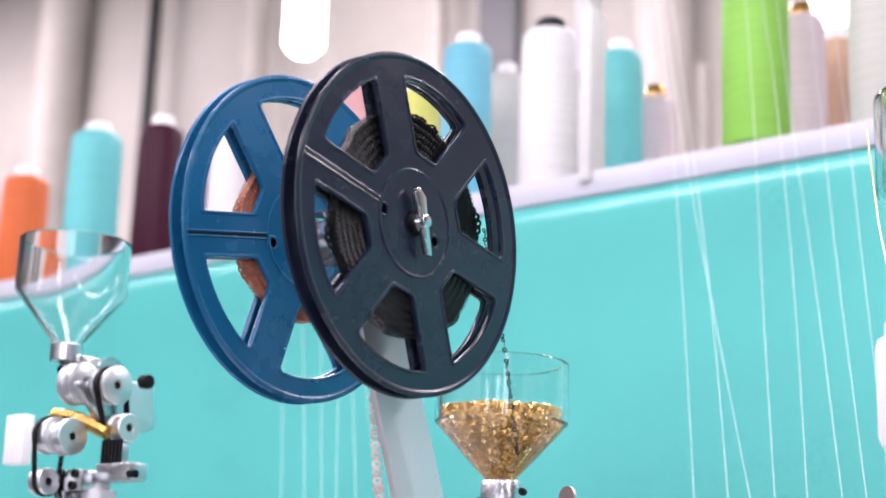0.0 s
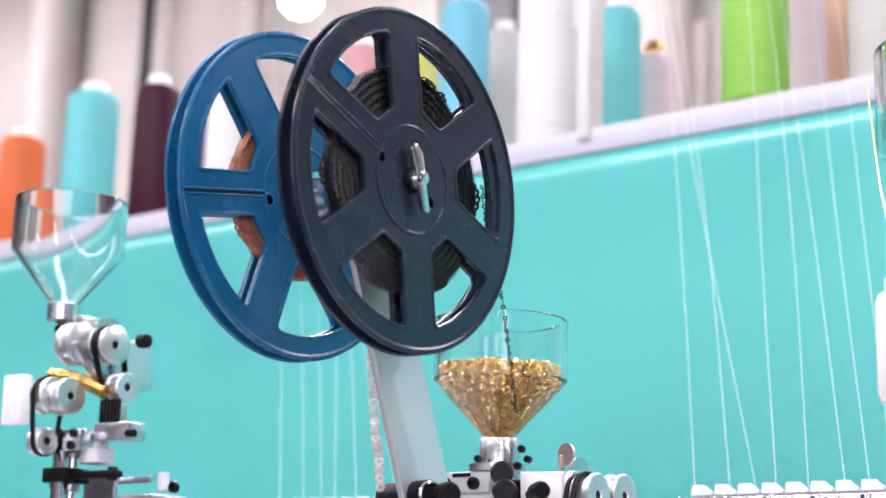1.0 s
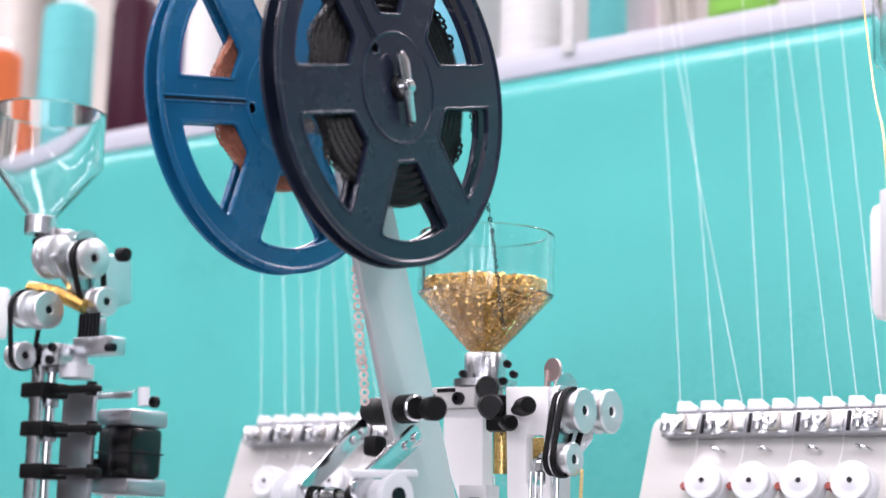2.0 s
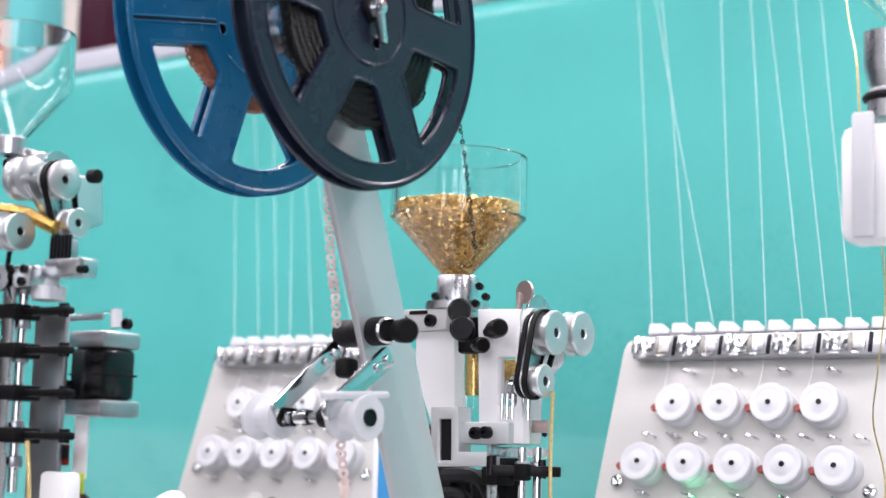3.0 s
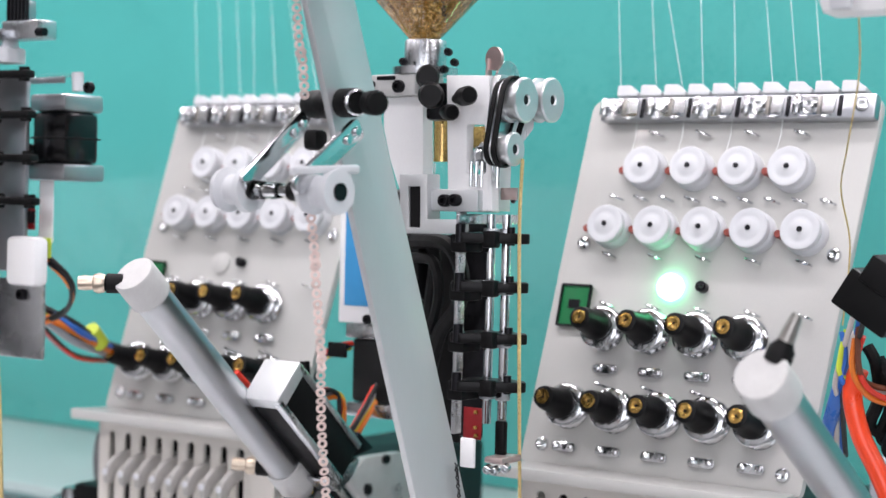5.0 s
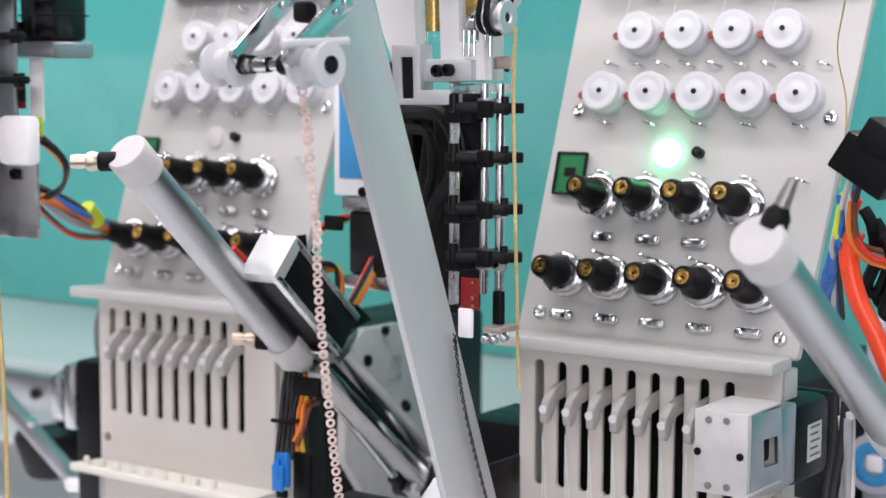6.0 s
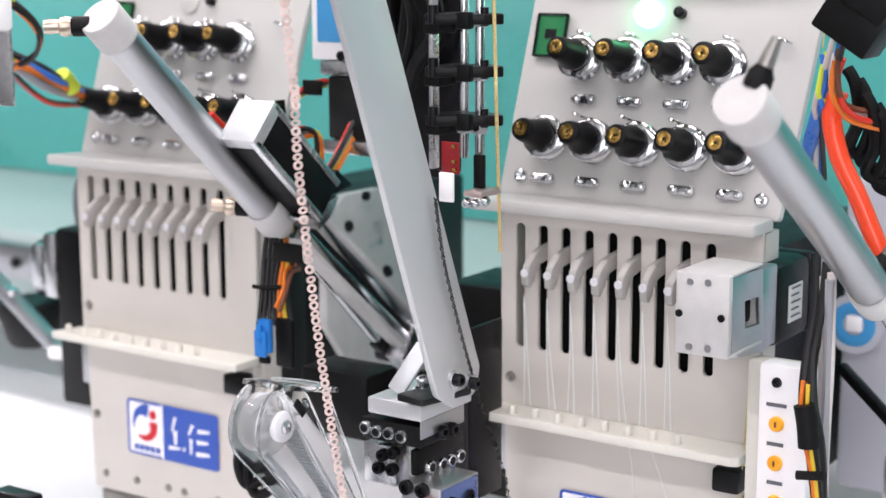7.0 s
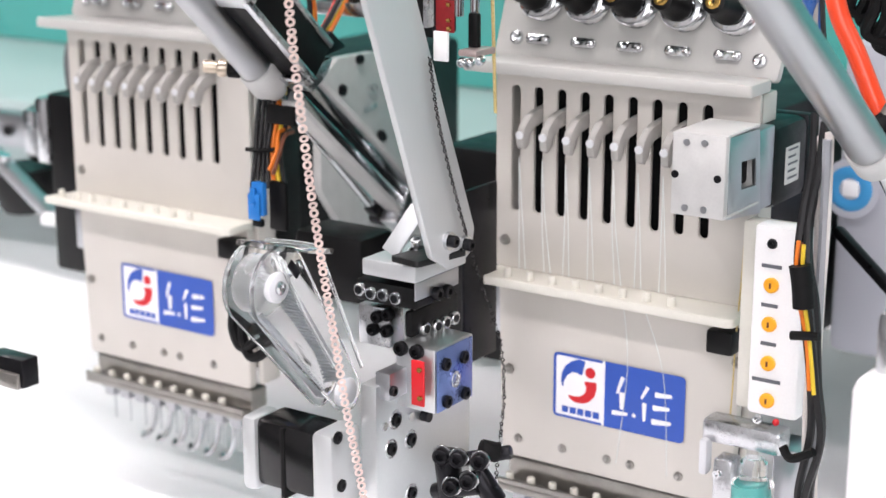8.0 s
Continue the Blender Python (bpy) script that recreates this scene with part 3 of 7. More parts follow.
    c = on_panel(hx, 0.0142, -0.0238, 0.0)
    part("switch", Mesh().cyl(c, c + PN * 0.004, 0.0028, seg=14).cyl(c + PN * 0.003, c + PN * 0.009 + PU * 0.003, 0.0012, seg=8), "bolt", h)
    board = part("number_board", Mesh().plate([rrect(-0.0638, vz(-0.0468), -0.0466, vz(-0.026), 0.0008)], 0.0016, basis(on_panel(hx, 0, 0, 0.0014), PU, PV), 0.0003), "green", h, "green number board")
    part("board_frame", Mesh().plate([rrect(-0.0642, vz(-0.0472), -0.0462, vz(-0.0256), 0.001), rrect(-0.0628, vz(-0.0460), -0.0476, vz(-0.0268), 0.0006)], 0.0012, basis(on_panel(hx, 0, 0, 0.0024), PU, PV), 0.0002), "bolt", board)
    part("number_bar", Mesh().plate([[(-0.0585, vz(-0.038)), (-0.052, vz(-0.038)), (-0.052, vz(-0.0335)), (-0.0585, vz(-0.0335))]], 0.0004, basis(on_panel(hx, 0, 0, 0.0026), PU, PV), 0), "bolt", board)
    # tension knobs
    for u0, z, n in ((-0.0342, -0.0478, 4), (-0.0468, -0.0868, 5)):
        for i in range(n):
            c = on_panel(hx, u0 + 0.0255 * i, z, 0.0)
            k = part("tension_knob", Mesh().lathe(c, c + PN, [(0.0125, 0.0056), (0.0135, 0.0078), (0.0155, 0.0078), (0.0175, 0.0064), (0.0275, 0.0060), (0.0305, 0.0054), (0.031, 0.0042), (0.031, 0.0001)], 24), "black", h,
                     "black tension knob with a brass nut")
            part("brass_nut", Mesh().lathe(c, c + PN, [(0.0302, 0.0036), (0.0316, 0.0036), (0.0318, 0.003), (0.0318, 0.0019), (0.0305, 0.00001)], 16), "brass", k)
            part("tension_disc", Mesh().lathe(c, c + PN, [(0, 0.0085), (0.002, 0.0105), (0.0034, 0.0111), (0.0042, 0.0108), (0.006, 0.0085), (0.0062, 0.0075), (0.009, 0.0104), (0.0102, 0.0108),
                     (0.011, 0.0098), (0.0112, 0.006)], 28), "steel", k, "chrome tension disc")
            sp = [c + PN * (0.0105 + 0.0022 * j / 8) + (PU * math.cos(j * 0.8) + PV * math.sin(j * 0.8)) * 0.0066 for j in range(17)]
            part("spring", Mesh().tube(sp, 0.0004, 5), "steel", k)
    # guide plates under each row of knobs
    for u0, z, n in ((-0.0312, -0.0665, 4), (-0.0475, -0.1058, 5)):
        for i in range(n):
            u = u0 + 0.0252 * i
            g = part("guide_plate", Mesh().plate([rrect(u - 0.0068, vz(z) - 0.0024, u + 0.0068, vz(z) + 0.0024, 0.0022)], 0.002, basis(on_panel(hx, 0, 0, 0.0022), PU, PV), 0.0003), "steel", h)
            for d in (-0.0042, 0.0042):
                c = on_panel(hx, u + d, z, 0.003)
                part("screw", Mesh().lathe(c, c + PN, [(0, 0.0019), (0.0012, 0.0017), (0.0016, 0.001), (0.0008, 0.0001)], 10), "steel", g)
    for u, z in ((-0.0565, -0.0045), (0.0784, -0.0055), (-0.0610, -0.1055), (0.0685, -0.1068)):
        c = on_panel(hx, u, z, 0.0)
        part("panel_screw", Mesh().lathe(c, c + PN, [(0, 0.0036), (0.0018, 0.0032), (0.0024, 0.002), (0.001, 0.0001)], 14), "steel", h)
    # take-up levers
    for i in range(1, 9):
        x = hx - 0.0512 + 0.0128 * i
        lever = Mesh()
        side = [(0.7205, -0.1448), (0.712, -0.1448), (0.703, -0.1458), (0.696, -0.1480), (0.6905, -0.1525), (0.6886, -0.158), (0.689, -0.1625), (0.6918, -0.1638), (0.695, -0.1610), (0.6965, -0.157),
                (0.701, -0.1540), (0.709, -0.1525), (0.7205, -0.1525)]
        lever.plate([rpoly([(a, b + 0.0092) for a, b in side], 0.001, 2)], 0.0041, basis((x, 0, 0), (0, 1, 0), (0, 0, 1)), 0.0009)
        lv = part("take_up_lever", lever, "lever", h, "silver thread take-up lever")
        part("lever_eye", Mesh().cyl((x, 0.6890, -0.1470), (x, 0.6880, -0.1470), 0.0020, seg=12), "milk", lv)
    # screws of the cover, needle clamps and presser feet
    for u in (-0.0478, -0.0216, 0.0041, 0.0171, 0.0436):
        c = Vector((hx + u, 0.7058, -0.3098))
        part("cover_screw", Mesh().lathe(c, c + Vector((0, -1, 0)), [(0, 0.0024), (0.0008, 0.0022), (0.0011, 0.0014), (0.0003, 0.0001)], 12), "dull", h)
    for u, z in ((-0.0565, -0.205), (-0.0535, -0.273), (0.0715, -0.246)):
        c = Vector((hx + u, 0.7058, z))
        part("cover_screw", Mesh().lathe(c, c + Vector((0, -1, 0)), [(0, 0.0028), (0.0012, 0.0026), (0.0016, 0.0014), (0.0006, 0.0001)], 12), "dull", h)
    part("cover_catch", Mesh().box((hx + 0.060, 0.694, -0.240), (hx + 0.0735, 0.7055, -0.2285), 0.0015), "black", h)
    strip = part("clamp_strip", Mesh().box((hx - 0.055, 0.708, -0.335), (hx + 0.07, 0.722, -0.3215), 0.0015), "dull", h, "grey clamp channel under the cover")
    part("clamp_lip", Mesh().box((hx - 0.056, 0.6985, -0.3375), (hx + 0.071, 0.7075, -0.3335), 0.001).box((hx - 0.056, 0.6985, -0.3335), (hx + 0.071, 0.700, -0.3305), 0.0005), "dull", strip, "dull steel lip")
    for i in range(9):
        x = hx - 0.0512 + 0.0128 * i
        part("clamp_stud", Mesh().cyl((x, 0.7035, -0.3333), (x, 0.7035, -0.3285), 0.0024, 0.0020, 12, 0.0005), "ivory", strip)
    for i in range(9):
        x = hx - 0.0512 + 0.0128 * i
        nb = part("needle_clamp", Mesh().box((x - 0.004, 0.713, -0.350), (x + 0.004, 0.722, -0.334), 0.001), "cast", h)
        part("clamp_bolt", Mesh().cyl((x, 0.7125, -0.342), (x, 0.709, -0.342), 0.0018, seg=10), "cast", nb)
        part("needle", Mesh().cyl((x, 0.718, -0.351), (x, 0.718, -0.366), 0.0007, seg=6), "steel", nb)
        if i > 2:
            part("presser_foot", Mesh().tube([(x, 0.714, -0.349), (x, 0.712, -0.360), (x - 0.0015, 0.708, -0.3665), (x - 0.006, 0.708, -0.3690), (x - 0.0085, 0.712, -0.3680)], 0.0016, 8), "alubead", nb)
    logo(h, hx)
    return h


PINK = mat("copper_red", (150, 78, 70), 0.4, metal=0.5, vary=0.15, bump=0.05)
HX = -0.3873
head(HX, True)
head(HX - 0.3, False)


# ---- sequin reels on their arm ----
COPPER = mat("copper_sequins", (172, 108, 84), 0.38, metal=0.35, vary=0.35, scale=500, bump=0.6, fine=1500, island=0.5)
JET = mat("black_sequins", (10, 10, 12), 0.34, metal=0.0, ior=1.4, vary=0.3, scale=500, bump=0.7, fine=1500, island=0.4)
ROSE = mat("rose_sequins", (222, 200, 192), 0.36, metal=0.12, vary=0.2, scale=600, bump=0.2, island=0.4)
RX, RY, RZ = -0.3880, 0.47, 0.1669
RR = 0.0668


def flange(c, r, width, thick, colour, parent, split):
    """One side of a reel: a ring, a hub and six spokes, each window with a moulded lip, and a pressed line along one spoke."""
    m = basis(c, (0, 1, 0), (0, 0, 1))

    def window(k, grow):
        """The outline of one window, its sides along the spokes to either hand, widened by grow."""
        a0 = radians(60 * k)
        ri, ro, half = 0.43 * r - grow, 0.855 * r + grow, 0.132 * r - grow

        def edge(sign, rad):
            b = a0 + sign * radians(30)
            e, t = Vector((math.cos(b), math.sin(b))), Vector((-math.sin(b), math.cos(b)))
            return e * math.sqrt(rad * rad - half * half) - t * sign * half
        lo, hi = edge(-1, ro), edge(1, ro)
        a, b = math.atan2(lo.y, lo.x), math.atan2(hi.y, hi.x)
        if b < a:
            b += 2 * math.pi
        outer = [Vector((ro * math.cos(a + (b - a) * j / 8), ro * math.sin(a + (b - a) * j / 8))) for j in range(9)]
        pts = [edge(-1, ri)] + outer + [edge(1, ri)]
        rad = 0.0030 + grow * 0.8
        return rpoly([tuple(p) for p in pts], [rad, rad] + [0.0] * 7 + [rad, rad], 5)

    cuts = [window(k, 0.0) for k in range(6)]
    ob = part("flange", Mesh().plate([circle(0, 0, r, 120)] + cuts, thick, m, 0.0005), colour, parent, angle=20)
    out = Vector((1, 0, 0)) * width
    inner = basis(c - out * 0.35, (0, 1, 0), (0, 0, 1))
    for k in range(6):
        part("window_lip", Mesh().plate([window(k, 0.0013), window(k, -0.0002)], 0.0026, inner, 0.0005), colour, ob, angle=30)
    rim = Mesh().lathe(c - out * 0.3, c + out, [(0, r - 0.0024), (0.0002, r - 0.0004), (0.0008, r + 0.0002), (0.0013, r - 0.0002), (0.0015, r - 0.0010), (0.0013, r - 0.0018), (0.0009, r - 0.0026), (0, r - 0.0024)], 120)
    part("rim", rim, colour, ob, angle=60)
    boss = Mesh().lathe(c, c + out, [(0, 0.326 * r), (0.0009, 0.322 * r), (0.0011, 0.314 * r), (0.0010, 0.306 * r), (0.0007, 0.300 * r), (0.0007, 0.10 * r), (0, 0.10 * r), (0, 0.326 * r)], 72)
    part("boss", boss, colour, ob, angle=12)
    if split:
        w = Mesh()
        for y in (-0.0010, 0.0010):
            w.tube([c + Vector((width * 0.5, y, 0.33 * r)), c + Vector((width * 0.5, y, 0.985 * r))], 0.0006, 8)
        part("split_line", w, colour, ob)
        # thin dark box between the ridges paints the groove's shade
        part("split_shade", Mesh().box(c + Vector((width * 0.4, -0.0005, 0.32 * r)), c + Vector((width * 0.72, 0.0005, 0.99 * r)), 0), "rubber", ob)
    return ob


def coil(c, r, wide, material, parent, seq=0.0024):
    """Wound sequins: fine layers on the sides, single rings round the outside."""
    w = Mesh()
    w.lathe(c - Vector((wide / 2, 0, 0)), c + Vector((1, 0, 0)), [(0, 0.012), (0, r - 0.001), (wide, r - 0.001), (wide, 0.012), (0, 0.012)], 72)
    layers = int((r - 0.014) / 0.0015)
    for j in range(layers):
        rad = r - 0.0008 - 0.0015 * j
        n = int(2 * math.pi * rad / 0.0018)
        for i in range(n):
            a = 2 * math.pi * (i + 0.37 * j) / n
            for side in (-1, 1):
                d = Vector((0, math.cos(a), math.sin(a)))
                t = Vector((0, -math.sin(a), math.cos(a)))
                o = c + d * rad + Vector((side * wide / 2, 0, 0))
                sgn = 1 if j % 2 else -1
                q = [o - t * 0.0012 - d * 0.0008 * sgn, o + t * 0.0005 - d * 0.0009, o + t * 0.0012 + d * 0.0008 * sgn, o - t * 0.0004 + d * 0.0009]
                vs = [w.bm.verts.new(p + Vector((side * (0.00075 * (k in (1, 2))), 0, 0))) for k, p in enumerate(q)]
                w.bm.faces.new(vs if side < 0 else vs[::-1])
    n = int(2 * math.pi * r / 0.0028)
    for i in range(n):
        a = 2 * math.pi * i / n
        d = Vector((0.05 * math.sin(i * 7.0), math.cos(a), math.sin(a))).normalized()
        w.ring(c + d * (r - 0.0004), d, 0.0012, 0.0007, 12, 5, 0.3)
    ob = part("sequin_coil", w, material, parent, "wound strip of small round sequins", 60)
    return tagged(ob, kind="stuff")


def reel(name, x, z, colour, seq_mat, seq_r, label):
    c = Vector((x, RY, z))
    top = thing(name, (x, RY, z), label, "sequin reel", "sequin reels")
    flange(c, RR, 0.001, 0.0012, colour, top, True)
    flange(c - Vector((0.0062, 0, 0)), RR, -0.001, 0.0012, colour, top, False)
    part("hub", Mesh().lathe(c - Vector((0.006, 0, 0)), c + Vector((1, 0, 0)), [(0, 0.006), (0, 0.0155), (0.0055, 0.0155), (0.0055, 0.006)], 40), colour, top)
    coil(c - Vector((0.0037, 0, 0)), seq_r, 0.0030, seq_mat, top)
    for dy, out in ((-0.0025, 0.0188), (-0.0022, -0.0126)):
        q = c + Vector((0.0009, dy, out))
        part("hole_rim", Mesh().ring(q - Vector((0.0003, 0, 0)), (1, 0, 0), 0.0024, 0.0006, 20, 8), colour, top)
        # black disc paints the shaded depth of a hole that isn't cut
        part("hole_shade_disc", Mesh().cyl(q - Vector((0.0012, 0, 0)), q - Vector((0.00012, 0, 0)), 0.0022, seg=18), "bore", top, "black disc as the shade of a drive hole")
    return top


black_reel = reel("black_reel", RX, RZ, "reel", JET, 0.0445, "black plastic reel wound with black sequins")
blue_reel = reel("blue_reel", RX - 0.0578, RZ + 0.0021, "blue", COPPER, 0.0345, "blue plastic reel wound with copper sequins")
blue_reel.rotation_euler = (radians(101), 0, 0)


# ---- arm of the reels ----
AX = -0.414


def reel_arm():
    arm = thing("reel_arm", (AX, 0.612, -0.19), "tall brushed aluminium arm leaning towards the operator", "machine arm")
    m = basis((AX + 0.0009, 0, 0), (0, 1, 0), (0, 0, 1))
    part("plate", Mesh().plate([rpoly([(0.5935, -0.1845), (0.606, -0.1925), (0.624, -0.1895), (0.6275, -0.178), (0.4800, 0.175), (0.464, 0.180), (0.4554, 0.165)],
         (0.006, 0.006, 0.006, 0.006, 0.008, 0.008, 0.008))], 0.0032, m, 0.0006), "satin", arm)
    part("shaft", Mesh().cyl((RX - 0.072, RY, RZ + 0.0026), (RX + 0.004, RY, RZ), 0.004, seg=20), "steel", arm)
    part("bushing", Mesh().lathe((AX - 0.010, RY, RZ), (AX + 1, RY, RZ), [(0, 0.008), (0, 0.0105), (0.006, 0.0105), (0.007, 0.0095), (0.018, 0.0095), (0.018, 0.005)], 28), "steel", arm)
    part("knob", Mesh().lathe((RX - 0.047, RY, RZ), (RX + 1, RY, RZ), [(0, 0.006), (0, 0.011), (0.004, 0.012), (0.012, 0.012), (0.013, 0.008)], 24), "clear", arm)
    for y, z in ((0.6058, -0.1791), (0.6185, -0.1835)):
        part("washer", Mesh().cyl((AX + 0.0025, y, z), (AX + 0.0042, y, z), 0.0042, seg=20), "steel", arm)
        bolt(arm, (AX + 0.0042, y, z), (1, 0, 0), 0.0028, 0.003)
    k = Vector((RX + 0.0012, RY, RZ))
    latch = part("latch", Mesh().lathe(k, k + Vector((1, 0, 0)), [(0, 0.0052), (0.0014, 0.005), (0.002, 0.0036), (0.002, 0.0001)], 24), "bolt", arm, "folding steel shaft latch")
    part("latch_blade", Mesh().plate([rpoly([(0.0055, -0.0130), (0.0020, -0.0125), (-0.0062, 0.0105), (-0.0040, 0.0135), (0.0002, 0.0100)], 0.0015)], 0.0024,
         basis(k + Vector((0.0032, 0, 0)), (0, 1, 0), (0, 0, 1)), 0.0006), "steel", latch)
    part("latch_pin", Mesh().cyl(k + Vector((0.0018, 0, 0)), k + Vector((0.0058, 0, 0)), 0.0026, seg=16, bevel=0.0005), "steel", latch)
    return arm


reel_arm()


# ---- bead feeder between the heads ----
BEADS = mat("gold_beads", (216, 182, 116), 0.12, metal=0.75, vary=0.75, scale=900, bump=0.1, island=0.9)
CORD = mat("gold_cord", (212, 188, 128), 0.3, metal=0.4, vary=0.25, scale=1500, bump=0.5, fine=4000)
CARD = mat("maroon_board", (128, 24, 28), 0.4, vary=0.15, scale=300, bump=0.05)
TAB = mat("rose_steel", (196, 176, 172), 0.35, metal=0.8, vary=0.1, bump=0.05)
LABELBLUE = mat("blue_label", (64, 150, 205), 0.35, vary=0.08, scale=30, bump=0.02)


def hopper(parent, c, r, wall, cone, neck_r, fill, seed):
    """A clear funnel with its axis through c, the middle of the neck's foot; wall and cone are heights."""
    x, y, z = c
    t = 0.0030
    z1, z2, z3 = 0.0, cone, cone + wall
    prof = [(z1, neck_r), (z2, r), (z3 - 0.0004, r), (z3, r - 0.0004), (z3, r - t + 0.0004), (z3 - 0.0004, r - t), (z2 + 0.0005, r - t), (z1 + 0.0003, neck_r - t), (z1, neck_r)]
    ob = part("hopper", Mesh().lathe((x, y, z), (x, y, z + 1), prof, 48), "glass", parent, "clear acrylic funnel" + (" half full of gold beads" if fill else ", empty"))
    ob.visible_shadow = False
    if fill:
        rng = random.Random(seed)
        core = Mesh()
        core.lathe((x, y, z), (x, y, z + 1), [(0.0005, 0.0001), (0.0005, neck_r - t - 0.0012), (z2, r - t - 0.0030), (z2 + fill - 0.001, r - t - 0.0030), (z2 + fill, (r - t) * 0.6), (z2 + fill + 0.0015, 0.0001)], 40)
        for i in range(7000):
            h = rng.uniform(0.0, z2 + fill)
            rad = (neck_r - t) + (r - neck_r) * min(1, h / z2) - 0.0012
            a = rng.uniform(0, 2 * math.pi)
            if i > 5400:
                rad *= math.sqrt(rng.random())
                h = z2 + fill + 0.0014 * (1 - rad / r) + rng.uniform(-0.0004, 0.0006)
            p = Vector((x + rad * math.cos(a), y + rad * math.sin(a), z + h))
            b = bmesh.new()
            s = rng.uniform(0.0009, 0.0012)
            way = Vector((rng.uniform(-1, 1), rng.uniform(-1, 1), rng.uniform(-1, 1))).normalized()
            u = way.orthogonal().normalized()
            v = way.cross(u)
            b.free()
            top, bot = [], []
            for k in range(5):
                q = (u * math.cos(k * 1.2566) + v * math.sin(k * 1.2566)) * s
                top.append(core.bm.verts.new(p + q + way * s * 0.7))
                bot.append(core.bm.verts.new(p + q - way * s * 0.7))
            for k in range(5):
                core.bm.faces.new((bot[k], bot[(k + 1) % 5], top[(k + 1) % 5], top[k]))
            core.bm.faces.new(top)
            core.bm.faces.new(bot[::-1])
        tagged(part("beads", core, BEADS, parent, "loose small gold glass beads", 30), kind="stuff")
    return ob


def pulley(parent, c, r, wide, hole=0.0020, name="pulley"):
    """A flanged aluminium pulley, its face to +x at c."""
    c = Vector(c)
    p = part(name, Mesh().lathe(c - Vector((wide, 0, 0)), c + Vector((1, 0, 0)), [(0, hole), (0, r), (0.0012, r), (0.0018, r * 0.84), (wide - 0.0026, r * 0.84), (wide - 0.002, r), (wide - 0.0006, r),
             (wide, r * 0.93), (wide, hole * 1.3), (wide - 0.001, hole), (0, hole)], 36), "turned", parent)
    part("bore", Mesh().cyl(c - Vector((wide * 0.5, 0, 0)), c - Vector((0.0007, 0, 0)), hole * 1.02, seg=14), "bolt", p)
    return p


def belt(parent, a, b, ra, rb, wide):
    """A rubber belt round two wheels whose axes run along x."""
    a, b = Vector(a), Vector(b)
    d = (b - a).normalized()
    s = Vector((1, 0, 0)).cross(d)
    outer, inner = [], []
    for rim, off in ((outer, 0.0011), (inner, 0.0)):
        for k in range(13):
            t = math.pi * k / 12
            rim.append(a + (s * math.cos(t) - d * math.sin(t)) * (ra + off))
        for k in range(13):
            t = math.pi * k / 12
            rim.append(b + (-s * math.cos(t) + d * math.sin(t)) * (rb + off))
    m = basis((a.x, 0, 0), (0, 1, 0), (0, 0, 1))
    return part("belt", Mesh().plate([[(p.y, p.z) for p in outer], [(p.y, p.z) for p in inner]], wide, m, 0.0002), "rubber", parent)


def thumb_screw(parent, p, q, r):
    p, q = Vector(p), Vector(q)
    n = (q - p).length
    return part("thumb_screw", Mesh().lathe(p, q, [(0, r * 0.5), (n * 0.45, r * 0.5), (n * 0.5, r * 0.95), (n * 0.6, r), (n * 0.92, r), (n, r * 0.8), (n, 0.0001)], 18), "black", parent)


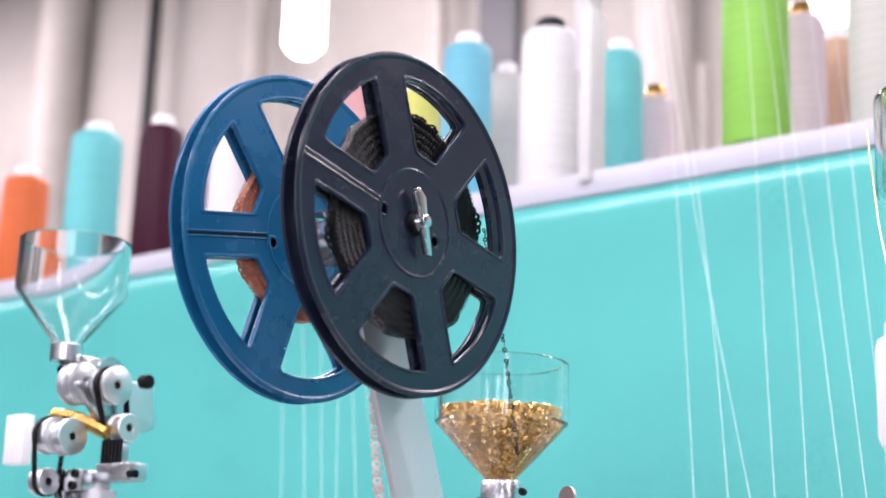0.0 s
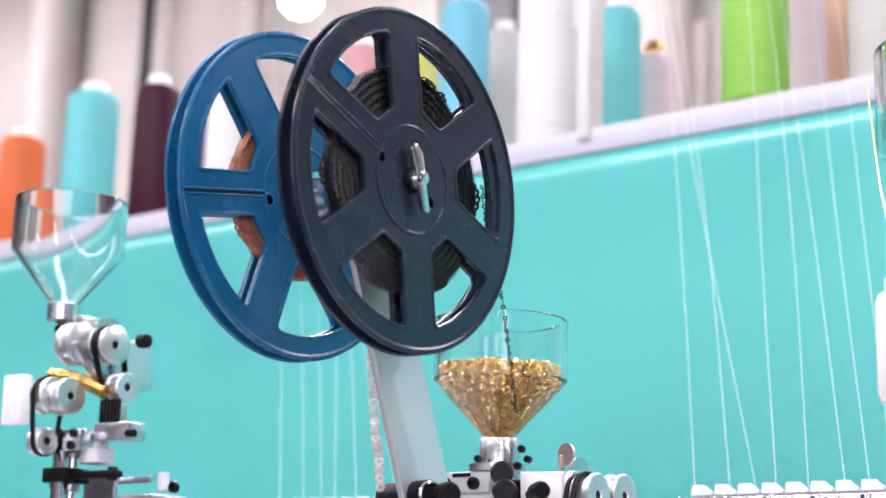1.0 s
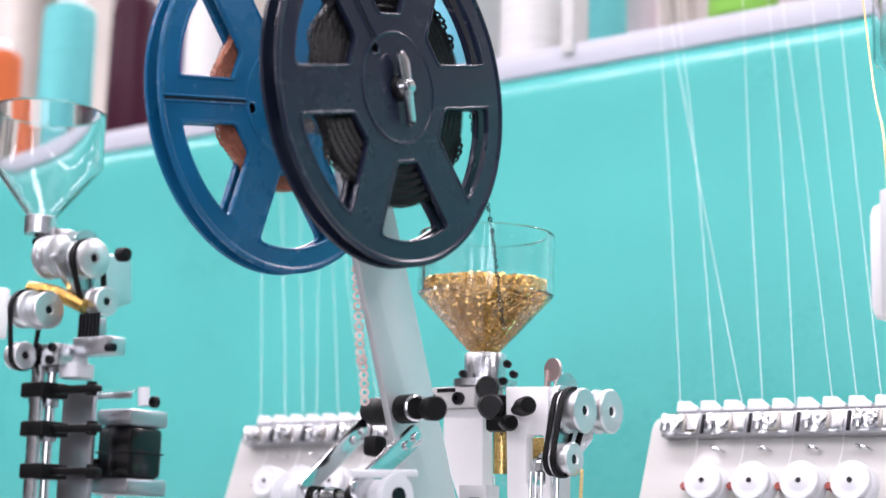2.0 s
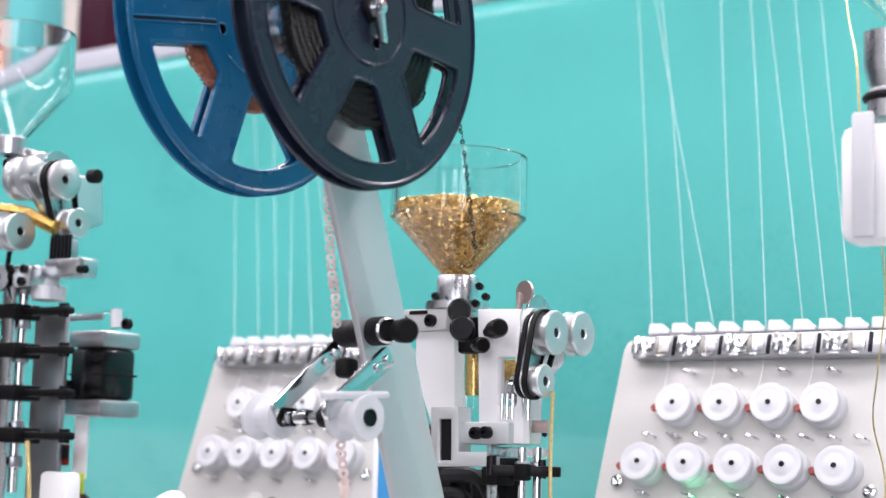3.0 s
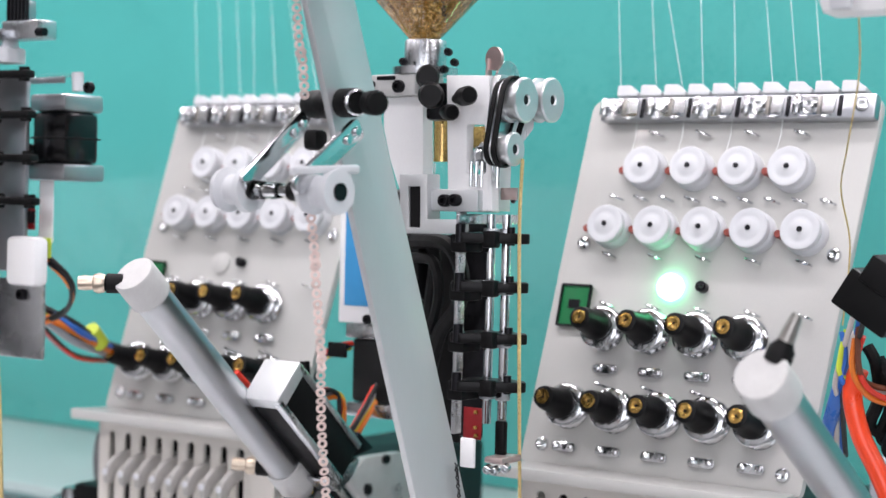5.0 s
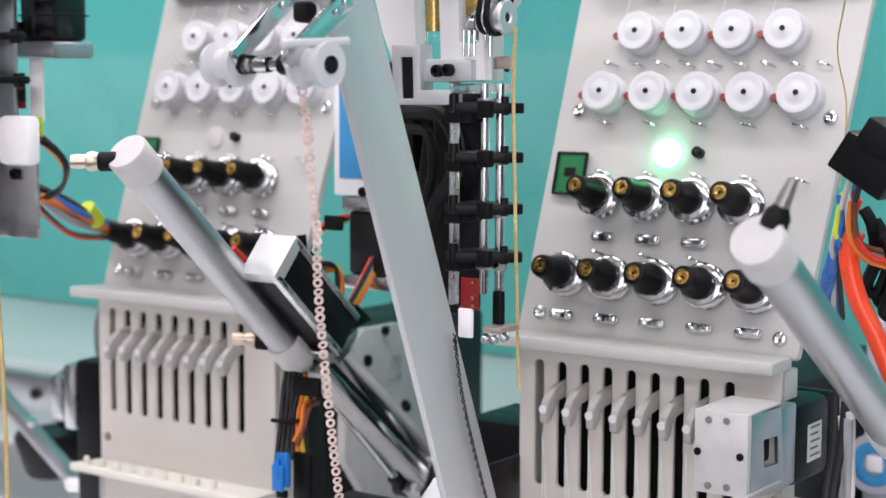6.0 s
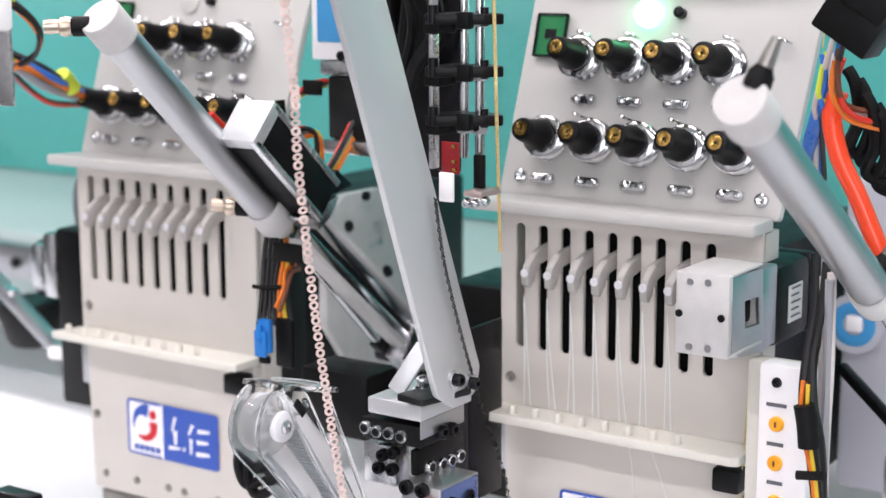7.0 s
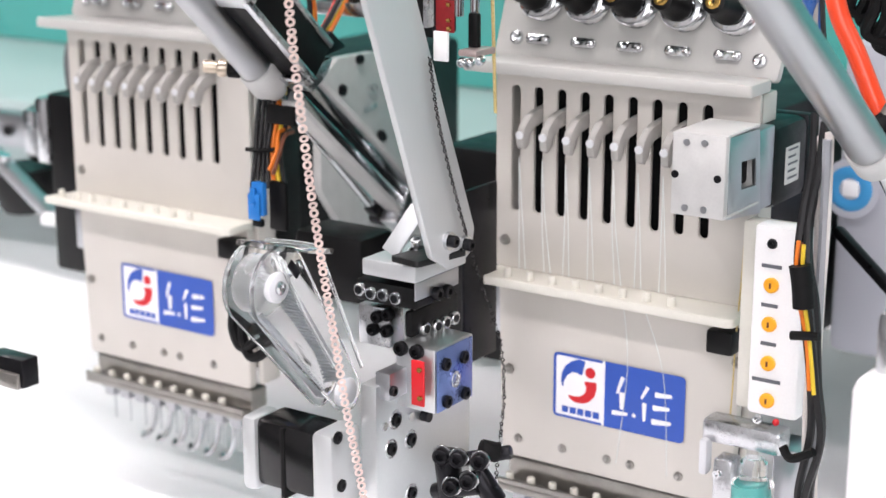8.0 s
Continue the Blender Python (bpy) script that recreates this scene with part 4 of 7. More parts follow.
def bead_feeder():
    f = thing("bead_feeder", (-0.43, 0.63, -0.10), "aluminium bead feeder with a clear hopper of gold beads", "bead feeder", "bead feeders")
    hopper(f, (-0.4602, 0.6287, 0.0885), 0.0320, 0.0290, 0.0275, 0.0065, 0.0055, 3)
    part("collar", Mesh().lathe((-0.4597, 0.6292, 0.0725), (-0.4597, 0.6292, 1), [(0, 0.0001), (0, 0.0150), (0.0035, 0.0150), (0.004, 0.0098), (0.0150, 0.0098), (0.0160, 0.0092), (0.0160, 0.0064), (0.012, 0.0060)], 36), "alubead", f)
    for q in ((-0.4395, 0.6190, 0.0817), (-0.4401, 0.6170, 0.0738), (-0.4613, 0.6150, 0.0777), (-0.4366, 0.6200, 0.0770)):
        bolt(f, q, (0.3, -1, 0), 0.0018, 0.003)
    # top block with its slot, and the white cover
    part("top_block", Mesh().box((-0.4806, 0.6150, 0.0625), (-0.4552, 0.6382, 0.0723), 0.001), "matt", f)
    part("slot", Mesh().box((-0.4764, 0.6145, 0.0697), (-0.4659, 0.6150, 0.0716), 0.0003), "bolt", f)
    bolt(f, (-0.4635, 0.6150, 0.0666), (0, -1, 0), 0.003, 0.0025)
    bolt(f, (-0.4793, 0.6150, 0.0676), (0, -1, 0), 0.002, 0.002)
    cv = [(-0.4764, 0.6180, 0.0622), (-0.4572, 0.6180, 0.0625), (-0.4538, 0.6180, 0.0583), (-0.4521, 0.6180, 0.0097), (-0.4616, 0.6180, 0.0095), (-0.4716, 0.6180, 0.0326), (-0.4762, 0.6180, 0.0483)]
    part("cover", Mesh().plate([rpoly([(x, z) for x, y, z in cv], 0.002)], 0.008, basis((0, 0.624, 0), (1, 0, 0), (0, 0, 1)), 0.0008), "white", f, "white painted cover")
    thumb_screw(f, (-0.4504, 0.6180, 0.0685), (-0.4386, 0.6020, 0.0700), 0.0052)
    thumb_screw(f, (-0.4476, 0.6180, 0.0620), (-0.4353, 0.6000, 0.0612), 0.0058)
    thumb_screw(f, (-0.4302, 0.6120, 0.0603), (-0.4137, 0.5980, 0.0607), 0.0042)
    thumb_screw(f, (-0.4374, 0.6120, 0.0546), (-0.4252, 0.6020, 0.0536), 0.0036)
    part("clamp_jaw", Mesh().box((-0.4499, 0.6160, 0.0512), (-0.4383, 0.6236, 0.0680), 0.002), "bolt", f)
    # front plate with a window, clear feed tube and beads
    fp = [(-0.4358, 0.6120, 0.0708), (-0.4133, 0.6120, 0.0701), (-0.4099, 0.6120, 0.0114), (-0.4332, 0.6120, 0.0110)]
    win = [(-0.4244, 0.6120, 0.0491), (-0.4148, 0.6120, 0.0490), (-0.4136, 0.6120, 0.0272), (-0.4237, 0.6120, 0.0272)]
    # white paint puts the aluminium's bright reflection into the plate's colour
    part("front_plate", Mesh().plate([[(x, z) for x, y, z in fp], rpoly([(x, z) for x, y, z in win], 0.002)], 0.006, basis((0, 0.615, 0), (1, 0, 0), (0, 0, 1)), 0.0006), "white", f)
    part("side_plate", Mesh().box((-0.4125, 0.6120, 0.0113), (-0.4119, 0.6297, 0.0701), 0.0005), "satin", f)
    a, b = Vector((-0.4530, 0.6345, 0.0535)), Vector((-0.4525, 0.6345, 0.0275))
    low = a + (b - a) * 0.8
    tube = part("feed_tube", Mesh().lathe(low, b, [(0, 0.0045), ((b - low).length, 0.0045), ((b - low).length, 0.0036), (0, 0.0036), (0, 0.0045)], 20), "clear", f)
    tube.visible_shadow = False
    part("bead_column", Mesh().cyl(a, a + (b - a) * 0.78, 0.0041, seg=18), BEADS, f)
    part("bead_pocket", Mesh().box((-0.4305, 0.6220, 0.0390), (-0.4213, 0.6278, 0.0488), 0.0008), BEADS, f)
    # gears and pins behind the window
    g = Vector((-0.4130, 0.6210, 0.0350))
    part("gear", Mesh().lathe(g - Vector((0.010, 0, 0)), g + Vector((1, 0, 0)), [(0, 0.003), (0, 0.0055), (0.003, 0.0055), (0.0034, 0.0076), (0.0055, 0.0076), (0.0058, 0.006), (0.009, 0.006), (0.009, 0.003)], 28), "steel", f)
    for i in range(6):
        p = Vector((-0.4198, 0.6100, 0.0217)) + Vector((0.0021 * i, 0.001 * i, 0))
        part("guide_pin", Mesh().cyl(p, p + Vector((0, 0, 0.011)), 0.0008, seg=8), "steel", f)
    # wheels and belt at the side
    part("dial", Mesh().lathe(Vector((-0.4130, 0.6257, 0.0681)), Vector((-0.4130, 0.6257, 0.0681)) + Vector((1, 0, 0)), [(0, 0.0001), (0, 0.0095), (0.0012, 0.0095), (0.0012, 0.0001)], 32), "alubead", f)
    tab = Vector((-0.4119, 0.6150, 0.0776))
    part("round_tab", Mesh().lathe(tab, tab + Vector((-0.25, -1, 0)), [(0, 0.0001), (0, 0.0052), (0.0014, 0.0052), (0.0014, 0.0001)], 24).beam(tab + Vector((-0.004, 0, -0.014)), tab + Vector((-0.003, 0, 0)), 0.004, 0.0014), TAB, f)
    wheel_a, wheel_b, wheel_c = Vector((-0.3960, 0.6162, 0.0595)), Vector((-0.3975, 0.6406, 0.0611)), Vector((-0.3960, 0.6084, 0.0380))
    part("bearing_plate", Mesh().plate([rpoly([(wheel_a.y - 0.005, wheel_a.z + 0.011), (wheel_a.y + 0.026, wheel_a.z + 0.011), (wheel_a.y + 0.024, wheel_a.z - 0.011), (wheel_c.y + 0.010, wheel_c.z - 0.006), (wheel_c.y - 0.004, wheel_c.z - 0.006)], 0.004)], 0.004,
         basis((-0.409, 0, 0), (0, 1, 0), (0, 0, 1)), 0.0005), "alu", f)
    pulley(f, wheel_a, 0.0098, 0.009)
    pulley(f, wheel_b, 0.0100, 0.008)
    pulley(f, wheel_c, 0.0073, 0.009)
    part("axle", Mesh().cyl(wheel_b - Vector((0.02, 0, 0)), wheel_b - Vector((0.004, 0, 0)), 0.003, seg=14), "steel", f)
    part("axle", Mesh().cyl(wheel_a - Vector((0.02, 0, 0)), wheel_a - Vector((0.004, 0, 0)), 0.003, seg=14), "steel", f)
    belt(f, wheel_a - Vector((0.0066, 0, 0)), wheel_c - Vector((0.0066, 0, 0)), 0.0095, 0.007, 0.0026)
    belt(f, wheel_a - Vector((0.011, 0, 0)), wheel_c - Vector((0.011, 0, 0)), 0.0085, 0.0062, 0.0022)
    # carriage block and bracket
    part("carriage", Mesh().box((-0.4416, 0.6080, 0.0107), (-0.4147, 0.6267, 0.0204), 0.0008), "satin", f)
    bolt(f, (-0.4312, 0.6080, 0.0154), (0, -1, 0), 0.0028, 0.0035)
    bolt(f, (-0.4257, 0.6080, 0.0157), (0, -1, 0), 0.0028, 0.0035)
    part("carriage_tab", Mesh().box((-0.4109, 0.6200, 0.0163), (-0.4027, 0.6218, 0.0217), 0.0003), TAB, f)
    part("foot_bar", Mesh().box((-0.4244, 0.6060, 0.0054), (-0.4226, 0.6546, 0.0098), 0.0005), "alubead", f)
    bolt(f, (-0.4190, 0.6324, 0.0156), (1, 0, 0), 0.0016, 0.001)
    bolt(f, (-0.4190, 0.6426, 0.0165), (1, 0, 0), 0.0016, 0.001)
    bk = [(-0.4551, 0.6050, 0.0268), (-0.4398, 0.6050, 0.0269), (-0.4392, 0.6050, 0.0070), (-0.4237, 0.6050, 0.0073), (-0.4235, 0.6050, 0.0009), (-0.4541, 0.6050, 0.0003)]
    cut = [(-0.4499, 0.6050, 0.0213), (-0.4437, 0.6050, 0.0214), (-0.4430, 0.6050, 0.0032), (-0.4492, 0.6050, 0.0031)]
    part("bracket", Mesh().plate([[(x, z) for x, y, z in bk], [(x, z) for x, y, z in cut]], 0.010, basis((0, 0.610, 0), (1, 0, 0), (0, 0, 1)), 0.0005), "satin", f)
    # black sheet fills the cut-out to paint the shade in it
    part("bracket_gap_shade", Mesh().box((-0.4505, 0.6062, 0.0032), (-0.4442, 0.6066, 0.0214), 0.0), "rubber", f)
    part("stepper", Mesh().box((-0.4892, 0.6400, -0.0327), (-0.4686, 0.6576, 0.0204), 0.004), "black", f, "black stepper motor body")
    # upright slide with four black arms
    part("slide_plate", Mesh().box((-0.4288, 0.6120, -0.0875), (-0.4264, 0.6174, 0.0125), 0.0006), "alubead", f)
    part("rear_cover", Mesh().box((-0.4785, 0.6480, -0.0976), (-0.4482, 0.6508, -0.0003), 0.001), "black", f, "black rear cover")
    part("slide_back", Mesh().box((-0.4435, 0.6400, -0.0926), (-0.4310, 0.6419, 0.0053), 0.0006), "bolt", f)
    for dx in (0.0, 0.0081):
        a, b = Vector((-0.4165 + dx, 0.6220, 0.0099)), Vector((-0.4165 + dx, 0.6220, -0.0826))
        part("guide_rod", Mesh().cyl(a, b, 0.0021, seg=16), "steel", f)
        for k in range(4):
            c = a + (b - a) * (0.1 + 0.25 * k)
            part("clamp_collar", Mesh().cyl(c + Vector((0, 0, -0.003)), c + Vector((0, 0, 0.003)), 0.0034, seg=16, bevel=0.0005), "cast", f)
            bolt(f, c + Vector((0.001, -0.0042, 0)), (0, -1, 0), 0.0015, 0.0012)
    for k, zz in enumerate((-0.0005, -0.0218, -0.0442, -0.0652)):
        armb = Mesh()
        armb.plate([rpoly([(-0.427, 0.606), (-0.420, 0.604), (-0.402, 0.615), (-0.3955, 0.621), (-0.400, 0.627), (-0.410, 0.630), (-0.426, 0.626)], 0.0025)], 0.0046, basis((0, 0, zz), (1, 0, 0), (0, 1, 0)), 0.0007)
        armb.box((-0.4275, 0.606, zz - 0.0065), (-0.419, 0.620, zz + 0.0015), 0.001)
        armb.box((-0.413, 0.609, zz - 0.0042), (-0.406, 0.614, zz + 0.0032), 0.001)
        ar = part("cord_arm", armb, "black", f, "black moulded cord guide arm")
        part("arm_pin", Mesh().cyl((-0.4035, 0.618, zz - 0.003), (-0.4035, 0.618, zz + 0.005), 0.0018, seg=12), "bolt", ar)
        part("arm_pin", Mesh().cyl((-0.422, 0.606, zz - 0.002), (-0.422, 0.606, zz + 0.006), 0.0022, seg=12), "bolt", ar)
    part("lower_clamp", Mesh().box((-0.4080, 0.6080, -0.0977), (-0.3987, 0.6240, -0.0948), 0.0008), TAB, f)
    part("rod_foot", Mesh().box((-0.4083, 0.6160, -0.0954), (-0.4033, 0.6196, -0.0800), 0.001), "black", f)
    for q in ((-0.4038, 0.6060, -0.0992), (-0.3997, 0.6060, -0.0993), (-0.3945, 0.6060, -0.0978)):
        bolt(f, q, (0, -1, -0.3), 0.002, 0.003, "steel")
    card = part("circuit_card", Mesh().box((-0.4179, 0.6060, -0.0877), (-0.4085, 0.6064, -0.0739), 0.0003), CARD, f, "small red circuit board")
    for q in ((-0.4108, 0.6050, -0.0757), (-0.4108, 0.6050, -0.0823), (-0.4105, 0.6050, -0.0858)):
        part("solder_pin", Mesh().box(tuple(v - 0.0008 for v in q), tuple(v + 0.0008 for v in q), 0.0002), "brass", card)
    part("white_plug", Mesh().box((-0.4181, 0.6040, -0.1000), (-0.4107, 0.6058, -0.0872), 0.0006), "white", f, "white plastic plug")
    for k in range(3):
        part("black_hose", Mesh().tube([(-0.4637, 0.6300, -0.0034), (-0.4405, 0.6220, -0.0041), (-0.4294, 0.6180, -0.0151), (-0.4329, 0.6220, -0.0305), (-0.4466, 0.6280, -0.0442), (-0.4580, 0.6360, -0.0636)], 0.0036, 8) if k == 0 else
             Mesh().tube([(-0.4665, 0.6320, -0.0114), (-0.4509, 0.6260, -0.0121), (-0.4454, 0.6240, -0.0235), (-0.4500, 0.6280, -0.0367), (-0.4601, 0.6340, -0.0531)], 0.0026, 8) if k == 1 else
             Mesh().tube([(-0.4682, 0.6340, -0.0006), (-0.4527, 0.6300, -0.0080), (-0.4558, 0.6320, -0.0311), (-0.4638, 0.6400, -0.0501)], 0.003, 8), "rubber", f)
    # drive unit with the blue label
    part("label_box", Mesh().box((-0.5557, 0.6900, -0.0490), (-0.5230, 0.7158, 0.0169), 0.001), "white", f, "white drive box with a blue label")
    part("blue_label", Mesh().box((-0.5514, 0.6893, -0.0399), (-0.5262, 0.6897, 0.0125), 0.0001), LABELBLUE, f)
    bolt(f, (-0.5351, 0.6890, -0.0465), (0, -1, 0), 0.0026, 0.002)
    part("drive_block", Mesh().box((-0.5506, 0.6900, -0.0567), (-0.5200, 0.7149, -0.0495), 0.001), "alubead", f)
    part("drive_motor", Mesh().box((-0.5476, 0.6920, -0.0900), (-0.5233, 0.7143, -0.0570), 0.002), "iron", f)
    part("drive_base", Mesh().box((-0.5491, 0.6900, -0.0974), (-0.5186, 0.7149, -0.0902), 0.001), "alubead", f)
    # gold cord down the side
    part("gold_cord", Mesh().tube([(-0.3948, 0.6120, 0.0340), (-0.3955, 0.6120, 0.0058), (-0.3941, 0.6120, -0.0428), (-0.3937, 0.6120, -0.0570), (-0.4089, 0.6400, -0.1269)], 0.0008, 6), CORD, f, "glittering gold cord")
    return f


bead_feeder()


# ---- chain guide on the arm, sequin strips ----
def chain(name, pts, r, parent, material, twist, label, pitch=1.75):
    """A hanging strip of flat ring sequins along a line."""
    pts = [Vector(p) for p in pts]
    line = []
    for i in range(len(pts) - 1):
        a, b, c, d = pts[max(i - 1, 0)], pts[i], pts[i + 1], pts[min(i + 2, len(pts) - 1)]
        for k in range(60):
            t = k / 60
            line.append(0.5 * (2 * b + (c - a) * t + (2 * a - 5 * b + 4 * c - d) * t * t + (3 * b - a - 3 * c + d) * t ** 3))
    m = Mesh()
    gone, last, n = 0.0, line[0], 0
    for p, q in zip(line, line[1:]):
        gone += (q - p).length
        if gone >= r * pitch:
            gone, n = 0.0, n + 1
            way = (q - p).normalized()
            face = Vector((math.cos(twist * n + 0.5), -math.sin(twist * n + 0.5) - 0.3, 0)).normalized()
            face = (face - way * face.dot(way) + way * (0.25 if n % 2 else -0.25)).normalized()
            m.ring(q + face * (0.0002 if n % 2 else -0.0002), face, r * 0.72, r * 0.34, 14, 5, 0.4)
    ob = part(name, m, material, parent, label, 60) if parent else None
    return tagged(ob, kind="stuff")


def chain_guide():
    g = thing("chain_guide", (AX, 0.505, 0.02), "tilting chain guide with two bright levers and white rollers", "chain guide")
    a, b = Vector((-0.4370, 0.5208, 0.0520)), Vector((-0.4000, 0.5029, 0.0509))
    part("roller", Mesh().lathe(a, b, [(0, 0.0001), (0, 0.0052), (0.002, 0.0056), ((b - a).length - 0.002, 0.0056), ((b - a).length, 0.005), ((b - a).length, 0.0001)], 28), "rubber", g, "black rubber roller")
    w = (b - a).normalized()
    part("roller_end", Mesh().ring(b, w, 0.0044, 0.0008, 24, 8), "steel", g)
    part("roller_knob", Mesh().lathe(b + w * 0.004 + Vector((0, 0.004, 0)), b + w + Vector((0, 0.004, 0)), [(0, 0.002), (0.001, 0.0045), (0.007, 0.0048), (0.008, 0.004), (0.008, 0.0001)], 20), "rubber", g)
    part("clamp", Mesh().box((AX - 0.011, 0.501, 0.033), (AX - 0.004, 0.509, 0.041), 0.002), "rubber", g)
    for p, q in (((-0.4030, 0.5086, 0.0422), (-0.4030, 0.4710, 0.0176)), ((-0.4370, 0.5175, 0.0462), (-0.4370, 0.4810, 0.0186))):
        p, q = Vector(p), Vector(q)
        d = (q - p).normalized()
        n = Vector((1, 0, 0)).cross(d)
        lv = part("lever", Mesh().plate([rpoly([(s.y, s.z) for s in (p - n * 0.0045, p + n * 0.0045, q + n * 0.0035, q - n * 0.0035)], 0.003)], 0.0022, basis((p.x, 0, 0), (0, 1, 0), (0, 0, 1)), 0.0004), "steel", g, "bright steel lever")
        for s in (0.08, 0.22):
            o = p + d * s * (q - p).length + Vector((0.0012, 0, 0))
            part("rivet", Mesh().lathe(o, o + Vector((1, 0, 0)), [(0, 0.0018), (0.0008, 0.0016), (0.001, 0.0001)], 14), "steel", lv)
    # axle with white rollers
    e, s = Vector((-0.4400, 0.4870, 0.0172)), Vector((-0.3920, 0.4837, 0.0171))
    w = (s - e).normalized()
    n = (s - e).length
    part("axle", Mesh().cyl(e - w * 0.012, s - w * 0.004, 0.0022, seg=14), "steel", g)
    part("spacer", Mesh().lathe(e + w * 0.005, s, [(0, 0.002), (0, 0.0036), (0.004, 0.0036), (0.005, 0.0028), (0.009, 0.0034), (0.013, 0.0028), (0.014, 0.002)], 18), "clear", g)
    part("nut", Mesh().cyl(e + w * 0.002, e + w * 0.005, 0.0038, seg=16), "rubber", g)
    part("nut", Mesh().cyl(s - w * 0.024, s - w * 0.020, 0.0038, seg=16), "rubber", g)
    for at in (e - w * 0.012, s - w * 0.015):
        part("white_roller", Mesh().lathe(at, at + w, [(0, 0.0022), (0, 0.0082), (0.0025, 0.0088), (0.0045, 0.006), (0.0105, 0.006), (0.0125, 0.0088), (0.015, 0.0082), (0.015, 0.0022)], 36), "milk", g, "white plastic roller")
    part("end_nut", Mesh().cyl(s - w * 0.0012, s + w * 0.0008, 0.0033, seg=16), "bolt", g)
    part("keeper", Mesh().beam(Vector((-0.3980, 0.4635, 0.0242)), Vector((-0.3920, 0.4940, 0.0257)), 0.003, 0.003, 0.0008), "milk", g)
    # copper strip from the blue reel over the rollers and down
    chain("copper_strip", [(-0.4250, 0.4933, 0.1088), (-0.4250, 0.4986, 0.0711), (-0.4250, 0.5000, 0.0701), (-0.4250, 0.5021, 0.0542)], 0.00185, g, ROSE, 0.02, "hanging strip of rose copper sequins")
    chain("copper_strip", [(-0.4080, 0.4864, 0.0105), (-0.4080, 0.4908, -0.0109), (-0.4080, 0.4897, -0.0088), (-0.4080, 0.4954, -0.0472), (-0.4120, 0.4998, -0.0434),
          (-0.4200, 0.5112, -0.0760), (-0.4250, 0.5257, -0.1341), (-0.4280, 0.5372, -0.1769), (-0.4300, 0.5471, -0.2117), (-0.4300, 0.5540, -0.2443), (-0.4300, 0.5644, -0.2848), (-0.4300, 0.5682, -0.3051)], 0.00185, g, ROSE, 0.0, "hanging strip of rose copper sequins")
    # black strip from the black reel along the arm
    chain("black_strip", [(-0.3950, 0.5240, 0.1797), (-0.3950, 0.5297, 0.1568), (-0.3950, 0.5394, 0.1348), (-0.3960, 0.5492, 0.1033), (-0.3970, 0.5546, 0.0876)], 0.0010, g, JET, 1.3, "thin black sequin chain")
    chain("black_strip", [(-0.4099, 0.5894, -0.0956), (-0.4099, 0.5956, -0.1229), (-0.4099, 0.6064, -0.1519), (-0.4099, 0.6182, -0.1794)], 0.0009, g, JET, 1.57, "thin black sequin chain", 0.75)
    chain("black_strip", [(-0.4100, 0.6193, -0.1815), (-0.4108, 0.6300, -0.2012), (-0.4059, 0.6400, -0.2327), (-0.4032, 0.6400, -0.2599), (-0.3998, 0.6300, -0.2840), (-0.3958, 0.6200, -0.3048)], 0.0010, g, JET, 1.3, "thin black sequin chain")
    return g


chain_guide()


# ---- air cylinders ----
def wires(parent, pts, colours, r=0.0011, spread=0.0022, name="wire"):
    """A loose bundle of coloured wires along one line."""
    rng = random.Random(len(pts) * 7 + len(colours))
    for i, colour in enumerate(colours):
        o = Vector((rng.uniform(-1, 1), rng.uniform(-1, 1), rng.uniform(-1, 1))) * spread
        line = [Vector(p) + o * (1 + 0.4 * math.sin(2.1 * k + i)) for k, p in enumerate(pts)]
        part(name, Mesh().tube(line, r, 7), WIRE[colour], parent)


WIRE = {k: mat(k + "_wire", v, 0.45, vary=0.06, bump=0.02) for k, v in dict(red=(214, 52, 34), orange=(226, 120, 34), yellow=(224, 190, 50), blue=(44, 108, 196), black=(22, 22, 24),
        grey=(150, 152, 156), white=(226, 226, 226), brown=(112, 62, 40), lime=(190, 210, 60), pale=(206, 200, 196), green=(40, 140, 84)).items()}
HOSE_RED = mat("orange_hose", (240, 74, 34), 0.3, vary=0.06, bump=0.02, coat=0.3)
HOSE_BLUE = mat("blue_hose", (36, 104, 190), 0.3, vary=0.06, bump=0.02, coat=0.3)


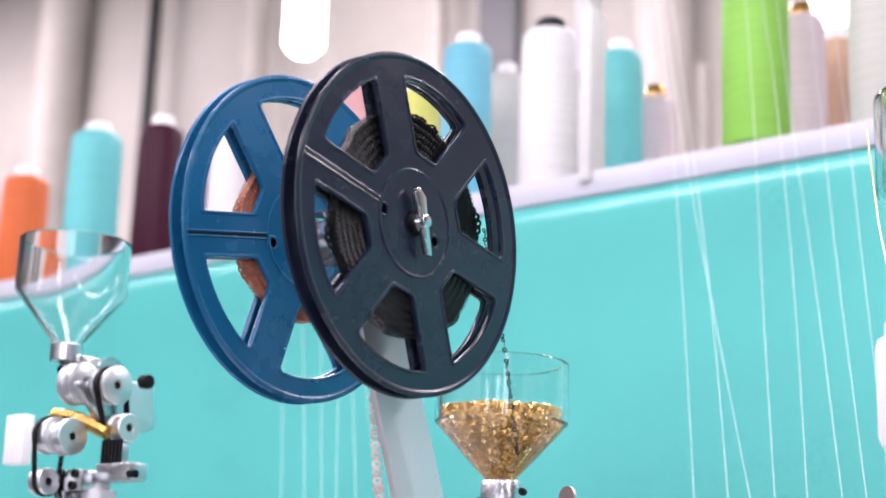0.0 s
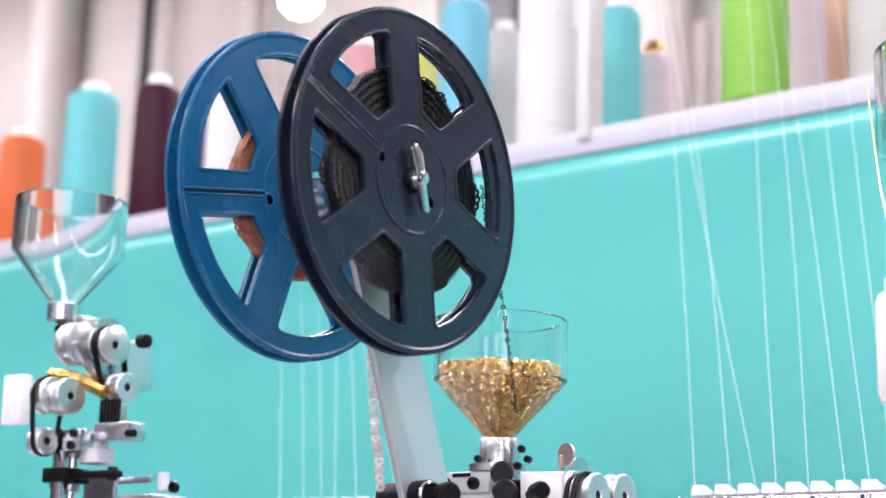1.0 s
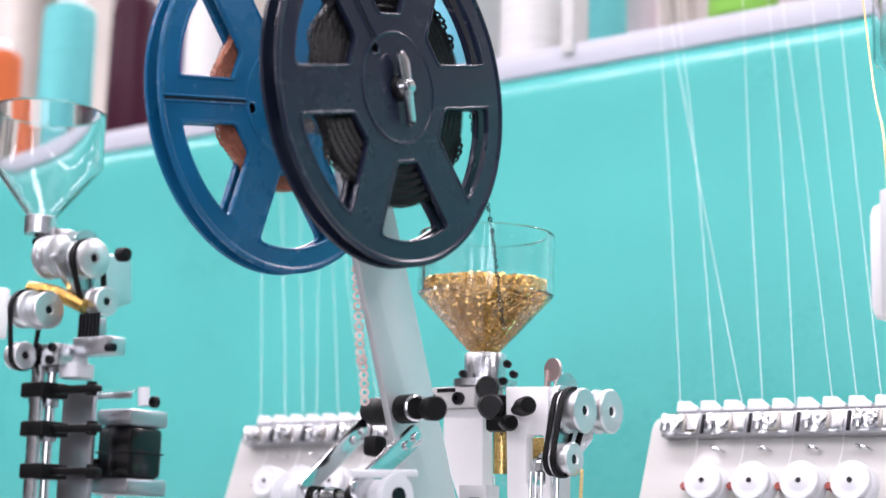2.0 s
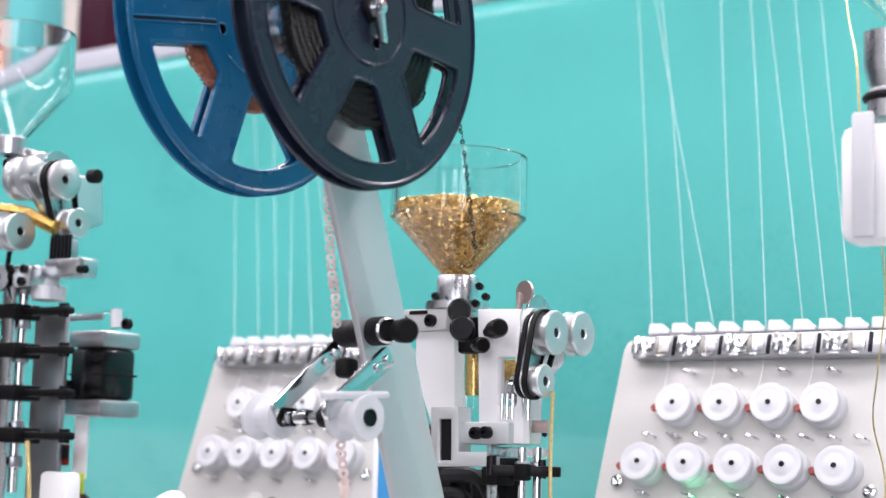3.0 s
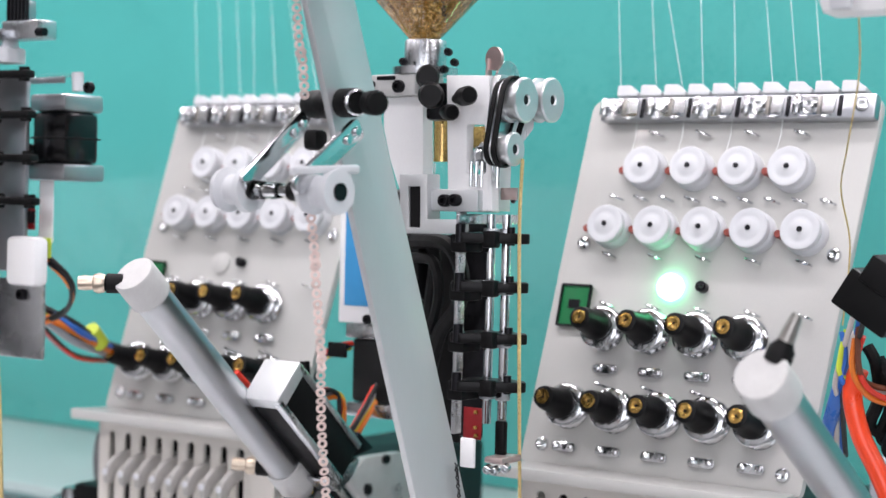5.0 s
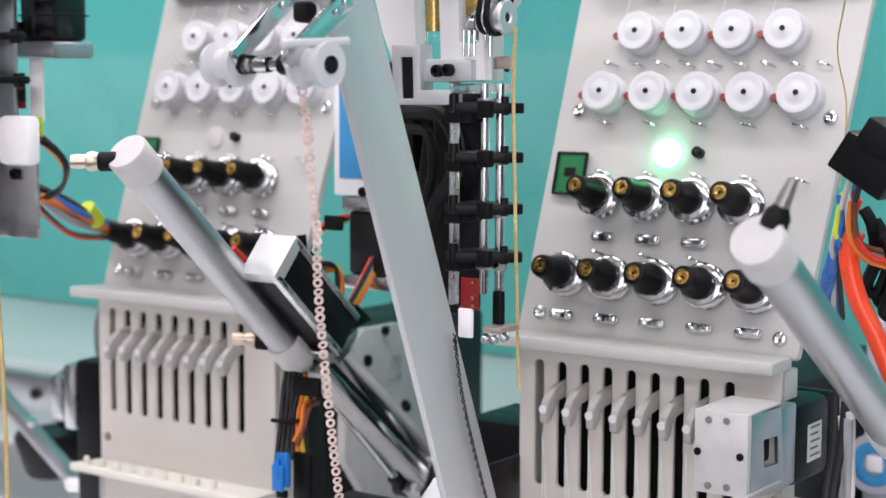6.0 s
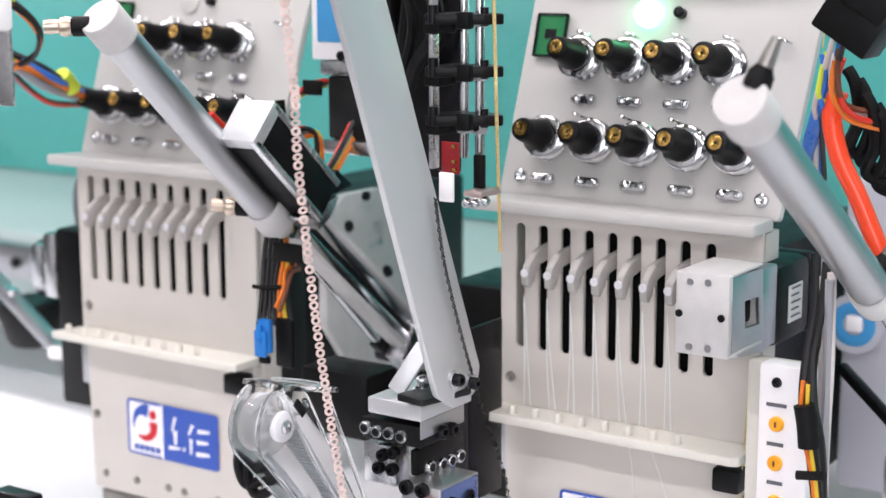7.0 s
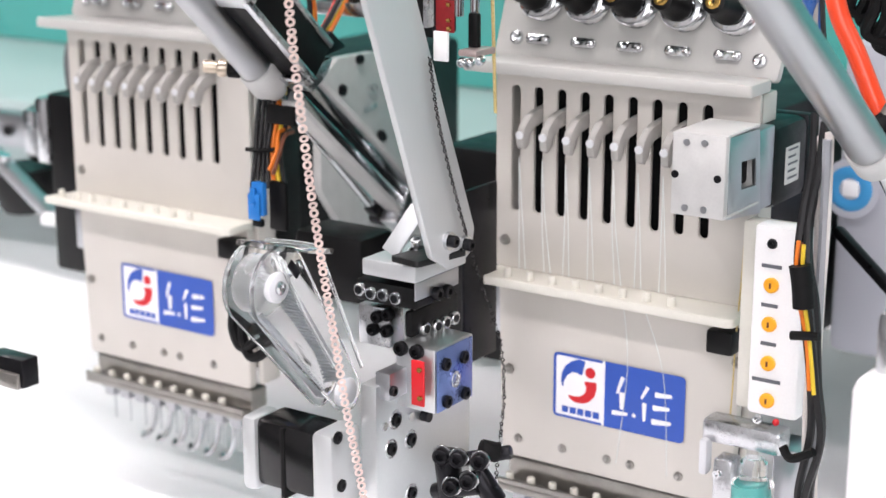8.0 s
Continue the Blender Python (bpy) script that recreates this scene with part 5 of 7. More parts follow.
def air_cylinder(x, top, low, end, side):
    """An air cylinder in the plane at x: top and low are its caps, end the rod's end."""
    p, q, e = Vector((x, *top)), Vector((x, *low)), Vector((x, *end))
    d = (q - p).normalized()
    n = (q - p).length
    c = thing("air_cylinder", tuple(e), "slanting satin aluminium air cylinder with a brass fitting", "air cylinder", "air cylinders")
    part("barrel", Mesh().lathe(p, q, [(0.006, 0.0001), (0.006, 0.0086), (n - 0.006, 0.0086), (n - 0.006, 0.0001)], 40), BARREL, c)
    part("end_cap", Mesh().lathe(p, q, [(-0.006, 0.0001), (-0.006, 0.0092), (-0.005, 0.0099), (0.009, 0.0099), (0.0098, 0.0092), (0.0098, 0.0001)], 40), "matt", c)
    part("end_cap", Mesh().lathe(p, q, [(n - 0.010, 0.0001), (n - 0.010, 0.0094), (n - 0.009, 0.0099), (n + 0.004, 0.0099), (n + 0.008, 0.007), (n + 0.012, 0.0052), (n + 0.012, 0.0001)], 40), "matt", c)
    part("rod", Mesh().cyl(q, e, 0.0026, seg=18), "steel", c)
    part("rod_eye", Mesh().cyl(e - Vector((0.004, 0, 0)), e + Vector((0.004, 0, 0)), 0.0055, seg=20, bevel=0.0008).beam(e - d * 0.012, e, 0.006, 0.007), "bolt", c)
    for at, way in ((p + d * 0.001, side), (q - d * 0.006, Vector((-0.80, -0.58, 0.10)).normalized() if side.z < 0.5 else side)):
        fit = part("fitting", Mesh().lathe(at, at + way, [(0.006, 0.0001), (0.008, 0.0044), (0.0150, 0.0044), (0.0155, 0.0034), (0.016, 0.0034)] if side.z < 0.5 else [(0.006, 0.0001), (0.008, 0.0050), (0.013, 0.0046), (0.0155, 0.0030), (0.016, 0.0030)], 20), "rubber", c, "black push-in air fitting")
        part("ferrule", Mesh().lathe(at, at + way, [(0.0158, 0.004), (0.0185, 0.0046), (0.0205, 0.004), (0.021, 0.003), (0.0245, 0.0034), (0.0275, 0.003), (0.028, 0.0001)] if side.z < 0.5 else [(0.0158, 0.0030), (0.020, 0.0026), (0.026, 0.0018), (0.0262, 0.0001)], 18),
             FERRULE if side.z < 0.5 else "dull", fit, "pale brass ferrule" if side.z < 0.5 else "dark tapered hose end")
    return c


BARREL = mat("anodised_tube", (176, 178, 180), 0.3, metal=1, vary=0.03, scale=8, bump=0.01)
FERRULE = mat("pale_brass", (200, 186, 168), 0.3, metal=0.9, vary=0.12, bump=0.05)
air_cylinder(-0.545, (0.5354, -0.0243), (0.6435, -0.1240), (0.7374, -0.2129), Vector((-0.72, -0.62, 0.0)).normalized())
air_cylinder(-0.245, (0.5319, -0.0439), (0.6697, -0.1329), (0.76, -0.205), Vector((0.35, 0.1, 0.92)).normalized())


def slide_unit():
    """The guided slide beside the cylinder, its magnet and the plate that carries it."""
    s = thing("slide_unit", (-0.56, 0.74, -0.22), "silver and black guided slide on a drilled aluminium plate", "slide unit")
    pl = [(-0.5920, 0.7468, -0.1440), (-0.5920, 0.7638, -0.1325), (-0.5920, 0.7969, -0.1330), (-0.5920, 0.8378, -0.1434), (-0.5920, 0.8626, -0.2589), (-0.5920, 0.7678, -0.2363), (-0.5920, 0.7447, -0.2062)]
    part("carrier_plate", Mesh().plate([rpoly([(y, z) for x, y, z in pl], 0.008)], 0.006, basis((-0.595, 0, 0), (0, 1, 0), (0, 0, 1)), 0.0008), "matt", s, "drilled aluminium carrier plate")
    for q in ((-0.5920, 0.7823, -0.1355), (-0.5920, 0.7657, -0.1516), (-0.5920, 0.8038, -0.1848), (-0.5920, 0.7655, -0.1506), (-0.5920, 0.8022, -0.1829)):
        bolt(s, q, (1, 0, 0), 0.0028, 0.0025)
    for i, (u, v) in enumerate(((0, 0), (0.005, 0), (0, -0.0055), (0.005, -0.0055))):
        o = Vector((-0.5920, 0.7921, -0.1544)) + Vector((0.0002, u, v))
        part("engraved_mark", Mesh().ring(o, (1, 0, 0), 0.0022, 0.0003, 14, 4), "alubead", s)
    for i in range(4):
        o = Vector((-0.5920, 0.7886, -0.1662)) + Vector((0.0002, 0.0032 * i, 0.0004 * i))
        part("engraved_bar", Mesh().box(o - Vector((0.0003, 0.001, 0.0016)), o + Vector((0.0003, 0.0008, 0.0016)), 0), "alubead", s)
    a, b = Vector((-0.5280, 0.6099, -0.0751)), Vector((-0.5280, 0.6551, -0.1157))
    n = Vector((0, 0.66, 0.75))
    part("magnet", Mesh().beam(a, b, 0.022, 0.020, 0.001, up=(1, 0, 0)), "black", s, "black magnet block")
    d = (b - a).normalized()
    part("magnet_cap", Mesh().beam(a - d * 0.006, a + d * 0.001, 0.024, 0.022, 0.001, up=(1, 0, 0)), "satin", s)
    for k in (-1, 1):
        part("magnet_rail", Mesh().beam(a - d * 0.004 + n * 0.0105 * k + Vector((0.009, 0, 0)), b + n * 0.0105 * k + Vector((0.009, 0, 0)), 0.0035, 0.004, 0.0006, up=(1, 0, 0)), "alubead", s)
    part("wedge", Mesh().plate([rpoly([(y, z) for x, y, z in ((-0.5300, 0.6621, -0.1145), (-0.5300, 0.6823, -0.1113), (-0.5300, 0.6693, -0.1016))], 0.001)], 0.012, basis((-0.53, 0, 0), (0, 1, 0), (0, 0, 1)), 0.0005), "bolt", s)
    part("angle_bracket", Mesh().plate([rpoly([(y, z) for x, y, z in ((-0.5270, 0.6403, -0.1227), (-0.5270, 0.6708, -0.1139), (-0.5270, 0.6651, -0.1233), (-0.5270, 0.6535, -0.1303))], 0.002)], 0.014, basis((-0.53, 0, 0), (0, 1, 0), (0, 0, 1)), 0.0008), "alubead", s)
    p, q = Vector((-0.5350, 0.6568, -0.1287)), Vector((-0.5350, 0.7461, -0.2020))
    m = Vector((0, 0.66, 0.75))
    # a channel: two matt lips, two bright faces and a dark strip painting the slot's shade
    for name, off, w, h, surface in (("rail_lip", 0.0086, 0.0030, 0.0110, "matt"), ("rail_face", 0.0036, 0.0070, 0.0070, "steel"), ("rail_slot_shade", -0.0014, 0.0032, 0.0040, "bolt"),
                                     ("rail_face", -0.0060, 0.0060, 0.0070, "steel"), ("rail_lip", -0.0105, 0.0030, 0.0110, "matt")):
        part(name, Mesh().beam(p + m * off, q + m * off, w, h, 0.0006, up=(1, 0, 0)), surface, s)
    part("rail_foot", Mesh().beam(q - Vector((0, 0.01, 0.016)), q + Vector((0, 0.004, 0.002)), 0.014, 0.012, 0.001, up=(1, 0, 0)), "alubead", s)
    # wiring beside the drive box
    wires(s, [(-0.5303, 0.7000, -0.0758), (-0.5335, 0.6700, -0.1085), (-0.5358, 0.6700, -0.0871), (-0.5387, 0.6600, -0.0840), (-0.5444, 0.6600, -0.0953)], ("orange", "yellow", "red", "black", "grey"), 0.0013)
    wires(s, [(-0.5584, 0.6800, -0.0675), (-0.5570, 0.6900, -0.0643), (-0.5543, 0.7000, -0.0620)], ("red", "black", "yellow", "black"), 0.0016)
    part("plug", Mesh().box((-0.5545, 0.6800, -0.0666), (-0.5423, 0.6819, -0.0588), 0.001), "black", s)
    part("cable_stub", Mesh().cyl((-0.5528, 0.6600, -0.0676), (-0.5515, 0.6600, -0.0813), 0.0026, seg=12), "rubber", s)
    part("red_lead", Mesh().tube([(-0.5500, 0.6056, -0.0693), (-0.5500, 0.6135, -0.0755), (-0.5500, 0.6203, -0.0808)], 0.0014, 8), WIRE["red"], s)
    return s


slide_unit()


# ---- gripper under the arm ----
def gripper():
    g = thing("sequin_gripper", (-0.43, 0.62, -0.33), "aluminium sequin feeder head with black clamps and bolts", "sequin feeder")
    part("base_block", Mesh().box((-0.4520, 0.5960, -0.1986), (-0.4224, 0.6374, -0.1908), 0.0012), "satin", g)
    part("base_plate", Mesh().plate([rpoly([(x, y) for x, y, z in ((-0.4320, 0.5903, -0.1868), (-0.4157, 0.5878, -0.1868), (-0.4091, 0.6170, -0.1868), (-0.4254, 0.6250, -0.1868))], 0.002)], 0.003, basis((0, 0, -0.1868), (1, 0, 0), (0, 1, 0)), 0.0005), "iron", g)
    part("gusset", Mesh().beam((-0.4412, 0.6030, -0.1885), (-0.4312, 0.6120, -0.1681), 0.008, 0.004, 0.0006, up=(0, 1, 0.4)), "satin", g)
    bolt(g, (-0.4278, 0.6060, -0.1843), (0, -0.3, 1), 0.003, 0.004, "steel")
    bolt(g, (-0.4289, 0.6040, -0.1879), (0, -0.3, 1), 0.0028, 0.003, "steel")
    part("upper_clamp", Mesh().box((-0.4584, 0.6000, -0.2126), (-0.4253, 0.6295, -0.2021), 0.0015), "black", g, "black anodised clamp")
    for q in ((-0.4548, 0.6000, -0.2066), (-0.4484, 0.6000, -0.2075), (-0.4418, 0.6000, -0.2072), (-0.4349, 0.6000, -0.2076)):
        bolt(g, q, (0, -1, 0), 0.0030, 0.003, "steel")
        part("socket", Mesh().cyl(Vector(q) + Vector((0, -0.0026, 0)), Vector(q) + Vector((0, -0.0033, 0)), 0.0019, seg=10), "bolt", g)
    part("steel_tab", Mesh().box((-0.4252, 0.5990, -0.2077), (-0.4243, 0.6337, -0.1993), 0.0008), "cast", g)
    for q in ((-0.4243, 0.6142, -0.2075), (-0.4243, 0.6224, -0.2082)):
        bolt(g, q, (1, 0, 0), 0.0032, 0.003)
    part("lower_clamp", Mesh().box((-0.4344, 0.6040, -0.2274), (-0.4304, 0.6429, -0.2148), 0.0015), "black", g, "black anodised clamp")
    for q in ((-0.4304, 0.6125, -0.2245), (-0.4304, 0.6217, -0.2256), (-0.4304, 0.6291, -0.2259), (-0.4304, 0.6367, -0.2257)):
        bolt(g, q, (1, 0, 0), 0.0032, 0.003, "steel")
        part("socket", Mesh().cyl(Vector(q) + Vector((0.0026, 0, 0)), Vector(q) + Vector((0.0033, 0, 0)), 0.002, seg=10), "bolt", g)
    part("side_block", Mesh().box((-0.4619, 0.6060, -0.2353), (-0.4438, 0.6176, -0.2162), 0.001), "alubead", g)
    for q in ((-0.4498, 0.6060, -0.2205), (-0.4437, 0.6060, -0.2184), (-0.4522, 0.6060, -0.2269), (-0.4445, 0.6060, -0.2264)):
        bolt(g, q, (0, -1, 0), 0.003, 0.0035)
    part("cube", Mesh().box((-0.4337, 0.5960, -0.2577), (-0.4120, 0.6274, -0.2276), 0.0012), "turned", g)
    # thin blue sheet paints the blue that the bare aluminium reflects
    part("blue_reflection", Mesh().box((-0.4116, 0.5965, -0.2571), (-0.4112, 0.6252, -0.2281), 0.0003), BLUE_REFLECTION, g, "polished face with a blue reflection painted on")
    for q in ((-0.4112, 0.6029, -0.2355), (-0.4112, 0.6176, -0.2362), (-0.4112, 0.6037, -0.2535), (-0.4112, 0.6186, -0.2539)):
        q = Vector(q)
        bolt(g, q, (1, 0, 0), 0.0030, 0.0018)
    o = Vector((-0.4112, 0.6102, -0.2446))
    part("bore", Mesh().lathe(o, o + Vector((1, 0, 0)), [(0, 0.0038), (0.001, 0.0038), (0.0012, 0.003), (0.0002, 0.0028), (0.0002, 0.0001)], 20), "steel", g)
    for q in ((-0.4298, 0.5960, -0.2293), (-0.4211, 0.5960, -0.2293)):
        bolt(g, q, (0, -1, 0), 0.0034, 0.003)
    rc = part("red_catch", Mesh().box((-0.4210, 0.5900, -0.2528), (-0.4140, 0.5913, -0.2315), 0.0006), "red", g, "red anodised catch")
    for q in ((-0.4157, 0.5895, -0.2352), (-0.4155, 0.5895, -0.2484)):
        part("brass_pin", Mesh().cyl(q, Vector(q) + Vector((0, -0.001, 0)), 0.0012, seg=10), "brass", rc)
    part("slider", Mesh().box((-0.4356, 0.5830, -0.2507), (-0.4275, 0.6040, -0.2379), 0.0008), "cast", g)
    bolt(g, (-0.4275, 0.5847, -0.2459), (1, 0, 0), 0.0024, 0.002)
    part("side_plate", Mesh().box((-0.4422, 0.5800, -0.3189), (-0.4330, 0.6571, -0.2439), 0.0012), "turned", g, "tall drilled aluminium side plate")
    for q in ((-0.4330, 0.5947, -0.2639), (-0.4330, 0.5910, -0.2769), (-0.4330, 0.6066, -0.2774), (-0.4330, 0.6068, -0.3043)):
        q = Vector(q)
        part("counterbore", Mesh().ring(q, (1, 0, 0), 0.0042, 0.0006, 22, 6), "alubead", g)
        bolt(g, q, (1, 0, 0), 0.0032, 0.0016)
    for q in ((-0.4330, 0.5860, -0.2644), (-0.4330, 0.6068, -0.2661)):
        part("dowel", Mesh().cyl(q, Vector(q) + Vector((0.0008, 0, 0)), 0.002, seg=14), "steel", g)
    part("dark_pin", Mesh().cyl((-0.4330, 0.6164, -0.2686), Vector((-0.4330, 0.6164, -0.2686)) + Vector((0.004, 0, 0)), 0.0028, seg=14), "bolt", g)
    # black cutter linkage
    lk = Mesh()
    for p, q, r in (((-0.4066, 0.5900, -0.2774), (-0.3744, 0.6000, -0.2682), 0.0032), ((-0.4007, 0.5880, -0.2700), (-0.3990, 0.5900, -0.2919), 0.006), ((-0.3871, 0.5900, -0.2756), (-0.3765, 0.5920, -0.2898), 0.005), ((-0.4081, 0.5900, -0.2914), (-0.3828, 0.5880, -0.2819), 0.004)):
        lk.cyl(p, q, r, seg=14, bevel=0.0008)
    part("cutter_linkage", lk, "bolt", g, "blackened steel cutter linkage")
    for q in ((-0.4001, 0.5840, -0.2699), (-0.3914, 0.5840, -0.2693), (-0.3855, 0.5830, -0.2781), (-0.3943, 0.5830, -0.2829), (-0.3809, 0.5850, -0.2685)):
        bolt(g, q, (0.3, -1, 0), 0.0038, 0.004)
        part("bright_rim", Mesh().ring(q, (0.3, -1, 0), 0.004, 0.0006, 18, 6), "steel", g)
    part("link_knob", Mesh().cyl((-0.3829, 0.5880, -0.2647), (-0.3773, 0.5940, -0.2673), 0.0045, seg=16, bevel=0.001), "rubber", g)
    # stepper motor on its side
    mo = part("stepper_body", Mesh().box((-0.4900, 0.5620, -0.2975), (-0.4547, 0.5844, -0.2647), 0.0035), "gloss", g, "black stepper motor body")
    part("motor_cap", Mesh().box((-0.4962, 0.5600, -0.3004), (-0.4873, 0.5792, -0.2640), 0.003), "satin", mo)
    part("motor_flange", Mesh().box((-0.4551, 0.5600, -0.3013), (-0.4429, 0.5825, -0.2633), 0.003), "satin", mo)
    part("motor_band", Mesh().box((-0.4740, 0.5612, -0.3006), (-0.4713, 0.5844, -0.2659), 0.001), "rubber", mo)
    for q in ((-0.4429, 0.5642, -0.2648), (-0.4429, 0.5664, -0.2885)):
        bolt(mo, q, (1, 0, 0), 0.003, 0.001)
    # clear acrylic feed arm with its hub and toothed belt
    w, e = Vector((-0.4620, 0.5463, -0.1939)), Vector((-0.4620, 0.5924, -0.2551))
    d = (e - w).normalized()
    s = Vector((1, 0, 0)).cross(d)
    outline = []
    for k in range(17):
        t = math.pi * k / 16
        outline.append(w + (s * math.cos(t) - d * math.sin(t)) * 0.0185)
    for k in range(11):
        t = math.pi * k / 10
        outline.append(e + (-s * math.cos(t) + d * math.sin(t)) * 0.0095)
    for x, nm in ((-0.459, "acrylic_side"), (-0.474, "acrylic_side")):
        ob = part(nm, Mesh().plate([[(p.y, p.z) for p in outline], circle(w.y + 0.012, w.z + 0.006, 0.003, 14)], 0.0025, basis((x, 0, 0), (0, 1, 0), (0, 0, 1)), 0.0004), "clear", g, "clear acrylic side of the feed arm")
        ob.visible_shadow = False
    part("acrylic_drum", Mesh().lathe(w - Vector((0.013, 0, 0)), w + Vector((1, 0, 0)), [(0, 0.0005), (0, 0.013), (0.011, 0.013), (0.011, 0.0005)], 32), FROST, g)
    part("hub_disc", Mesh().lathe(w + Vector((0.0005, 0, 0)), w + Vector((1, 0, 0)), [(0, 0.0001), (0, 0.0068), (0.002, 0.0068), (0.0026, 0.006), (0.0026, 0.0001)], 28), "milk", g)
    part("hub_screw", Mesh().lathe(w + Vector((0.003, 0, 0)), w + Vector((1, 0, 0)), [(0, 0.0032), (0.0014, 0.003), (0.0018, 0.0016), (0.0006, 0.0001)], 16), "steel", g)
    part("end_disc", Mesh().lathe(e + Vector((0.0005, 0, 0)), e + Vector((1, 0, 0)), [(0, 0.0001), (0, 0.0068), (0.003, 0.0068), (0.0036, 0.006), (0.0036, 0.0001)], 28), "milk", g)
    for sd in (-1, 1):
        p, q = w + s * 0.0105 * sd + d * 0.006, e + s * 0.0055 * sd
        part("toothed_belt", Mesh().beam(p - Vector((0.007, 0, 0)), q - Vector((0.007, 0, 0)), 0.0085, 0.0014, 0.0003, up=s), BELT, g, "pale grey toothed belt")
        n = int((q - p).length / 0.0022)
        for i in range(n):
            o = p + (q - p) * (i + 0.5) / n - Vector((0.007, 0, 0)) - s * sd * 0.0011
            part("belt_tooth", Mesh().beam(o - d * 0.0005, o + d * 0.0005, 0.0085, 0.001, 0, up=s), BELT, g)
    top = part("acrylic_cover", Mesh().beam((-0.4680, 0.5423, -0.1755), (-0.4680, 0.5823, -0.1857), 0.022, 0.0025, 0.0004, up=(0, 0, 1)), "clear", g)
    top.visible_shadow = False
    part("cover_rim", Mesh().tube([(-0.4680, 0.5491, -0.1745), (-0.4550, 0.5676, -0.1798), (-0.4550, 0.5733, -0.1895), (-0.4550, 0.5989, -0.2441)], 0.0010, 6), FROST, g)
    part("cover_rim", Mesh().tube([(-0.4580, 0.5443, -0.1795), (-0.4580, 0.5624, -0.2106), (-0.4580, 0.5825, -0.2405)], 0.0009, 6), FROST, g)
    part("slot_mark", Mesh().beam((-0.4575, 0.5519, -0.1839), (-0.4575, 0.5578, -0.1909), 0.004, 0.001, 0.0004, up=(1, 0, 0)), "bolt", g)
    # cable loops behind it
    for k, (dx, dz) in enumerate(((0, 0), (-0.006, 0.004))):
        o = Vector((dx, 0, dz))
        part("cable_loop", Mesh().tube([Vector(q) + o for q in ((-0.5263, 0.6000, -0.2322), (-0.5275, 0.6000, -0.2439), (-0.5225, 0.6000, -0.2522), (-0.5134, 0.6000, -0.2476), (-0.5067, 0.6000, -0.2359))], 0.0026, 8), "rubber", g)
    # wiring loom and blue connector over it
    across = Vector((0.83, 0.56, 0))
    for k, colour in enumerate(("black", "black", "black", "black", "orange", "yellow", "black")):
        o = across * (0.0023 * k - 0.0062)
        low = across * (0.0028 * k - 0.0070)
        line = [Vector((-0.5500, 0.6560, -0.1290)) + o, Vector((-0.5492, 0.6520, -0.1440)) + o * 1.1, Vector((-0.5478, 0.6460, -0.1620)) + o * 0.9 + Vector((0, 0, 0.0015 * math.sin(k * 2.4))), Vector((-0.5440, 0.6400, -0.1790)) + low]
        part("wire", Mesh().tube(line, 0.0012, 8), WIRE[colour], g)
    part("loom_band", Mesh().tube([Vector((-0.5480, 0.6440, -0.1600)) - across * 0.009, Vector((-0.5480, 0.6425, -0.1604)), Vector((-0.5480, 0.6440, -0.1600)) + across * 0.009], 0.0011, 8), "rubber", g)
    wires(g, [(-0.5414, 0.6600, -0.1506), (-0.5388, 0.6500, -0.1515), (-0.5386, 0.6450, -0.1607), (-0.5384, 0.6400, -0.1684)], ("orange", "brown", "black"), 0.0011, 0.002)
    con = part("blue_connector", Mesh().box((-0.5472, 0.6320, -0.1915), (-0.5395, 0.6358, -0.1742), 0.001).box((-0.5479, 0.6300, -0.1933), (-0.5405, 0.6317, -0.1797), 0.001), CONBLUE, g, "blue plastic cable connector")
    part("connector_latch", Mesh().box((-0.5462, 0.6296, -0.1870), (-0.5430, 0.6312, -0.1765), 0.0006).box((-0.5466, 0.6290, -0.1850), (-0.5424, 0.6302, -0.1835), 0.0004), CONBLUE, con)
    part("connector_shroud", Mesh().box((-0.5478, 0.6330, -0.1975), (-0.5418, 0.6362, -0.1935), 0.0008), "black", con)
    part("black_connector", Mesh().box((-0.5428, 0.6400, -0.2000), (-0.5318, 0.6439, -0.1747), 0.0015), "black", g)
    part("loom_tie", Mesh().box((-0.5471, 0.6450, -0.1469), (-0.5290, 0.6472, -0.1370), 0.003), "rubber", g)
    part("black_housing", Mesh().box((-0.5480, 0.6650, -0.2408), (-0.5039, 0.6944, -0.2051), 0.004), "black", g, "black motor housing behind the feed arm")
    part("mount_post", Mesh().box((-0.4460, 0.6680, -0.2619), (-0.4437, 0.6981, -0.1732), 0.001), "bolt", g)
    part("post", Mesh().box((-0.452, 0.60, -0.41), (-0.447, 0.618, -0.31), 0.0006), "alubead", g)
    return g


# aluminium with a blue reflection put into its colour
BLUE_REFLECTION = mat("aluminium_painted_blue_reflection", (120, 140, 196), 0.3, metal=0.9, vary=0.1, scale=50, bump=0.05)
FROST = mat("frosted_acrylic", (246, 250, 250), 0.12, vary=0.03, bump=0.01, trans=0.85, ior=1.35)
BELT = mat("grey_belt", (150, 156, 160), 0.55, vary=0.1, bump=0.1)
CONBLUE = mat("blue_connector", (28, 120, 200), 0.4, vary=0.06, bump=0.03)
gripper()


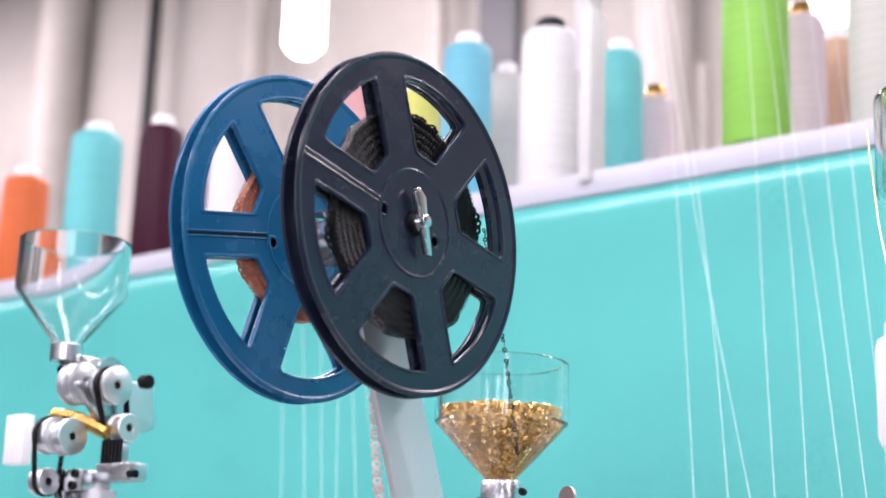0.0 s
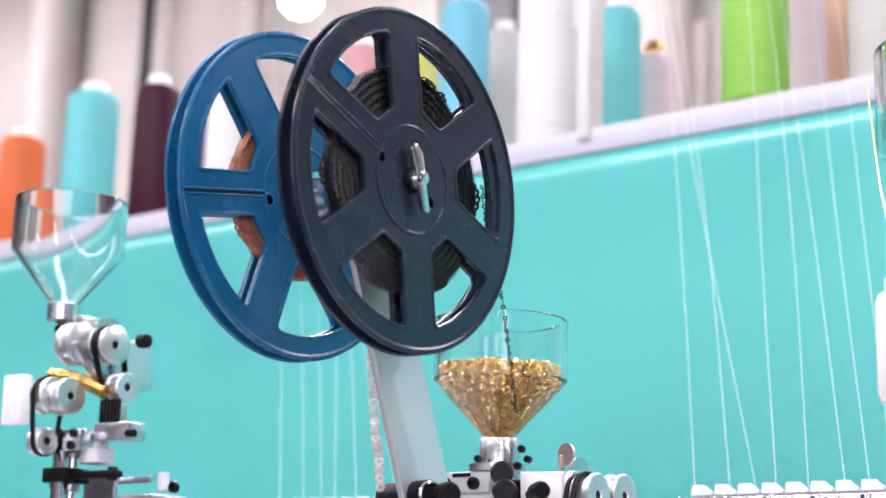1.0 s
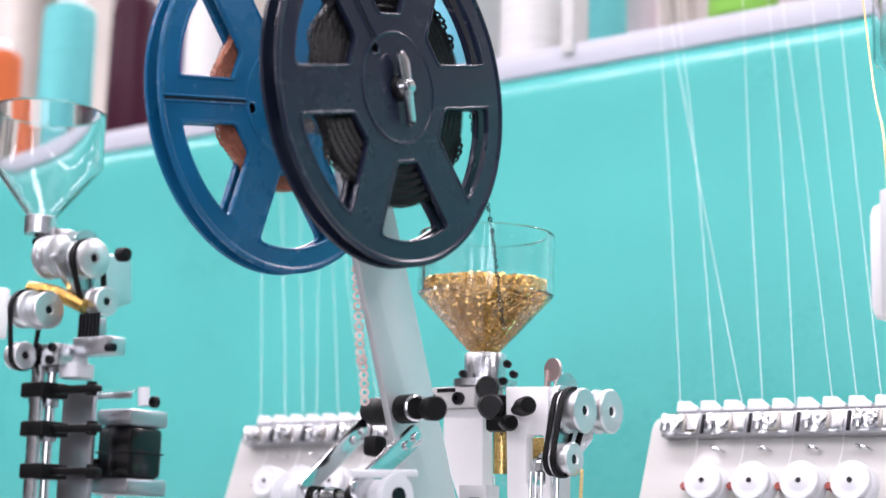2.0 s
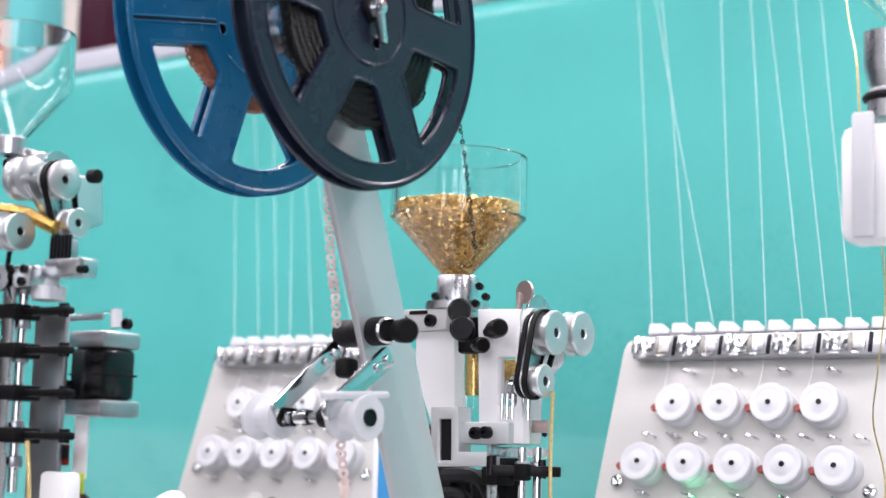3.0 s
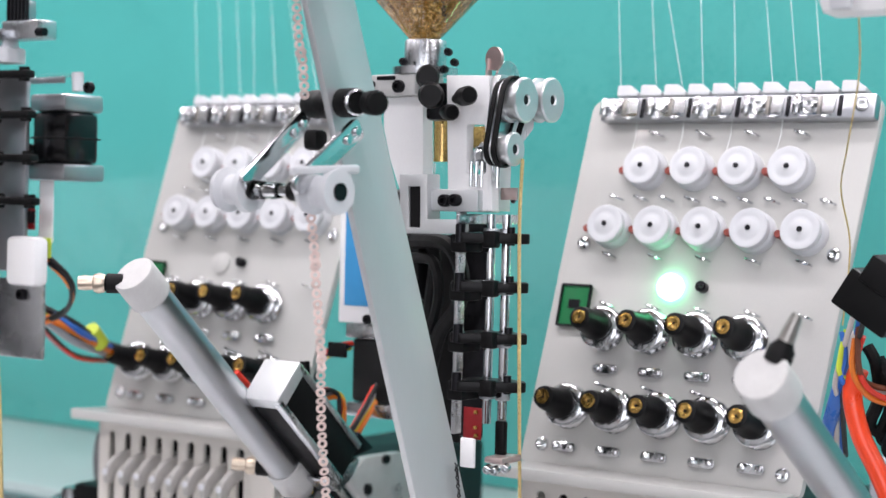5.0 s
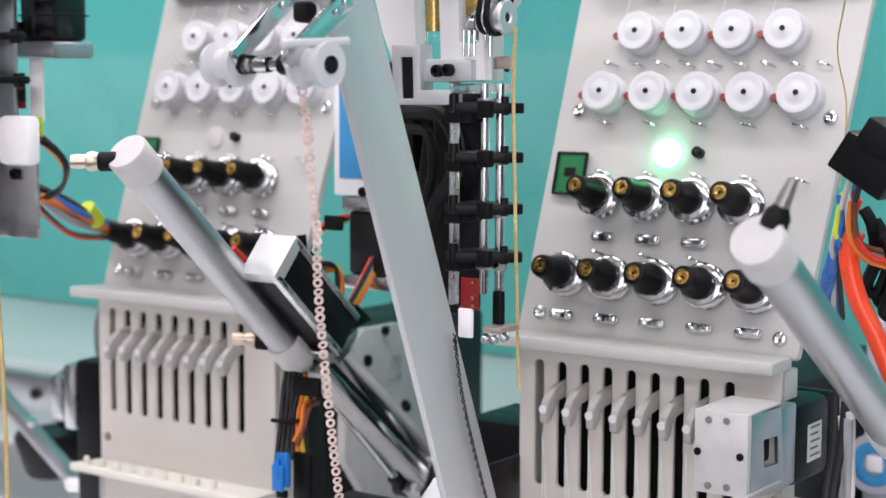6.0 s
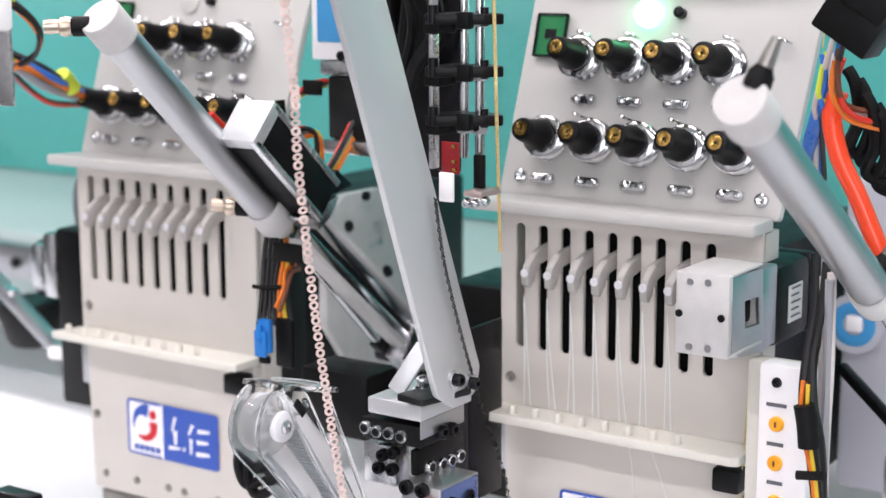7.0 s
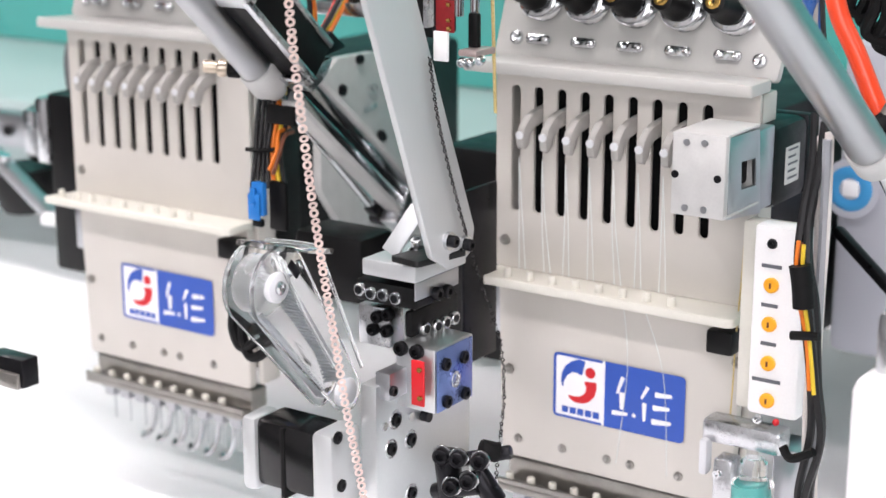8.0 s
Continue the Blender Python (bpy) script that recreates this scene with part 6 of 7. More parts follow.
# ---- bead feeder of the next head on ----
def far_feeder():
    f = thing("bead_feeder", (-0.70, 0.57, -0.10), "stacked aluminium bead feeder with an empty clear hopper", "bead feeder", "bead feeders")
    n = Vector((-0.7083, 0.5650, 0.1652))
    hopper(f, n, 0.0305, 0.029, 0.030, 0.0065, 0, 1)
    part("collar", Mesh().lathe(n - Vector((0, 0, 0.008)), n + Vector((0, 0, 1)), [(0, 0.0001), (0, 0.0085), (0.009, 0.0085), (0.0095, 0.0076), (0.0095, 0.0001)], 28), "alubead", f)
    part("neck_block", Mesh().box((-0.7128, 0.5650, 0.1397), (-0.6970, 0.5816, 0.1604), 0.001), "alubead", f)
    for q in ((-0.7107, 0.5650, 0.1586), (-0.7102, 0.5650, 0.1530), (-0.7096, 0.5650, 0.1475)):
        bolt(f, q, (0, -1, 0), 0.0022, 0.002)
    a, b, c = Vector((-0.6860, 0.5620, 0.1429)), Vector((-0.6712, 0.5720, 0.1424)), Vector((-0.6661, 0.5780, 0.1201))
    part("bearing_plate", Mesh().plate([rpoly([(a.y - 0.01, a.z + 0.0), (a.y + 0.045, a.z + 0.008), (a.y + 0.048, a.z - 0.018), (a.y + 0.02, a.z - 0.03)], 0.003)], 0.004, basis((-0.685, 0, 0), (0, 1, 0), (0, 0, 1)), 0.0005), "alu", f)
    part("dial", Mesh().lathe(b + Vector((-0.012, 0.004, 0.006)), b + Vector((1, 0, 0)), [(0, 0.0001), (0, 0.0105), (0.0012, 0.0105), (0.0012, 0.0001)], 28), "alubead", f)
    pulley(f, a, 0.0115, 0.010)
    pulley(f, b, 0.0105, 0.010)
    pulley(f, c, 0.0078, 0.010)
    belt(f, b - Vector((0.006, 0, 0)), c - Vector((0.006, 0, 0)), 0.010, 0.0075, 0.004)
    part("knob", Mesh().cyl((-0.6618, 0.5800, 0.1448), (-0.6557, 0.5800, 0.1442), 0.0038, seg=14, bevel=0.0006), "rubber", f)
    part("bead_channel", Mesh().tube([(-0.7078, 0.5600, 0.1272), (-0.6955, 0.5650, 0.1253), (-0.6830, 0.5680, 0.1207), (-0.6740, 0.5700, 0.1166)], 0.004, 8), "brass", f)
    part("gear_block", Mesh().box((-0.6807, 0.5720, 0.0996), (-0.6666, 0.5795, 0.1114), 0.001), "cast", f)
    for i in range(6):
        p = Vector((-0.6780, 0.5710, 0.1001)) + Vector((0.0028 * i, 0, 0))
        part("guide_pin", Mesh().cyl(p, p + Vector((0, 0, 0.013)), 0.001, seg=8), "bolt", f)
    part("carriage", Mesh().box((-0.6795, 0.5680, 0.0912), (-0.6525, 0.5804, 0.1005), 0.0008), "alubead", f)
    part("carriage_pin", Mesh().cyl((-0.6512, 0.5670, 0.0939), (-0.6462, 0.5670, 0.0937), 0.0022, seg=12), "bolt", f)
    d, e, g = Vector((-0.6930, 0.5520, 0.1144)), Vector((-0.6847, 0.5560, 0.1139)), Vector((-0.6959, 0.5520, 0.0904))
    for q, r in ((d, 0.0098), (e, 0.0098), (g, 0.0072)):
        pulley(f, q, r, 0.009)
    belt(f, d - Vector((0.006, 0, 0)), g - Vector((0.006, 0, 0)), 0.0095, 0.007, 0.003)
    part("lower_block", Mesh().box((-0.7043, 0.5600, 0.0853), (-0.6806, 0.5781, 0.0971), 0.001), "alubead", f)
    for q in ((-0.6960, 0.5600, 0.0955), (-0.6846, 0.5600, 0.0949), (-0.6977, 0.5600, 0.0914), (-0.6861, 0.5600, 0.0885)):
        bolt(f, q, (0, -1, 0), 0.0024, 0.002)
    part("white_side", Mesh().box((-0.7431, 0.5560, 0.1018), (-0.7265, 0.5629, 0.1288), 0.001), "white", f)
    part("cup", Mesh().lathe((-0.6831, 0.5750, 0.0801), Vector((-0.6831, 0.5750, 0.0801)) + Vector((0, 0, 1)), [(0, 0.0001), (0, 0.009), (0.007, 0.009), (0.008, 0.006), (0.012, 0.005), (0.012, 0.0001)], 24), "milk", f)
    part("slide_plate", Mesh().box((-0.7047, 0.5850, -0.0264), (-0.6797, 0.5880, 0.0773), 0.0008), "cast", f)
    part("front_rail", Mesh().box((-0.7010, 0.5600, -0.0268), (-0.6929, 0.5629, 0.0945), 0.0008), "alubead", f)
    top, low = Vector((-0.7053, 0.5700, 0.0930)), Vector((-0.6861, 0.5700, -0.0190))
    for dx in (0.0, 0.009):
        p, q = top + Vector((dx, 0, 0)), Vector((top.x + dx, top.y, low.z))
        part("guide_rod", Mesh().cyl(p, q, 0.0026, seg=14), "steel", f)
        for k in range(6):
            o = p + (q - p) * (0.06 + 0.16 * k)
            part("clamp_collar", Mesh().cyl(o - Vector((0, 0, 0.003)), o + Vector((0, 0, 0.003)), 0.0044, seg=14, bevel=0.0005), "cast", f)
            bolt(f, o + Vector((0, -0.0044, 0)), (0, -1, 0), 0.0018, 0.0014)
    for q in ((-0.6578, 0.5650, 0.0736), (-0.6560, 0.5650, 0.0535), (-0.6540, 0.5650, 0.0317), (-0.6521, 0.5650, 0.0101)):
        q = Vector(q)
        am = part("cord_arm", Mesh().box((q.x - 0.052, q.y, q.z - 0.002), (q.x, q.y + 0.007, q.z + 0.002), 0.0012).box((q.x - 0.05, q.y - 0.006, q.z - 0.004), (q.x - 0.032, q.y + 0.012, q.z + 0.004), 0.0012), "black", f, "black cord guide arm")
        part("arm_tip", Mesh().cyl((q.x - 0.004, q.y + 0.003, q.z - 0.0035), (q.x - 0.004, q.y + 0.003, q.z + 0.0035), 0.0028, seg=12), "rubber", am)
    # its stepper motor
    mo = part("motor_body", Mesh().box((-0.6834, 0.5920, 0.0298), (-0.6582, 0.6160, 0.0566), 0.003), "gloss", f, "black stepper motor body")
    part("motor_band", Mesh().box((-0.6840, 0.5914, 0.0425), (-0.6576, 0.6166, 0.0434), 0.0004), "rubber", mo)
    part("motor_foot", Mesh().box((-0.6840, 0.5905, 0.0211), (-0.6565, 0.6185, 0.0297), 0.0015), "cast", mo)
    part("motor_top", Mesh().box((-0.6838, 0.5910, 0.0567), (-0.6572, 0.6175, 0.0655), 0.0015), "cast", mo)
    part("motor_plug", Mesh().box((-0.6930, 0.5900, 0.0290), (-0.6836, 0.6030, 0.0400), 0.001), "black", mo)
    pl = part("top_plate", Mesh().box((-0.6848, 0.5900, 0.0739), (-0.6478, 0.5919, 0.0756), 0.0006), "clear", f)
    pl.visible_shadow = False
    part("top_post", Mesh().cyl((-0.6467, 0.5900, 0.0663), (-0.6475, 0.5900, 0.0756), 0.003, seg=14), "milk", f)
    part("top_bar", Mesh().box((-0.6913, 0.5920, 0.0709), (-0.6596, 0.5935, 0.0742), 0.0006), "cast", f)
    bolt(f, (-0.6376, 0.5900, 0.0678), (0, -1, 0), 0.003, 0.003)
    # circuit card, white box and plate lower down
    part("circuit_card", Mesh().box((-0.6999, 0.5900, -0.0046), (-0.6774, 0.5907, 0.0065), 0.0004), CARD, f, "small red circuit board")
    part("card_chip", Mesh().box((-0.6874, 0.5880, -0.0011), (-0.6752, 0.5884, 0.0053), 0.0006), "black", f)
    part("white_box", Mesh().box((-0.6764, 0.5700, -0.0325), (-0.6540, 0.5799, -0.0077), 0.003), "white", f, "white plastic sensor box")
    part("lower_plate", Mesh().box((-0.6944, 0.5800, -0.0701), (-0.6585, 0.5822, -0.0295), 0.0015), "alubead", f)
    bolt(f, (-0.6732, 0.5800, -0.0374), (0, -1, 0), 0.003, 0.003)
    part("strap", Mesh().box((-0.6856, 0.6000, -0.0113), (-0.6751, 0.6008, 0.0227), 0.001), "white", f)
    part("lime_plug", Mesh().box((-0.6790, 0.5950, -0.0191), (-0.6712, 0.5965, -0.0086), 0.001), WIRE["lime"], f)
    wires(f, [(-0.6797, 0.6000, -0.0188), (-0.6752, 0.6100, -0.0283), (-0.6805, 0.6200, -0.0386), (-0.6964, 0.6300, -0.0488), (-0.7133, 0.6300, -0.0560)], ("orange", "brown", "black", "black"), 0.0013, 0.0016)
    wires(f, [(-0.7153, 0.6300, -0.0514), (-0.7133, 0.6500, -0.0614), (-0.7269, 0.6800, -0.0707), (-0.7652, 0.7400, -0.0841)], ("black", "blue", "orange", "black", "lime", "grey"), 0.0022, 0.004)
    part("lime_plug", Mesh().cyl((-0.7202, 0.6700, -0.0626), (-0.7221, 0.6800, -0.0717), 0.005, seg=12), WIRE["lime"], f)
    wires(f, [(-0.7479, 0.6600, -0.0639), (-0.7564, 0.6900, -0.0808), (-0.7801, 0.7400, -0.0886)], ("red", "black", "grey"), 0.0012, 0.002)
    part("gold_cord", Mesh().tube([(-0.6696, 0.5560, 0.0071), (-0.6659, 0.5560, -0.0182), (-0.6649, 0.5560, -0.0575), (-0.6612, 0.5560, -0.0992), (-0.6581, 0.5560, -0.1633), (-0.6581, 0.5560, -0.2187)], 0.0012, 6), CORD, f, "glittering gold cord")
    part("clamp_foot", Mesh().box((-0.6306, 0.5300, -0.2649), (-0.6062, 0.5405, -0.2504), 0.001), "bolt", f)
    part("foot_plate", Mesh().box((-0.6286, 0.5280, -0.2653), (-0.6083, 0.5392, -0.2574), 0.0008), "dull", f)
    return f


far_feeder()


# ---- bead feeder beside the camera, a corner of it in view ----
def near_feeder():
    f = thing("bead_feeder", (-0.22, 0.58, 0.05), "white bead feeder with a clear hopper, a gold cord running in", "bead feeder", "bead feeders")
    part("body", Mesh().box((-0.2463, 0.5650, 0.0830), (-0.2050, 0.5801, 0.1274), 0.006), "white", f)
    part("body_rib", Mesh().box((-0.2385, 0.5600, 0.0845), (-0.2301, 0.5626, 0.1295), 0.004), "milk", f)
    n = Vector((-0.2294, 0.5750, 0.1607))
    part("neck", Mesh().lathe(n - Vector((0, 0, 0.032)), n + Vector((0, 0, 1)), [(0, 0.0001), (0, 0.0085), (0.010, 0.0085), (0.011, 0.0075), (0.020, 0.0095), (0.032, 0.0095), (0.032, 0.0001)], 28), "alubead", f)
    part("neck_ring", Mesh().ring(n - Vector((0, 0, 0.024)), (0, 0, 1), 0.0085, 0.0016, 28, 8), "rubber", f)
    h0 = Vector((-0.2461, 0.5750, 0.1818))
    hopper(f, (h0.x + 0.03, h0.y + 0.01, h0.z - 0.026), 0.0312, 0.038, 0.026, 0.0095, 0, 2)
    part("gold_cord", Mesh().tube([(-0.2854, 0.6600, 0.2408), (-0.2643, 0.6200, 0.1853), (-0.2465, 0.5850, 0.1567), (-0.2411, 0.5750, 0.1326)], 0.00045, 6), CORD, f)
    part("gold_cord", Mesh().tube([(-0.2429, 0.6000, 0.0896), (-0.2456, 0.6100, 0.0672), (-0.2609, 0.6400, 0.0411), (-0.2866, 0.7000, 0.0243), (-0.2894, 0.7200, -0.0004), (-0.2917, 0.7200, -0.0359)], 0.0004, 6), CORD, f)
    return f


near_feeder()


# ---- motor, switch box and hoses beside the lit head ----
AMBER = mat("amber_button", (244, 170, 40), 0.35, vary=0.06, bump=0.02)
INK = mat("grey_ink", (96, 98, 104), 0.6, vary=0.05, bump=0)


def bracket_motor():
    b = thing("bracket_motor", (-0.30, 0.70, -0.165), "stepper motor in a folded aluminium bracket on the head", "motor")
    part("front_plate", Mesh().box((-0.3271, 0.6520, -0.1647), (-0.3022, 0.6561, -0.1286), 0.0006), "matt", b)
    part("top_plate", Mesh().box((-0.3274, 0.6525, -0.1301), (-0.3032, 0.6895, -0.1287), 0.0005), "matt", b)
    part("bottom_plate", Mesh().box((-0.3261, 0.6525, -0.1645), (-0.3016, 0.6883, -0.1633), 0.0005), "matt", b)
    part("rear_plate", Mesh().box((-0.331, 0.6880, -0.163), (-0.3045, 0.6902, -0.131), 0.0005), "matt", b)
    side = [(-0.3036, 0.6540, -0.1297), (-0.3036, 0.6881, -0.1308), (-0.3036, 0.6927, -0.1696), (-0.3036, 0.6576, -0.1656)]
    win = [(-0.3036, 0.6697, -0.1424), (-0.3036, 0.6853, -0.1434), (-0.3036, 0.6867, -0.1558), (-0.3036, 0.6710, -0.1548)]
    part("side_plate", Mesh().plate([[(y, z) for x, y, z in side], [(y, z) for x, y, z in win]], 0.002, basis((-0.3036, 0, 0), (0, 1, 0), (0, 0, 1)), 0.0003), "cast", b)
    part("inner_coupling", Mesh().box((-0.322, 0.668, -0.156), (-0.308, 0.69, -0.138), 0.002), "rubber", b)
    for q in ((-0.3253, 0.6520, -0.1470), (-0.3055, 0.6520, -0.1470)):
        bolt(b, q, (0, -1, 0), 0.0017, 0.0006)
    for q in ((-0.3203, 0.6520, -0.1326), (-0.3119, 0.6520, -0.1322), (-0.3202, 0.6520, -0.1613), (-0.3114, 0.6520, -0.1611)):
        part("rivet", Mesh().cyl(q, Vector(q) + Vector((0, -0.0005, 0)), 0.0016, seg=12), "cast", b)
    part("motor_flange", Mesh().box((-0.332, 0.6904, -0.1692), (-0.3038, 0.7083, -0.1322), 0.0012), "cast", b)
    part("motor_body", Mesh().box((-0.334, 0.7084, -0.172), (-0.3030, 0.7480, -0.1335), 0.005), "black", b, "black stepper motor body")
    part("type_label", Mesh().box((-0.3029, 0.7190, -0.162), (-0.3025, 0.7350, -0.1445), 0.0001), "matt", b, "silver type label")
    for k in range(5):
        part("text_bar", Mesh().box((-0.3025, 0.7215, -0.1598 + 0.0033 * k), (-0.3023, 0.7325 - 0.002 * (k % 2), -0.1588 + 0.0033 * k), 0), INK, b)
    part("motor_end", Mesh().box((-0.332, 0.7481, -0.172), (-0.3038, 0.754, -0.1335), 0.002), "bolt", b)
    return b


bracket_motor()


def switch_box():
    s = thing("switch_box", (-0.285, 0.69, -0.265), "narrow white switch box with four amber buttons", "switch box")
    part("body", Mesh().box((-0.2965, 0.6720, -0.2562), (-0.2726, 0.6838, -0.1691), 0.0025), "white", s)
    part("back_shell", Mesh().box((-0.3070, 0.6840, -0.2591), (-0.2768, 0.6940, -0.1713), 0.002), "ivory", s)
    for q in ((-0.2870, 0.6720, -0.1954), (-0.2871, 0.6720, -0.2131), (-0.2867, 0.6720, -0.2310), (-0.2863, 0.6720, -0.2483)):
        q = Vector(q)
        part("button", Mesh().lathe(q, q + Vector((0, -1, 0)), [(0, 0.0034), (0.0012, 0.0034), (0.0018, 0.0028), (0.0018, 0.0001)], 20), AMBER, s, "amber push button")
        part("button_mark", Mesh().box(q + Vector((-0.0005, -0.0021, -0.0012)), q + Vector((0.0004, -0.0017, 0.0012)), 0), WIRE["brown"], s)
    for q, w in (((-0.2874, 0.6720, -0.1870), 0.0046), ((-0.2875, 0.6720, -0.2047), 0.0038), ((-0.2871, 0.6720, -0.2222), 0.0036), ((-0.2873, 0.6720, -0.2392), 0.0066)):
        q = Vector(q)
        part("text_bar", Mesh().box(q + Vector((-w, -0.0004, -0.0008)), q + Vector((w, 0.0002, 0.0008)), 0), INK, s)
    q = Vector((-0.2877, 0.6720, -0.1770))
    part("screw", Mesh().lathe(q, q + Vector((0, -1, 0)), [(0, 0.0024), (0.0012, 0.002), (0.0014, 0.0012), (0.0004, 0.0001)], 14), "bolt", s)
    q = Vector((-0.2903, 0.6720, -0.2579))
    part("screw", Mesh().lathe(q, q + Vector((0, -1, 0)), [(0, 0.0022), (0.0012, 0.002), (0.0014, 0.0012), (0.0004, 0.0001)], 14), "steel", s)
    q = Vector((-0.2818, 0.6720, -0.2577))
    part("signal_lamp", Mesh().ball(q, 0.0016, 12), "red", s)
    part("gold_thread", Mesh().tube([(-0.3124, 0.7000, -0.1783), (-0.3133, 0.7000, -0.2051), (-0.3147, 0.7000, -0.2325), (-0.3152, 0.7000, -0.2575), (-0.3160, 0.7000, -0.2774)], 0.0004, 5), CORD, s)
    part("holder", Mesh().box((-0.3173, 0.6720, -0.2742), (-0.2793, 0.6854, -0.2631), 0.002), "alubead", s)
    part("holder_arm", Mesh().box((-0.3080, 0.6650, -0.3139), (-0.2987, 0.6765, -0.2781), 0.0015), "alubead", s)
    part("holder_end", Mesh().box((-0.3169, 0.6680, -0.2894), (-0.3124, 0.6754, -0.2718), 0.003), "milk", s)
    bolt(s, (-0.3053, 0.6650, -0.2849), (0, -1, 0), 0.002, 0.002, "steel")
    # solid dark box paints the shade of a gap beside the holder
    part("gap_shade_block", Mesh().box((-0.3017, 0.6700, -0.3157), (-0.2979, 0.6726, -0.2883), 0.0005), "bolt", s)
    part("thread_cup", Mesh().lathe((-0.2861, 0.6600, -0.2953), Vector((-0.2861, 0.6600, -0.2953)) + Vector((0, 0, 1)), [(0, 0.0001), (0, 0.0095), (0.012, 0.0095), (0.013, 0.006), (0.022, 0.006), (0.024, 0.004), (0.024, 0.0001)], 24), "clear", s)
    part("green_bobbin", Mesh().cyl((-0.2861, 0.6600, -0.2953), (-0.2872, 0.6600, -0.2843), 0.0072, seg=18), "teal", s)
    part("side_unit", Mesh().box((-0.2901, 0.6900, -0.3179), (-0.2771, 0.7115, -0.2769), 0.002), "cast", s)
    return s


switch_box()


def hoses():
    h = thing("cable_loom", (-0.25, 0.70, -0.2), "loose loom of cables with a black connector and hoses", "cables")
    part("connector", Mesh().box(tuple(Vector((-0.2549, 0.6600, -0.0214)) - Vector((0.013, 0.01, 0.0085))), tuple(Vector((-0.2549, 0.6600, -0.0214)) + Vector((0.013, 0.01, 0.0085))), 0.001, Matrix.Rotation(radians(32), 4, "Y")), "black", h)
    part("connector_lip", Mesh().box(tuple(Vector((-0.2465, 0.6550, -0.0120)) - Vector((0.010, 0.008, 0.006))), tuple(Vector((-0.2465, 0.6550, -0.0120)) + Vector((0.010, 0.008, 0.006))), 0.001, Matrix.Rotation(radians(32), 4, "Y")), "rubber", h)
    wires(h, [(-0.2702, 0.6800, -0.0356), (-0.2710, 0.6800, -0.0463), (-0.2682, 0.6800, -0.0556), (-0.2656, 0.6900, -0.0611), (-0.2568, 0.7000, -0.0639)], ("orange", "pale", "red", "blue", "lime", "pale", "brown"), 0.0013, 0.005)
    wires(h, [(-0.2632, 0.6700, -0.0243), (-0.2771, 0.6900, -0.0545), (-0.2831, 0.7000, -0.0655), (-0.2887, 0.7200, -0.0906)], ("pale", "black", "blue"), 0.0012, 0.003)
    part("orange_hose", Mesh().tube([(-0.2684, 0.6800, -0.0509), (-0.2710, 0.6800, -0.0617), (-0.2669, 0.6800, -0.0781), (-0.2582, 0.6800, -0.0942), (-0.2477, 0.6800, -0.1159), (-0.2361, 0.6800, -0.1361)], 0.0042, 12), HOSE_RED, h, "orange plastic air hose")
    part("blue_hose", Mesh().tube([(-0.2822, 0.7000, -0.0544), (-0.2852, 0.7000, -0.0656), (-0.2923, 0.7100, -0.0796), (-0.3019, 0.7300, -0.0954)], 0.0036, 10), HOSE_BLUE, h, "blue plastic air hose")
    part("black_clip", Mesh().box((-0.2853, 0.6950, -0.0574), (-0.2785, 0.6977, -0.0533), 0.001), "rubber", h)
    for k in range(4):
        o = Vector((0.004 * k, 0.003 * (k % 2), -0.005 * k))
        part("black_cable", Mesh().tube([Vector(q) + o for q in ((-0.2688, 0.6900, -0.0421), (-0.2649, 0.6900, -0.0491), (-0.2667, 0.7000, -0.0645), (-0.2737, 0.7100, -0.0782), (-0.2633, 0.7100, -0.0824))], 0.0028, 8), "rubber", h)
    # long cables beside the switch box
    wires(h, [(-0.2677, 0.6650, -0.1202), (-0.2665, 0.6600, -0.1394), (-0.2670, 0.6550, -0.1600), (-0.2655, 0.6500, -0.1805), (-0.2626, 0.6500, -0.1995), (-0.2577, 0.6500, -0.2284), (-0.2557, 0.6500, -0.2532), (-0.2605, 0.6500, -0.2801), (-0.2568, 0.6500, -0.3001)],
          ("black", "black", "black", "black", "grey"), 0.0018, 0.004)
    wires(h, [(-0.2633, 0.6450, -0.1658), (-0.2628, 0.6450, -0.1837), (-0.2584, 0.6450, -0.2073), (-0.2552, 0.6450, -0.2289)], ("orange", "yellow", "brown"), 0.0009, 0.0016)
    wires(h, [(-0.2613, 0.6600, -0.1246), (-0.2607, 0.6600, -0.1626), (-0.2608, 0.6600, -0.2018), (-0.2604, 0.6600, -0.2421), (-0.2587, 0.6600, -0.3045)], ("pale", "pale", "grey"), 0.002, 0.003)
    part("cable_joint", Mesh().tube([(-0.2632, 0.6420, -0.1758), (-0.2615, 0.6420, -0.1840), (-0.2605, 0.6420, -0.1934)], 0.0046, 10), "rubber", h)
    part("cable_tie", Mesh().cyl((-0.2652, 0.6420, -0.2062), (-0.2530, 0.6420, -0.2045), 0.002, seg=8), "rubber", h)
    part("cable_tie", Mesh().tube([(-0.2662, 0.6420, -0.2554), (-0.2621, 0.6420, -0.2601), (-0.2524, 0.6420, -0.2549)], 0.002, 8), "rubber", h)
    return h


hoses()


